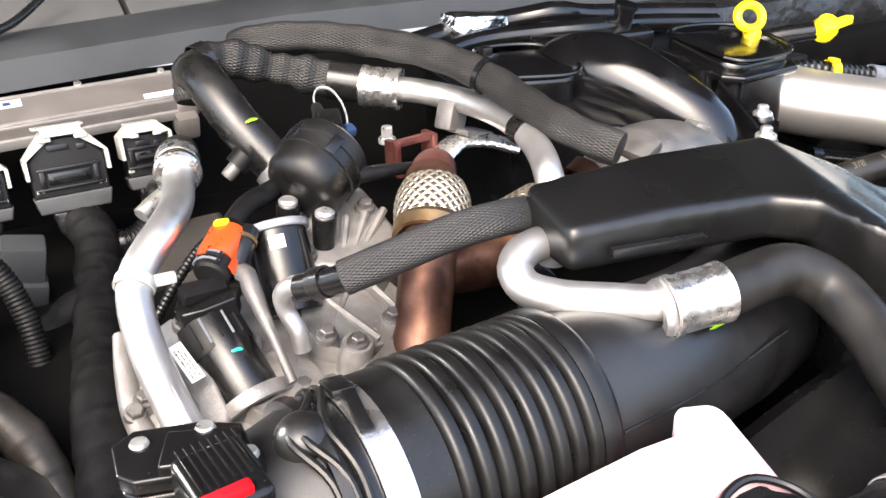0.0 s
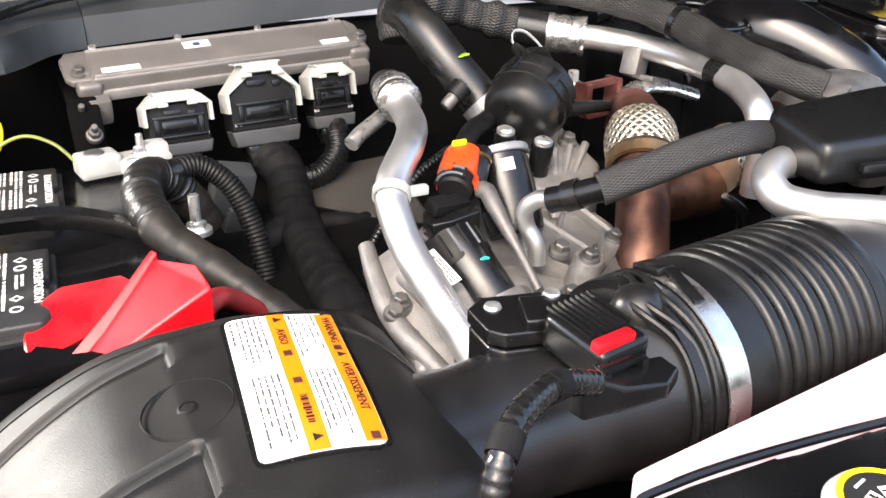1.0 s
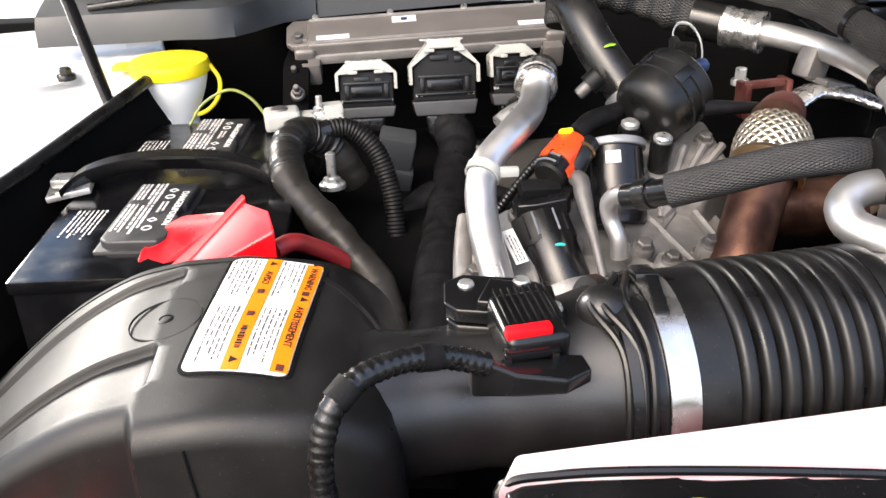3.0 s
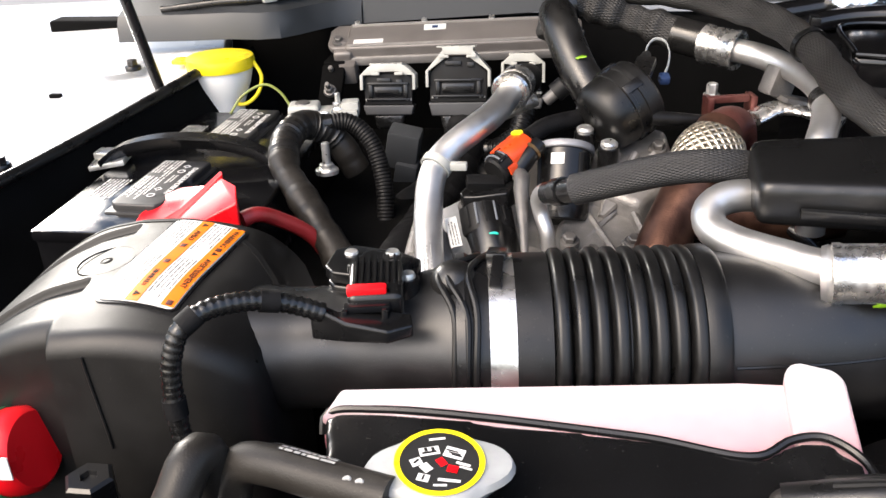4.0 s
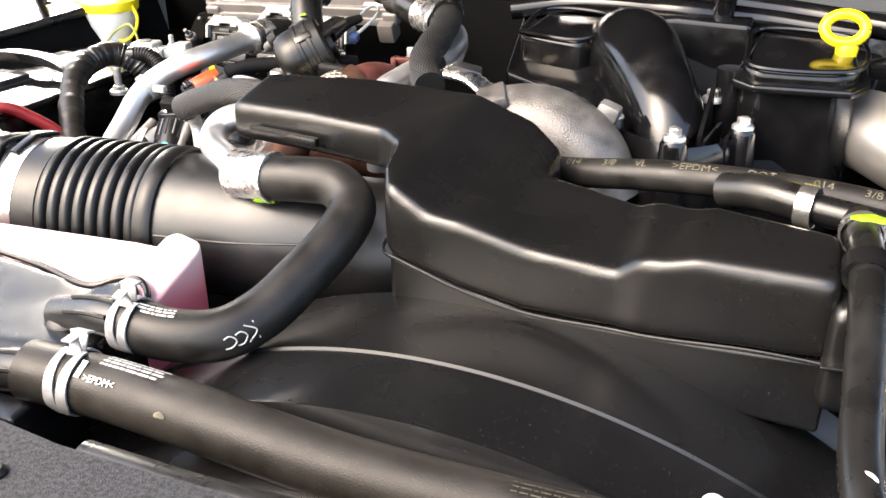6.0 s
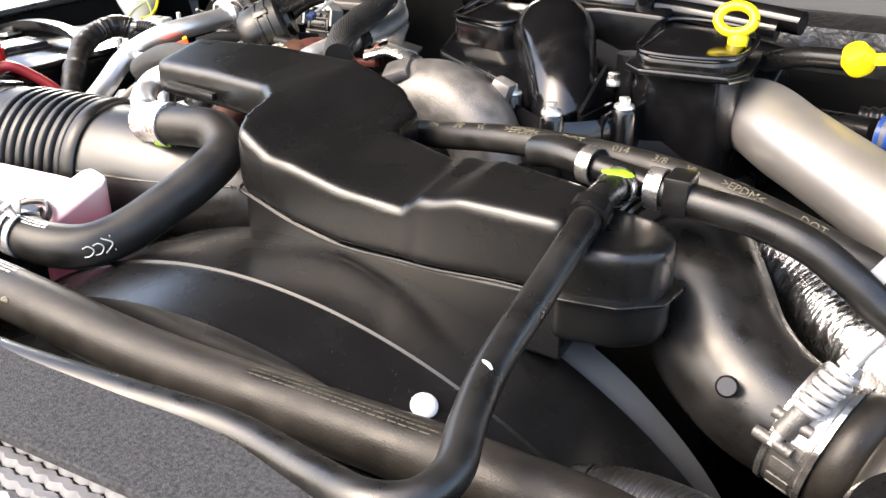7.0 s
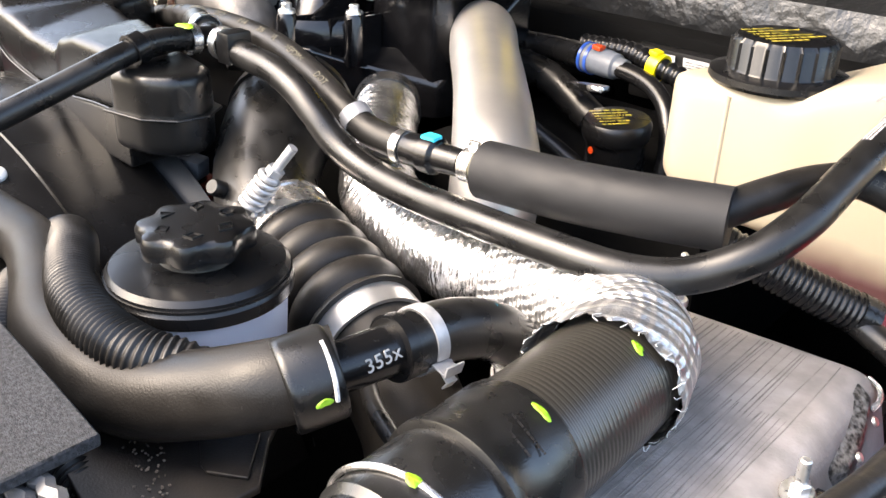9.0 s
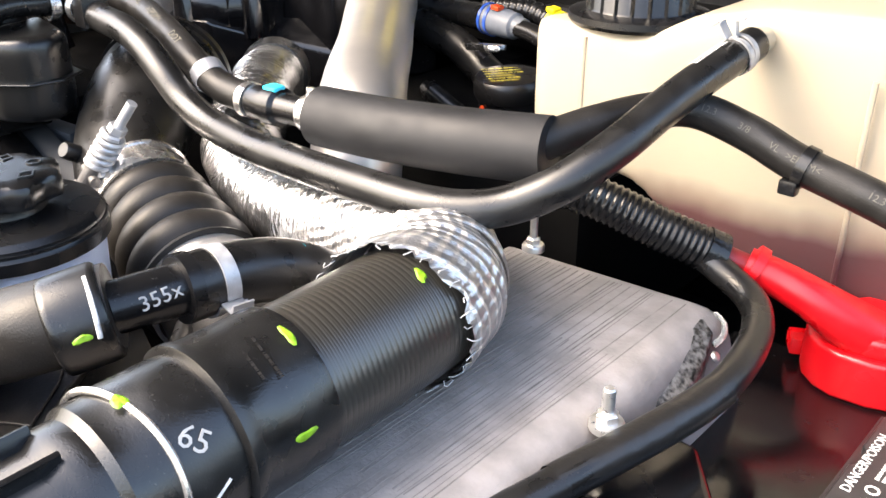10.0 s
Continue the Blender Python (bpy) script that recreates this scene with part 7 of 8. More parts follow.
# ---- dipstick handles, insulation, wiring on the driver side ----
dipA = thing("dipstick", "yellow ring handle of a dipstick", "dipstick", (0.673, 0.965, 1.22))
part("ring", tube([(0.673 + 0.019 * math.cos(a), 0.965 + 0.006 * math.sin(a), 1.281 + 0.013 * math.sin(a)) for a in (2 * math.pi * k / 16 for k in range(17))], 0.0055, 10, 0.004, False), YELLOW, dipA)
part("stem", lathe([(0.009, 0), (0.011, 0.02), (0.008, 0.026), (0, 0.026)], (0.678, 0.963, 1.243), (0, 0, 1), 16), YELLOW, dipA)
part("guide_tube", tube([(0.678, 0.963, 1.245), (0.685, 0.98, 1.2), (0.70, 1.02, 1.1)], 0.006, 10, 0.01), SATIN, dipA)
dipB = thing("transmission_dipstick", "yellow knob handle on a black tube", "dipstick", (0.8, 0.965, 1.2))
part("knob", lathe([(0.0, -0.016), (0.014, -0.012), (0.0165, 0), (0.012, 0.012), (0, 0.014)], (0.797, 0.961, 1.256), (-0.3, -0.6, 0.8), 24), YELLOW, dipB)
part("handle", box((0.826, 0.966, 1.258), (0.045, 0.012, 0.011), 0.003, (0, -6, 8)), YELLOW, dipB)
part("tube", tube([(0.79, 0.968, 1.252), (0.74, 0.99, 1.245), (0.70, 1.01, 1.23)], 0.011, 14), SATIN, dipB)
blanket = tagged(part("insulation_blanket", loft([[(x, 1.215 + dy, 1.235 + dz) for dy, dz in ((0, -0.075), (-0.012, -0.03), (-0.004, 0.0), (0.03, 0.012), (0.06, 0.01), (0.06, -0.075))] for x in (0.62, 0.7, 0.78, 0.86, 0.94, 1.02, 1.1, 1.2, 1.35)]), SILV), "silvery insulation blanket on the bulkhead", "insulation")
# filler block, its near-black standing for the shaded gap
sheet("bulkhead_ledge", box((1.0, 1.21, 1.15), (0.9, 0.1, 0.06), 0.01), DARK, "near-black filler for the shaded gap under the insulation", "wall")
har = thing("fuel_lines", "dark fuel lines with a blue and a yellow clip", "hose", (0.85, 1.06, 1.1))
part("line", tube([(0.70, 1.06, 1.155), (0.77, 1.05, 1.16), (0.82, 1.03, 1.164)], 0.016, 16, 0.006), SATIN, har)
part("line", tube([(0.872, 1.019, 1.163), (0.905, 1.012, 1.161), (0.938, 1.0, 1.153), (0.962, 0.985, 1.138), (0.978, 0.968, 1.11), (0.982, 0.955, 1.07)], 0.0105, 16, 0.006), SATIN, har)
part("blue_clip", lathe([(0, -0.03), (0.0165, -0.03), (0.0178, -0.027), (0.0178, -0.014), (0.0165, -0.012), (0.0165, 0.006), (0.0155, 0.008), (0.0155, 0.018), (0.0125, 0.021), (0.0115, 0.032), (0, 0.032)], (0.853, 1.0225, 1.1645), (1, -0.12, -0.05), 28), GREYC, har, "blue-grey quick connector")
for h in (-0.0265, -0.0165):
    part("blue_band", collar(V(0.853, 1.0225, 1.1645) + V(1, -0.12, -0.05) * h, (1, -0.12, -0.05), 0.0176, 0.004, 0.0012), surf("bright blue plastic", (0.02, 0.07, 0.33), 0.35), har, "bright blue lock band")
part("orange_clip", box((0.846, 1.017, 1.1825), (0.013, 0.011, 0.006), 0.002, (0, 5, -8)), ORANGE, har)
BL = [(0.80, 1.055, 1.172), (0.873, 1.05, 1.176), (0.915, 1.04, 1.169), (0.961, 1.037, 1.16), (1.005, 1.03, 1.152), (1.05, 1.02, 1.135)]
part("line", tube(BL, 0.011, 18, 0.0012, True, ridges(0.011, 0.002)), SATIN, har)
part("yellow_clip", merge(collar((0.914, 1.0405, 1.1695), (1, -0.15, -0.15), 0.0128, 0.014, 0.003), box((0.912, 1.036, 1.186), (0.012, 0.014, 0.006), 0.002, (0, 8, -8))), YELLOW, har, "yellow quick connector")
part("grey_sleeve", tube([(0.985, 1.033, 1.1555), (1.02, 1.026, 1.147), (1.05, 1.018, 1.135)], 0.0165, 18), GREYC, har)
relay = thing("relay_box", "black box with two printed white stickers", "box", (0.9, 1.15, 1.1))
part("box_body", box((0.9, 1.165, 1.13), (0.16, 0.05, 0.07), 0.006), PLUGM, relay)
for x, w in ((0.862, 0.044), (0.92, 0.05)):
    part("sticker", box((x, 1.1385, 1.15), (w, 0.001, 0.02), 0, (8, 0, -2)), LABEL, relay, "white sticker")
    stripes(Matrix.Translation((x, 1.1375, 1.15)) @ pose(0, 0, 0, 98, 0, -2), w * 0.85, 0.014, 4, INKS, "small_print", relay, 0.35, 0.4, 44)
deep = thing("wiring_connector", "brick red wiring connector with a grey cap", "connector", (0.665, 0.58, 1.06))
part("connector_body", merge(box((0.664, 0.579, 1.072), (0.034, 0.022, 0.026), 0.003, (10, 5, 20)), box((0.678, 0.572, 1.062), (0.018, 0.02, 0.02), 0.003, (10, 5, 20))), surf("brick red plastic", (0.2, 0.025, 0.014), 0.45), deep)
part("cap", box((0.678, 0.56, 1.106), (0.036, 0.02, 0.02), 0.003, (5, 8, 20)), GREYC, deep)
part("lead", tube([(0.678, 0.562, 1.1), (0.672, 0.575, 1.085), (0.655, 0.59, 1.06), (0.64, 0.6, 1.02)], 0.007, 10), SATIN, deep)
hose("black_hose", [(0.69, 1.06, 1.16), (0.72, 1.03, 1.14), (0.78, 1.02, 1.13), (0.86, 1.0, 1.1)], 0.02, "black hose behind the pipe", RUBBERS)
oil = thing("oil_filler", "black oil filler with yellow stamped print", "cap", (0.94, 0.935, 1.1))
part("cap", lathe([(0, 0), (0.036, 0.0), (0.038, 0.006), (0.038, 0.018), (0.035, 0.022), (0, 0.023)], (0.935, 0.93, 1.115), (0, -0.08, 1), 32), SATIN, oil)
part("neck", lathe([(0.033, -0.08), (0.033, 0.0), (0, 0.0)], (0.935, 0.93, 1.115), (0, -0.08, 1), 28), SATIN, oil)
stripes(Matrix.Translation((0.935, 0.928, 1.1385)) @ pose(0, 0, 0, 4, 0, 55), 0.05, 0.045, 6, AMBERP, "stamped_print", oil, 0.4, 0.4, 9)
part("red_dot", lathe([(0, 0.001), (0.004, 0.001), (0.004, 0)], (0.925, 0.898, 1.105), (-0.3, -1, 0), 12), ORANGE, oil)
tagged(part("foil_strip", box((0.86, 0.98, 1.145), (0.06, 0.014, 0.008), 0.003, (0, -8, -10)), CRINKLE), "small strip of silver foil", "foil")
conduit("corrugated_conduit", [(0.80, 0.95, 1.09), (0.86, 0.93, 1.08), (0.93, 0.9, 1.07)], 0.01, "black corrugated conduit in the shade")
# added filler boxes; their colour stands for shade beside the engine
sheet("side_boxes", merge(box((0.85, 1.0, 0.98), (0.5, 0.34, 0.2), 0.02), box((1.0, 1.1, 1.07), (0.2, 0.1, 0.08), 0.01)), DARK, "near-black filler boxes standing for shade in the bay", "engine")

# ---- stainless charge pipe ----
sp = hose("charge_pipe", [(0.66, 0.985, 1.10), (0.665, 0.995, 1.155), (0.70, 0.975, 1.178), (0.76, 0.91, 1.175), (0.84, 0.825, 1.168), (0.92, 0.735, 1.16), (0.96, 0.69, 1.14), (0.97, 0.67, 1.08)], [0.04, 0.041, 0.041, 0.0395, 0.039, 0.039, 0.04, 0.04], "brushed stainless charge air pipe", SPUN, "pipe", 0.008, 40)
part("gasket", lathe([(0.04, -0.01), (0.052, -0.01), (0.054, 0), (0.05, 0.012), (0.04, 0.014)], (0.66, 0.985, 1.10), (0.1, 0.1, 1), 32, ring=True), RUBBERS, sp)

# ---- vent hoses over the driver side ----
TH = [(0.42, 0.70, 1.19), (0.483, 0.675, 1.203), (0.56, 0.655, 1.218), (0.635, 0.645, 1.224), (0.72, 0.637, 1.222), (0.80, 0.618, 1.212), (0.86, 0.603, 1.198), (0.893, 0.601, 1.187), (0.935, 0.602, 1.183)]
th = hose("vent_line", TH, 0.0125, "black hose with stamped yellow print", RUBBER)
stamped(TH, 0.0125, [(0.14, "014"), (0.2, "3/8"), (0.255, "VL"), (0.33, ">EPDM<"), (0.42, "DOT"), (0.5, "014"), (0.56, "3/8"), (0.61, "VL"), (0.69, ">EPDM<"), (0.79, "DOT")], 1.05, 0.0095, PRINT, th)
part("white_clip", collar((0.875, 0.603, 1.193), (0.8, -0.1, -0.5), 0.0127, 0.012, 0.0016), GREYM, th, "pale plastic clip")
qc = thing("quick_connector", "black quick connector with a cyan lock", "connector", (0.965, 0.604, 1.18))
part("connector_body", lathe([(0, 0), (0.012, 0), (0.0135, 0.004), (0.0135, 0.02), (0.0155, 0.022), (0.0155, 0.034), (0.012, 0.037), (0.011, 0.06), (0, 0.06)], (0.934, 0.602, 1.183), (1, 0.05, 0.03), 24), SATIN, qc)
part("cyan_lock", box((0.962, 0.603, 1.1975), (0.014, 0.012, 0.006), 0.002, (0, 0, 3)), CYAN, qc, "cyan lock tab")
part("steel_ring", collar((0.932, 0.602, 1.183), (1, 0, 0), 0.0128, 0.008, 0.0015), BAND, qc)
part("steel_ring", collar((1.003, 0.605, 1.186), (1, 0.05, 0), 0.0125, 0.01, 0.0015), BAND, qc)
part("ring_ear", box((1.004, 0.606, 1.202), (0.01, 0.004, 0.008), 0.001), BAND, qc)
FM = [(1.02, 0.600, 1.189), (1.08, 0.606, 1.191), (1.14, 0.617, 1.194), (1.20, 0.634, 1.197)]
fm = hose("foam_sleeve", FM, 0.0222, "grey foam sleeve round a hose", FOAM, "sleeve", 0.008, 30)
part("inner_end", tube([(1.005, 0.605, 1.187), (1.025, 0.6, 1.189)], 0.012, 16), PRINT, fm)
HO = [(1.19, 0.63, 1.199), (1.207, 0.663, 1.207), (1.225, 0.71, 1.21), (1.245, 0.735, 1.2095), (1.282, 0.745, 1.198), (1.313, 0.746, 1.1865), (1.348, 0.747, 1.178), (1.39, 0.748, 1.167), (1.47, 0.75, 1.14)]
ho = hose("vent_line", HO, 0.0125, "black hose with a cable tie against the tank", RUBBER)
stamped(HO, 0.0125, [(0.36, "12.3"), (0.44, "3/8"), (0.5, "VL"), (0.56, ">EPDM<"), (0.7, "12.3"), (0.76, "3/8"), (0.82, "VL")], 0.5, 0.0065, PRINTD, ho)
p, w = along(HO, 0.56)
part("cable_tie", collar(p, w, 0.0126, 0.007, 0.0015), SATIN, ho)
part("tie_head", box(tuple(p + V(-0.004, -0.012, -0.011)), (0.012, 0.009, 0.01), 0.002), SATIN, ho)
TK = [(0.722, 0.58, 1.231), (0.757, 0.578, 1.227), (0.80, 0.576, 1.223), (0.835, 0.572, 1.214), (0.863, 0.57, 1.198), (0.885, 0.57, 1.182), (0.913, 0.57, 1.171), (0.968, 0.566, 1.166), (1.038, 0.563, 1.167), (1.109, 0.562, 1.169), (1.157, 0.566, 1.1695), (1.185, 0.576, 1.171),
      (1.205, 0.588, 1.176), (1.23, 0.606, 1.191), (1.2445, 0.638, 1.2085), (1.2475, 0.69, 1.223), (1.249, 0.74, 1.2335), (1.25, 0.80, 1.2425)]
tk = hose("overflow_hose", TK, 0.0124, "smooth black hose up to the coolant tank", RUBBERS)
spring_clamp(tk, (1.2497, 0.777, 1.239), (0.02, 1, 0.14), 0.0127, 0.012, (-0.3, 0, 1))
wrapped(TK, 0.9, 0.95, 0.0126, 1.9, 3, CHALK, tk, arc=0.6, seed=12)
tee = thing("hose_tee", "black plastic hose tee with steel clamps", "fitting", (0.7, 0.58, 1.22))
part("tee_body", merge(tube([(0.66, 0.60, 1.232), (0.73, 0.579, 1.231)], 0.0105, 16), tube([(0.70, 0.585, 1.232), (0.702, 0.55, 1.235)], 0.0105, 16)), SATIN, tee)
for at, ax in (((0.668, 0.598, 1.232), (1, -0.25, 0)), ((0.725, 0.58, 1.231), (1, -0.05, 0))):
    part("steel_clamp", collar(at, ax, 0.0138, 0.011, 0.0014), BAND, tee)
part("steel_clamp", collar((0.702, 0.56, 1.234), (0, 1, 0), 0.0125, 0.009, 0.0014), BAND, tee)
part("black_clip", box((0.742, 0.578, 1.232), (0.018, 0.026, 0.028), 0.002), SATIN, tee)
dab((0.705, 0.553, 1.2475), (0, -0.2, 1), 0.006, LIME, tee)
hose("tee_branch", [(0.61, 0.625, 1.225), (0.635, 0.612, 1.232), (0.672, 0.597, 1.232)], 0.013, "short black hose into the tee", RUBBERS)
OH = [(0.702, 0.562, 1.235), (0.704, 0.52, 1.238), (0.707, 0.485, 1.231), (0.709, 0.42, 1.213), (0.711, 0.36, 1.197), (0.719, 0.32, 1.188), (0.728, 0.288, 1.182), (0.722, 0.266, 1.18), (0.702, 0.256, 1.178), (0.665, 0.263, 1.172), (0.6, 0.274, 1.167), (0.52, 0.269, 1.164), (0.42, 0.262, 1.161), (0.33, 0.264, 1.158)]
oh = hose("bleed_hose", OH, 0.0105, "slim black bleed hose across the shroud", RUBBERS)
p, w = along(OH, 0.085)
part("cable_tie", collar(p, w, 0.011, 0.012, 0.003), SATIN, oh)
dab((0.714, 0.35, 1.206), (0.5, 0, 0.8), 0.002, CHALK, oh)

# ---- turbo inlet elbow, boot and spring clamp ----
el = thing("charge_elbow", "black rubber charge air elbow with a ribbed boot", "duct", (0.82, 0.55, 1.0))
EL = [(0.72, 0.66, 1.15), (0.735, 0.64, 1.152), (0.76, 0.605, 1.142), (0.79, 0.57, 1.122), (0.825, 0.546, 1.108), (0.86, 0.537, 1.1)]
part("elbow", tube(EL, [0.054, 0.054, 0.051, 0.048, 0.045, 0.042], 36, 0.006), RUBBERS, el)
part("elbow_lip", collar((0.735, 0.64, 1.152), (0.5, -0.7, -0.2), 0.054, 0.016, 0.004), RUBBERS, el)
for at, r in (((0.728, 0.652, 1.1525), 0.057), ((0.722, 0.661, 1.153), 0.0585)):
    part("elbow_lip", collar(at, (0.55, -0.82, -0.1), r - 0.003, 0.006, 0.0045, 40), RUBBERS, el)
part("nub", lathe([(0, 0.008), (0.006, 0.008), (0.0075, 0.006), (0.0075, -0.006)], (0.808, 0.506, 1.135), (0.1, -0.8, 0.5), 18), RUBBERS, el)
AXB = (V(0.985, 0.512, 1.085) - V(0.868, 0.541, 1.11)).normalized()
part("band_clamp", collar((0.862, 0.537, 1.1), AXB, 0.043, 0.032, 0.0015, 44, 0.0012), BAND, el, "broad stainless clamp")
for k in range(7):
    part("clamp_slot", strip((0.862, 0.537, 1.1), AXB, 0.0443, 0.0006, 0.35 * k, 0.35 * k + 0.2, lambda u: (-0.008, 0.008), (0, -1, 0.3), 6), CASTD, el)
part("boot", tube([(0.875, 0.5345, 1.0975), (0.925, 0.521, 1.088), (0.99, 0.505, 1.075)], [0.037, 0.039, 0.041, 0.042], 44, 0.0015, True, lambda s, n: 0.009 * abs(math.sin(math.pi * s / 0.0275)) ** 0.6), DUST, el, "dusty ribbed rubber boot")
part("end_band", collar((0.998, 0.503, 1.073), AXB, 0.043, 0.022, 0.003, 40), ALU, el)
part("outlet_pipe", tube([(0.985, 0.506, 1.077), (1.02, 0.498, 1.066), (1.06, 0.49, 1.03), (1.07, 0.487, 0.98)], [0.0415, 0.0415, 0.041, 0.04], 32), DUST, el)
tb = thing("spring_bolt_clamp", "zinc spring loaded clamp bolt", "clamp", (0.87, 0.52, 1.15))
sb0, sb1 = V(0.842, 0.492, 1.112), V(0.888, 0.5245, 1.189)
sa = (sb1 - sb0).normalized()
part("stud", tube([sb0, sb1], 0.0042, 12), DULLZ, tb)
coil = []
m = basis(sb0, sa)
for k in range(61):
    a = 2 * math.pi * k / 10
    coil.append(m @ V(0.0085 * math.cos(a), 0.0085 * math.sin(a), 0.028 + 0.036 * k / 60))
part("spring", tube(coil, 0.0026, 8, 0.002), DULLZ, tb)
part("nut", lathe([(0, 0.066), (0.0075, 0.066), (0.0075, 0.072), (0, 0.072)], sb0, sa, 6), DULLZ, tb)
part("trunnion", merge(lathe([(0, 0.01), (0.0075, 0.01), (0.0075, 0.03), (0.005, 0.032), (0, 0.032)], sb0, sa, 14), lathe([(0, -0.013), (0.0042, -0.013), (0.0042, 0.013), (0, 0.013)], sb0 + sa * 0.02, AXB, 12), lathe([(0, -0.013), (0.0042, -0.013), (0.0042, 0.013), (0, 0.013)], sb0 + sa * 0.002, AXB, 12)), CASTD, tb)

# ---- power steering reservoir ----
ps = thing("steering_reservoir", "pale reservoir with black lid and scalloped cap", "reservoir", (0.95, 0.394, 1.0))
PX = (0.95, 0.394, 0)
part("bottle", lathe([(0, 1.085), (0.05, 1.085), (0.0545, 1.093), (0.0575, 1.15), (0, 1.15)], PX, (0, 0, 1), 44), BODYB, ps, "milky blue-white bottle")
lid_ps = part("lid", lathe([(0.055, 1.141), (0.0612, 1.142), (0.0618, 1.1505), (0.0595, 1.1535), (0.0595, 1.157), (0.0565, 1.1605), (0.05, 1.1615), (0.03, 1.163), (0, 1.1635)], PX, (0, 0, 1), 56), SATIN, ps)
part("lid_groove", lathe([(0.0585, 1.1528), (0.0606, 1.1528), (0.0606, 1.1546), (0.0585, 1.1546)], PX, (0, 0, 1), 56, ring=True), SATIN, lid_ps)
pcap = part("cap", lathe([(0, 1.158), (0.0262, 1.158), (0.0266, 1.1595), (0.0255, 1.161), (0.025, 1.17), (0.032, 1.1705), (0.0355, 1.172), (0.0362, 1.174), (0.0362, 1.183), (0.0345, 1.1862), (0.031, 1.1875), (0.02, 1.188), (0, 1.188)], PX, (0, 0, 1), 96,
                         lambda a, r, h: 0.0026 * math.cos(8 * a) * min(1.0, max(0.0, (r - 0.028) / 0.006)) if r > 0.028 else 0), SATIN, ps, "black scalloped screw cap")
for k, (w, h, n) in enumerate(((0.0075, 0.0055, 4), (0.005, 0.005, 12), (0.0045, 0.0065, 4), (0.0065, 0.0055, 3), (0.0055, 0.005, 4), (0.0065, 0.005, 4))):
    a = 2 * math.pi * k / 6 + 0.4
    sy = lathe([(1.0, 0), (1.0, 0.001), (0.8, 0.001), (0.8, 0)], (0, 0, 0), (0, 0, 1), n, None, math.pi / 4, None, None, True)
    sy.transform(pose(PX[0] + 0.0225 * math.cos(a), PX[1] + 0.0225 * math.sin(a), 1.1878, 0, 0, math.degrees(a) + 90) @ Matrix.Diagonal((w, h, 1, 1)) @ pose(0, 0, 0, 0, 0, 45 if n == 4 else 90))
    part("cap_symbol", sy, PLASTIC, pcap)

# ---- coolant quick joint at the hose end ----
jt = thing("hose_joint", "black hose joint with chalk marks and a spring clamp", "fitting", (1.115, 0.44, 1.15))
part("joint_body", tube([(1.097, 0.378, 1.151), (1.1, 0.40, 1.15), (1.103, 0.43, 1.148)], [0.015, 0.0152, 0.0155], 22), SATIN, jt)
part("joint_lip", collar((1.1025, 0.424, 1.1485), (0.1, 1, -0.07), 0.015, 0.008, 0.0055), SATIN, jt)
part("joint_hose", tube([(1.103, 0.42, 1.148), (1.1045, 0.45, 1.146), (1.108, 0.48, 1.14), (1.114, 0.51, 1.125), (1.118, 0.53, 1.1), (1.12, 0.535, 1.07)], 0.0198, 24), RUBBERS, jt)
part("end_ring", collar((1.119, 0.533, 1.085), (0.1, 0.3, -0.9), 0.02, 0.014, 0.002), BAND, jt)
part("blue_dot", lathe([(0, 0.0006), (0.0025, 0.0006), (0.0025, 0)], (1.1165, 0.498, 1.1515), (0.4, -0.1, 0.9), 10), CYAN, jt)
spring_clamp(jt, (1.1042, 0.444, 1.1465), (0.08, 1, -0.06), 0.02, 0.018, (0.8, -0.1, -0.35))
nrm = V(0.92, -0.15, 0.36).normalized()
lettering("mark", "355x", basis(V(1.1005, 0.405, 1.15) + nrm * 0.0157, nrm, (0.15, 1, 0.1)), 0.0118, INKG, jt, 0.0003, 1.05)
hose("vent_hose", [(1.05, 0.45, 1.09), (1.09, 0.42, 1.10), (1.13, 0.40, 1.105)], 0.006, "thin black hose under the joint", RUBBERS)

# ---- charge air hose with foil sleeve ----
CH = [(1.185, 0.552, 1.133), (1.196, 0.525, 1.1345), (1.2, 0.48, 1.1342), (1.202, 0.4, 1.133), (1.204, 0.33, 1.1325), (1.206, 0.25, 1.131), (1.208, 0.12, 1.128)]
AXH = (V(CH[4]) - V(CH[2])).normalized()
def hose_at(y):
    return V(1.2, 0.48, 1.1342) + AXH * ((0.48 - y) / -AXH.y)
ch = hose("charge_hose", CH[:4] + [tuple(hose_at(0.36))], 0.0403, "thick black charge air hose with paint dabs", RIPPLE, "hose", 0.006, 48)
part("hose_collar", lathe([(0.04, -0.026), (0.0425, -0.026), (0.0432, -0.023), (0.0432, 0.0), (0.0436, 0.018), (0.0452, 0.021), (0.0452, 0.0255), (0.042, 0.027), (0.04, 0.027)], hose_at(0.388), AXH, 52, ring=True), CUFFM, ch)
part("seam_line", collar(hose_at(0.4135), AXH, 0.0403, 0.0015, 0.0016, 52), DUST, ch)
fit_in = part("fitting", lathe([(0.039, 0.0), (0.0412, 0.001), (0.0418, 0.006), (0.0418, 0.034), (0.0405, 0.037), (0.0405, 0.05), (0.037, 0.054), (0.037, 0.066), (0.033, 0.072), (0.0325, 0.2), (0, 0.2)], hose_at(0.362), AXH, 52), CUFFM, ch, "black moulded fitting")
for a in (0.6, 1.25, 1.9, 2.6):
    rb = box((0.035 * math.cos(a), 0.035 * math.sin(a), 0.11), (0.012, 0.003, 0.09), 0.001, (0, 0, math.degrees(a)))
    rb.transform(basis(hose_at(0.362), AXH, (1, 0, 0)))
    part("fitting_rib", rb, SATIN, fit_in)
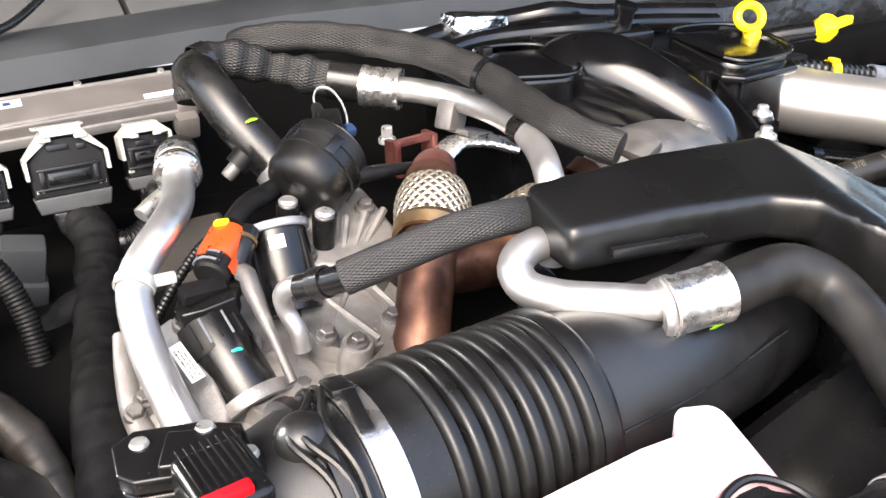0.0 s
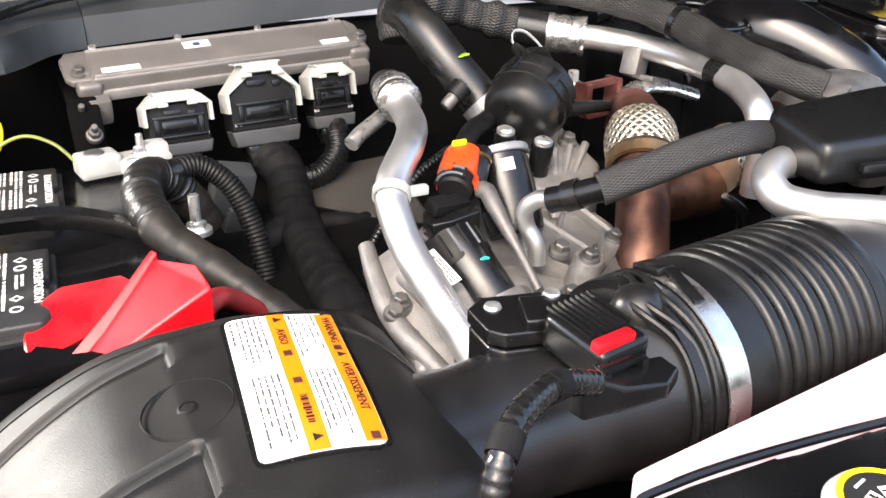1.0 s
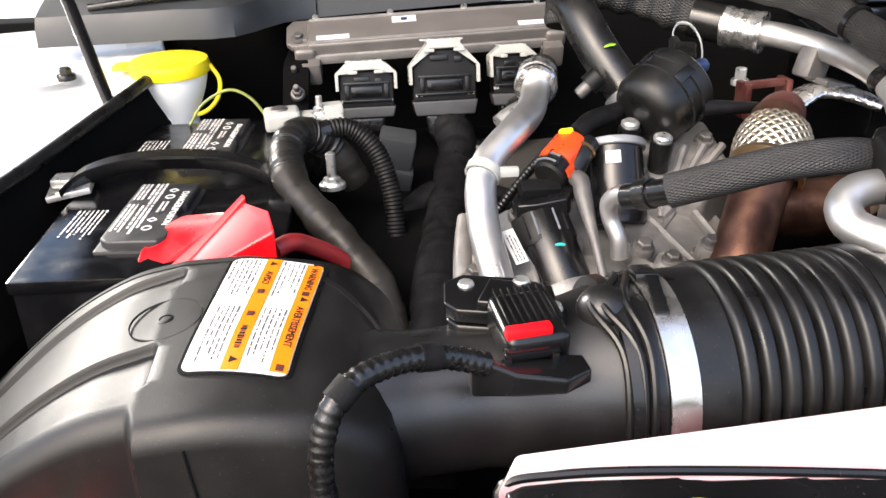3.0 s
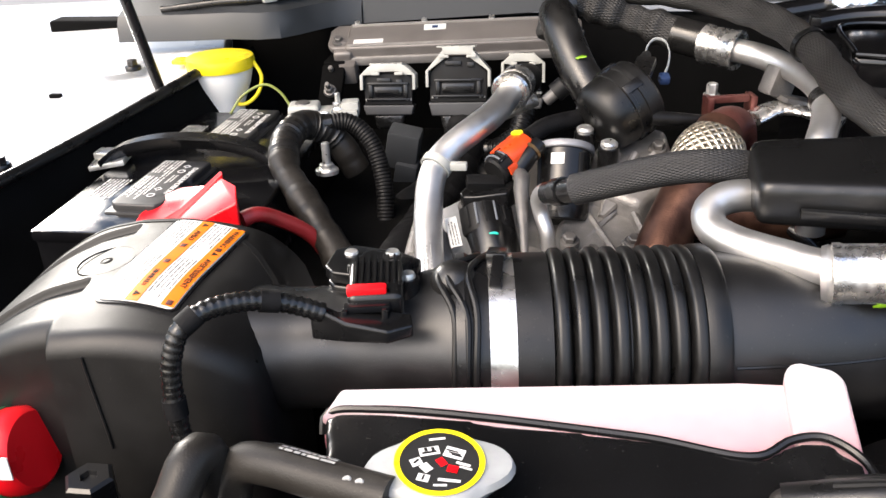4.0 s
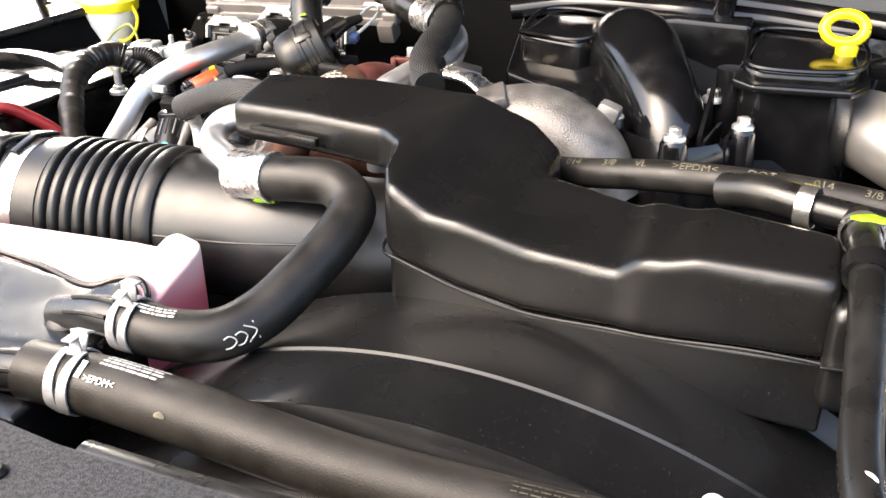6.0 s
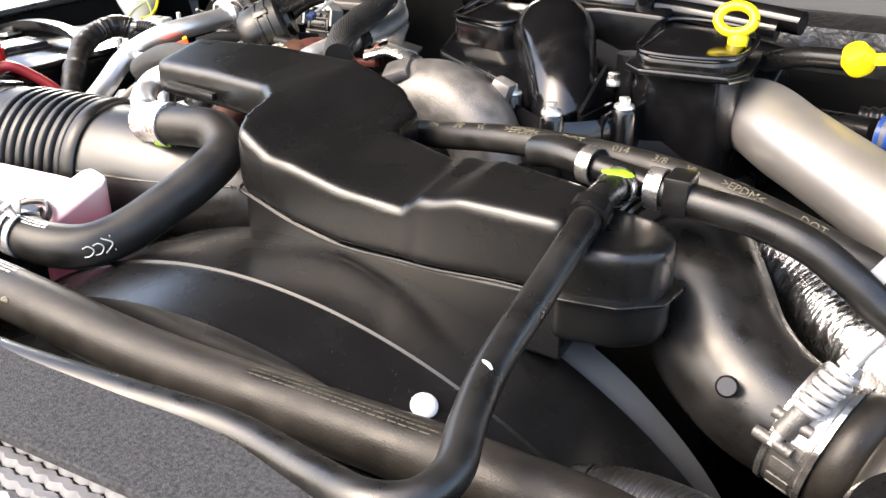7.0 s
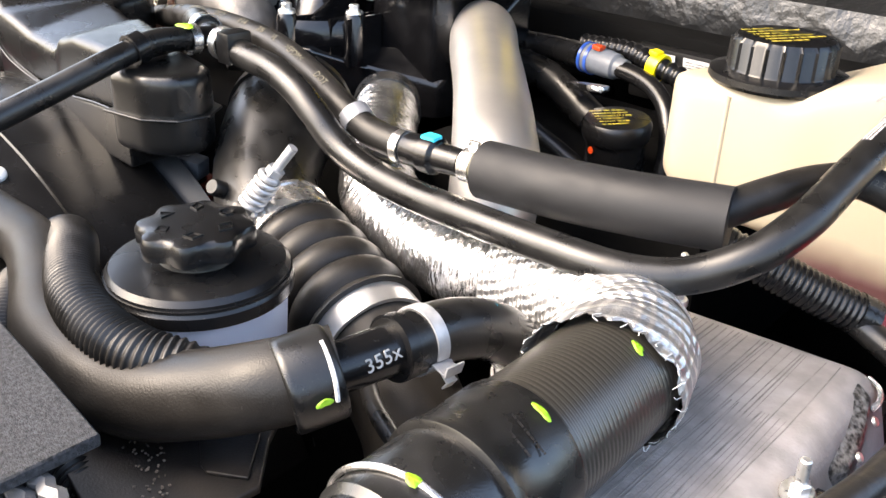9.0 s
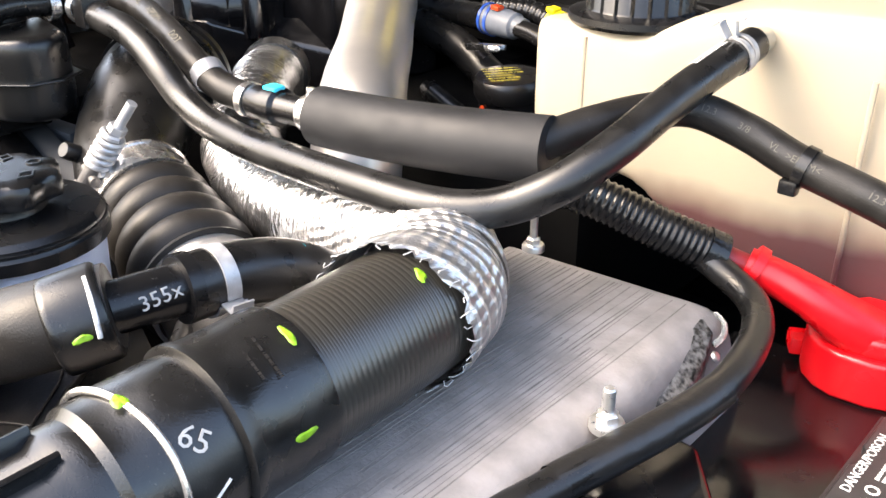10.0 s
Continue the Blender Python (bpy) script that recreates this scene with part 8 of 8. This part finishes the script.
part("wire_clip", tube([hose_at(0.326) + V(0.0425 * math.sin(a), 0.006 * math.sin(1.5 * a), 0.0425 * math.cos(a)) for a in (-2.0 + 4.0 * k / 40 for k in range(41))], 0.0017, 8, 0.003), BAND, ch, "bent steel wire clip")
part("clip_foot", box(tuple(hose_at(0.33) + V(0.042, -0.004, -0.018)), (0.004, 0.012, 0.005), 0.001), BAND, ch)
for k, (at, dr) in enumerate((((1.2199, 0.4062, 1.1738), (0.42, 0, 0.9)), ((1.2458, 0.3923, 1.1384), (1, 0, 0.12)), ((1.2195, 0.495, 1.17), (0.45, 0, 0.87)), ((1.211, 0.3263, 1.1755), (0.2, 0, 0.95)))):
    dab(at, dr, 0.0028, LIME, ch, "paint_dab", 1.9, 3 + k)
wrapped(CH, 0.14, 0.34, 0.0404, 0.72, 1, PRINT, ch, arc=0.13, seed=40, fill=0.5)
for y, hgt in ((0.391, 0.05), (0.383, 0.035)):
    stripes(basis(hose_at(y) + V(0.022, 0, 0.0375), (0.5, 0, 0.86), (0.86, 0, -0.5)), hgt * 0.5, 0.003, 1, DUST, "moulded_mark", ch, 0.6, 0.2, 8)
nrm = V(0.77, -0.05, 0.63).normalized()
lettering("mark", "65", basis(hose_at(0.345) + nrm * 0.0422, nrm, (-0.3, 0.9, 0.2)) @ pose(0, 0, 0, 0, 0, -68), 0.0145, INKG, ch, 0.0003)
part("chalk_line", tube([hose_at(0.338) + V(0.0422, 0, -0.004), hose_at(0.352) + V(0.0418, 0, 0.006)], 0.0008, 5), CHALK, ch)
FO = [(0.742, 0.77, 1.135), (0.78, 0.73, 1.14), (0.83, 0.675, 1.135), (0.88, 0.625, 1.122), (0.94, 0.6, 1.112), (1.01, 0.59, 1.112), (1.07, 0.587, 1.117), (1.11, 0.586, 1.122)]
fo = hose("foil_sleeve", FO, [0.033, 0.034, 0.034, 0.035, 0.036, 0.0365, 0.037, 0.036], "crinkled aluminium foil heat sleeve", FOIL, "sleeve", 0.006, 40, lambda s, n: 0.0006 * math.sin(s * 520) + 0.001 * math.sin(s * 130))
part("end_collar", collar((0.742, 0.77, 1.135), (-0.7, 0.7, 0), 0.033, 0.03, 0.004), RUBBERS, fo)
cuff_line = [(1.06, 0.586, 1.117), (1.1, 0.586, 1.121), (1.135, 0.581, 1.126), (1.163, 0.567, 1.13), (1.183, 0.547, 1.133), (1.195, 0.525, 1.1345), (1.198, 0.51, 1.1345)]
knit = tube(cuff_line, [0.0375, 0.04, 0.041, 0.0415, 0.042, 0.044, 0.046], 64, 0.003, False, lambda s, n: 0.0009 * math.sin(s * 300) + 0.0006 * math.sin(s * 710))
knit.verts.ensure_lookup_table()
rag = random.Random(12)
for ring, share in ((knit.verts[-64:], 1.0), (knit.verts[-128:-64], 0.7), (knit.verts[-192:-128], 0.4)):
    for v in ring:
        near = 0.5 - 0.5 * (v.co.x - 1.198) / 0.046
        v.co += AXH * (0.018 * share * min(1.0, max(0.0, near)) + 0.007 * share)
lip_points = []
for v in knit.verts[-64:]:
    lip_points.append(v.co.copy())
    v.co += V(rag.uniform(-0.0012, 0.0012), rag.uniform(-0.005, 0.003), rag.uniform(-0.0012, 0.0012))
kn = tagged(part("knitted_sleeve", knit, FOILK), "silvery knitted sleeve cuff on the charge hose", "sleeve")
for p in lip_points[::2]:
    p = p + V(rag.uniform(-.001, .001), rag.uniform(-.001, .001), 0)
    part("loose_thread", tube([p + V(0, 0.005, 0), p + V(rag.uniform(-.002, .002), -0.003, rag.uniform(-.002, .002)), p + V(rag.uniform(-.003, .003), rag.uniform(-0.005, -0.002), rag.uniform(-.003, .003))], 0.00035, 4, 0.003), CHALK, kn)


# ---- dusty plate under the radiator hose ----
pl = thing("chin_plate", "dusty black plastic plate with a stepped flap", "plate", (0.99, 0.33, 1.07))
part("plate", slab([(1.082, 0.338), (1.079, 0.3), (1.073, 0.279), (1.067, 0.267), (1.056, 0.261), (1.023, 0.2625), (0.9, 0.285), (0.9, 0.4), (1.03, 0.4), (1.052, 0.368)], 1.079, 1.085, 0.002), GRIMY, pl)
part("flap_step", slab([(1.074, 0.336), (1.046, 0.366), (1.02, 0.385), (0.975, 0.375), (1.0, 0.352), (1.045, 0.324), (1.053, 0.3225)], 1.0852, 1.0875, 0.001), GRIMY, pl)
part("lower_lip", slab([(1.075, 0.33), (1.07, 0.285), (1.052, 0.268), (0.92, 0.29), (0.92, 0.34)], 1.066, 1.079, 0.002), SATIN, pl)
part("pale_strip", slab([(1.115, 0.30), (1.09, 0.235), (0.93, 0.262), (0.93, 0.3)], 1.03, 1.036, 0.002), GREYP, pl, "pale ribbed strip below the plate")
for k in range(5):
    part("dark_gap", slab([(0.965 + 0.03 * k, 0.262 - 0.006 * k), (0.978 + 0.03 * k, 0.26 - 0.006 * k), (0.983 + 0.03 * k, 0.296), (0.97 + 0.03 * k, 0.296)], 1.0362, 1.038, 0.0005), SATIN, pl)
grit = random.Random(77)
for k in range(70):
    u = grit.random()
    part("grit", box((0.975 + 0.075 * u + grit.gauss(0, 0.008), 0.335 - 0.045 * u + grit.gauss(0, 0.006), 1.0865 if u < 2 else 1.0), (grit.uniform(0.0006, 0.0016), grit.uniform(0.0006, 0.0014), 0.0009), 0, (0, 0, grit.uniform(0, 90))), SANDY, pl)

# ---- ribbed shield over the cooler, bracket ----
shd = thing("cooler_shield", "grey ribbed plastic shield over the cooler", "shield", (1.2, 0.5, 1.0))
SHX0, SHX1, SHZ, SHR = 1.12, 1.277, 1.0845, 0.026
shield_sec = [(SHX0, SHZ - 0.08), (SHX0, SHZ - 0.006), (SHX0 + 0.006, SHZ)] + [(SHX1, SHZ)] + [(SHX1 + SHR * math.sin(radians(a)), SHZ - SHR + SHR * math.cos(radians(a))) for a in (12, 24, 36, 48, 60, 72)]
shield_sec += [(SHX1 + SHR * 0.95 + 0.012, SHZ - SHR * 0.7 - 0.04), (SHX1 + SHR * 0.95 + 0.016, SHZ - 0.12)]
def shield_row(y, sink=0.0, skew=0.0):
    return [(x + skew * (x - SHX0), y - 0.1 * (SHX1 - x) * (sink > -1), z - sink + 0.02 * (y - 0.7) * 0.1) for x, z in shield_sec]
part("shield_top", loft([shield_row(0.716, 0.012), shield_row(0.7125, 0.003), shield_row(0.706), shield_row(0.6), shield_row(0.45), shield_row(0.3), shield_row(0.17)]), RIBBED, shd, sharp=50)
ribbing = random.Random(31)
for k in range(44):
    x = SHX0 + 0.012 + (SHX1 - SHX0 - 0.016) * (k + ribbing.uniform(-0.45, 0.45)) / 43
    part("rib", tube([(x + 0.0008 * math.sin(9 * q + k), 0.702 - 0.1 * (SHX1 - x) - 0.088 * q, SHZ + 0.0002 - 0.00018 * q) for q in range(ribbing.choice((0, 0, 1)), ribbing.choice((4, 6, 7)))], ribbing.uniform(0.0002, 0.0007), 6, 0.05, True, None, 0.5), GROOVE, shd)
part("end_plate", slab([(1.286, 0.70, 1.083), (1.3, 0.692, 1.079), (1.309, 0.66, 1.066), (1.312, 0.63, 1.06), (1.3035, 0.612, 1.062), (1.2935, 0.622, 1.074), (1.286, 0.66, 1.083)], 0.96, None, 0.004), SCUFF, shd, "black glossy end plate with peeling foil")
part("peeled_foil", tube([(1.29, 0.712, 1.08), (1.3, 0.706, 1.078), (1.304, 0.697, 1.074), (1.302, 0.688, 1.07)], 0.0022, 8, 0.003, True, None, 0.5), FOIL, shd)
for p in ((1.308, 0.68, 1.068), (1.312, 0.645, 1.06)):
    part("plate_rivet", lathe([(0, 0.002), (0.003, 0.0015), (0.0038, 0.0)], p, (0.8, 0, 0.6), 12), ZINC, shd)
bolt((1.303, 0.557, 1.082), "zinc stud bolt on the battery tray", (0, 0, 1), 0.0068, 0.006, 1.5, 0.016)
bolt((1.143, 0.70, 1.088), "zinc stud behind the shield", (0, 0, 1), 0.0055, 0.006, 1.6, 0.034)

# ---- coolant tank ----
ct = thing("coolant_tank", "large cream coolant tank with black screw cap", "tank", (1.2, 0.9, 1.0))
relaxed(part("tank_body", shell({"a": (1.046, 0.825, 1.232), "b": (1.066, 0.80, 1.235), "c": (1.165, 0.805, 1.235), "d": (1.195, 0.812, 1.252), "e": (1.25, 0.818, 1.264), "f": (1.5, 0.845, 1.268), "g": (1.5, 1.0, 1.262), "h": (1.25, 0.98, 1.262), "i": (1.19, 0.94, 1.25), "j": (1.15, 0.93, 1.232), "k": (1.06, 0.92, 1.226)},
                        [["a", "b", "c", "j", "k"], ["c", "d", "i", "j"], ["d", "e", "h", "i"], ["e", "f", "g", "h"]], lambda x, y: 1.05 + 0.085 * min(1.0, max(0.0, (1.235 - x) / 0.1)), 0.0, 20, 4), TANKM, ct), 0.006, 14)
tc = part("screw_cap", lathe([(0, 0), (0.056, 0.0), (0.058, 0.003), (0.0575, 0.008), (0.053, 0.0095), (0.0435, 0.0105), (0.0425, 0.012), (0.042, 0.034), (0.0395, 0.038), (0.036, 0.0392), (0, 0.0394)], (1.128, 0.853, 1.2335), (0.0, 0.0, 1), 160, lambda a, r, h: 0.002 if 0.011 < h < 0.0365 and math.sin(20 * a) > 0.8 else 0), SATIN, ct, "black knurled screw cap")
stripes(Matrix.Translation((1.128, 0.853, 1.2734)) @ pose(0, 0, 0, 0, 0, 60), 0.06, 0.05, 6, AMBERP, "stamped_print", tc, 0.4, 0.5, 15)
for x in (1.11, 1.33, 1.42):
    part("mould_rib", tube([(x, 0.803 + 0.04 * max(0, x - 1.2) / 0.3, 1.226), (x, 0.803 + 0.04 * max(0, x - 1.2) / 0.3, 1.14 if x < 1.2 else 1.06)], 0.0022, 8, 0.05), TANKM, ct)
lettering("moulded_words", "COOLANT", Matrix.Translation((1.46, 0.822, 1.08)) @ pose(0, 0, 0, 90, 0, 8), 0.02, TANKM, ct, 0.0015)
part("spout", lathe([(0.01, 0), (0.01, 0.03), (0, 0.03)], (1.25, 0.815, 1.2435), (0, -1, -0.05), 16), TANKM, ct)

# ---- driver side battery ----
b2 = thing("battery", "black battery with red terminal boot, driver side", "battery", (1.42, 0.72, 0.9))
part("battery_case", box((1.42, 0.67, 0.93), (0.26, 0.30, 0.16), 0.006, (0, 0, 8)), GLOSS, b2)
part("battery_lid", box((1.42, 0.67, 1.012), (0.264, 0.304, 0.012), 0.004, (0, 0, 8)), GLOSS, b2)
vent_cover(b2, (1.428, 0.697, 1.022), (0, 0, 180), 0.056, 0.118)
rb = thing("terminal_boot", "bright red terminal boot on the battery", "cover", (1.38, 0.78, 1.03))
boot_line = [(1.326, 0.79), (1.334, 0.775), (1.346, 0.765), (1.36, 0.7605), (1.384, 0.763), (1.408, 0.772), (1.424, 0.79), (1.426, 0.815), (1.41, 0.838), (1.38, 0.846), (1.35, 0.84), (1.331, 0.818)]
part("boot_body", slab(boot_line, 1.018, 1.054, 0.004, 3), REDP, rb)
part("boot_top", slab([(1.376 + (x - 1.376) * 0.84, 0.803 + (y - 0.803) * 0.84) for x, y in boot_line], 1.052, 1.068, 0.006, 4), REDP, rb)
part("boot_lug", box((1.321, 0.799, 1.03), (0.016, 0.02, 0.014), 0.003, (0, 0, 30)), REDP, rb)
part("boot_neck", tube([(1.288, 0.757, 1.1), (1.31, 0.763, 1.0935), (1.335, 0.768, 1.084), (1.352, 0.776, 1.073), (1.37, 0.788, 1.06)], [0.0125, 0.0135, 0.015, 0.018, 0.02], 22), REDP, rb)
part("boot_rim", collar((1.293, 0.759, 1.098), (0.8, 0.25, -0.4), 0.0128, 0.007, 0.004), REDP, rb)
hose("battery_cable", [(1.245, 0.728, 1.118), (1.272, 0.745, 1.107), (1.296, 0.76, 1.096)], 0.0085, "red battery cable into the boot", REDC, "cable", 0.005, 14)
conduit("corrugated_conduit", [(1.17, 0.69, 1.15), (1.20, 0.70, 1.142), (1.235, 0.72, 1.125), (1.27, 0.744, 1.107)], 0.0145, "black corrugated cable conduit", 0.005, 0.0014)
hose("battery_cable", [(1.255, 0.735, 1.112), (1.28, 0.735, 1.1), (1.308, 0.725, 1.092), (1.325, 0.7, 1.088), (1.336, 0.646, 1.085), (1.334, 0.602, 1.083), (1.32, 0.541, 1.08), (1.295, 0.46, 1.07), (1.25, 0.36, 1.05)], 0.0105, "black taped battery cable", RUBBERS, "cable", 0.005, 16)
part("tape_wrap", tube([(1.337, 0.625, 1.0842), (1.333, 0.595, 1.0828), (1.3245, 0.556, 1.081), (1.3075, 0.5, 1.0755)], 0.0111, 18, 0.004, False), CRINKT, bpy.data.objects["battery_cable.002"], "torn crinkled tape")
sheet("battery_tray", slab([(1.27, 0.42), (1.56, 0.42), (1.56, 0.86), (1.27, 0.86)], 0.82, 0.86, 0.004), GLOSS, "glossy black battery tray", "tray")
part("tray_top", slab([(1.285, 0.5), (1.34, 0.42), (1.42, 0.42), (1.42, 0.5), (1.34, 0.6), (1.3, 0.6)], 0.95, 1.06, 0.006), GLOSS, b2)

# ---- front left corner: refrigerant lines and red bottle ----
rl = hose("refrigerant_line", [(-0.30, 0.33, 1.085), (-0.2, 0.325, 1.095), (-0.12, 0.335, 1.10), (-0.08, 0.35, 1.08)], 0.015, "thick dusty refrigerant hose", DUST)
part("crimp_ring", collar((-0.2, 0.325, 1.095), (1, 0, 0.05), 0.0152, 0.03, 0.002), ALU, rl)
rl = hose("refrigerant_line", [(-0.14, 0.385, 1.12), (-0.143, 0.382, 1.16), (-0.144, 0.375, 1.176), (-0.147, 0.366, 1.178), (-0.151, 0.352, 1.166), (-0.158, 0.34, 1.149), (-0.159, 0.335, 1.138), (-0.15, 0.33, 1.12), (-0.13, 0.328, 1.1)], 0.0125, "dusty grey-black rubber hose bent over", DUST)
part("crimp_ring", collar((-0.1515, 0.3325, 1.127), (0.3, -0.2, -0.8), 0.0127, 0.012, 0.0016), ALU, rl)
IN = [(-0.035, 0.356, 1.17), (-0.074, 0.366, 1.171), (-0.106, 0.376, 1.17), (-0.124, 0.381, 1.166), (-0.133, 0.383, 1.152), (-0.135, 0.38, 1.13), (-0.134, 0.376, 1.1)]
inn = hose("filler_hose", IN, 0.0118, "dusty black hose into the filler neck", DUST)
wrapped(IN, 0.2, 0.42, 0.012, 1.15, 3, INKG, inn, arc=0.8, seed=50, fill=0.6)
for k in range(2):
    dab((-0.05 - 0.007 * k, 0.355 + 0.0015 * k, 1.1815), (0, -0.4, 0.9), 0.0018, INKG, inn, stretch=1.1)
vs = thing("service_valve", "pale service valve with a black hex cap", "valve", (-0.25, 0.41, 1.0))
VC = (-0.2435, 0.412, 1.098)
part("valve_cap", merge(lathe([(0, 0), (0.0165, 0.0), (0.0165, 0.021), (0.014, 0.023), (0.006, 0.023), (0.005, 0.02), (0, 0.02)], VC, (0, 0, 1), 6), lathe([(0, 0), (0.0155, 0), (0.015, -0.012), (0, -0.012)], VC, (0, 0, 1), 20)), PLASTIC, vs)
part("valve_stem", lathe([(0.015, -0.09), (0.0145, -0.055), (0.0125, -0.045), (0.0125, -0.015), (0, -0.01)], VC, (0.06, 0, 1), 20), GREYP, vs)
part("valve_base", lathe([(0.02, -0.1), (0.02, -0.085), (0.015, -0.08), (0, -0.08)], VC, (0.06, 0, 1), 20), ALU, vs)
rc = thing("red_canister", "red canister with a green and white label", "canister", (-0.34, 0.47, 1.08))
part("canister", lathe([(0, 0), (0.026, 0), (0.03, 0.004), (0.031, 0.012), (0.031, 0.06), (0, 0.06)], (-0.305, 0.45, 1.108), (-1, 0.05, -0.25), 32), REDP, rc)
part("green_panel", collar((-0.327, 0.451, 1.1025), (-1, 0.05, -0.25), 0.0311, 0.009, 0.0006), GREENP, rc)
part("white_panel", box((-0.311, 0.4195, 1.115), (0.014, 0.001, 0.018), 0, (0, 0, 4)), LABEL, rc)
conduit("corrugated_conduit", [(-0.31, 0.385, 1.05), (-0.285, 0.385, 1.068), (-0.262, 0.39, 1.078), (-0.245, 0.40, 1.07)], 0.0085, "black corrugated conduit in the corner")
# added filler boxes that paint the corner as dark as its shade
sheet("corner_panel", merge(box((-0.4, 0.3, 1.0), (0.55, 0.1, 0.1), 0.01), box((-0.3, 0.42, 0.98), (0.3, 0.2, 0.1), 0.01)), DARK, "near-black filler for the shaded front corner", "bracket")
for at in ((-0.09, 0.364, 1.128), (0.063, 0.358, 1.118)):
    bolt(at, "pale flange bolt holding the tank", (0, -0.05, 1), 0.0085, 0.006, 1.9, 0, "tank bolts", GREYP)
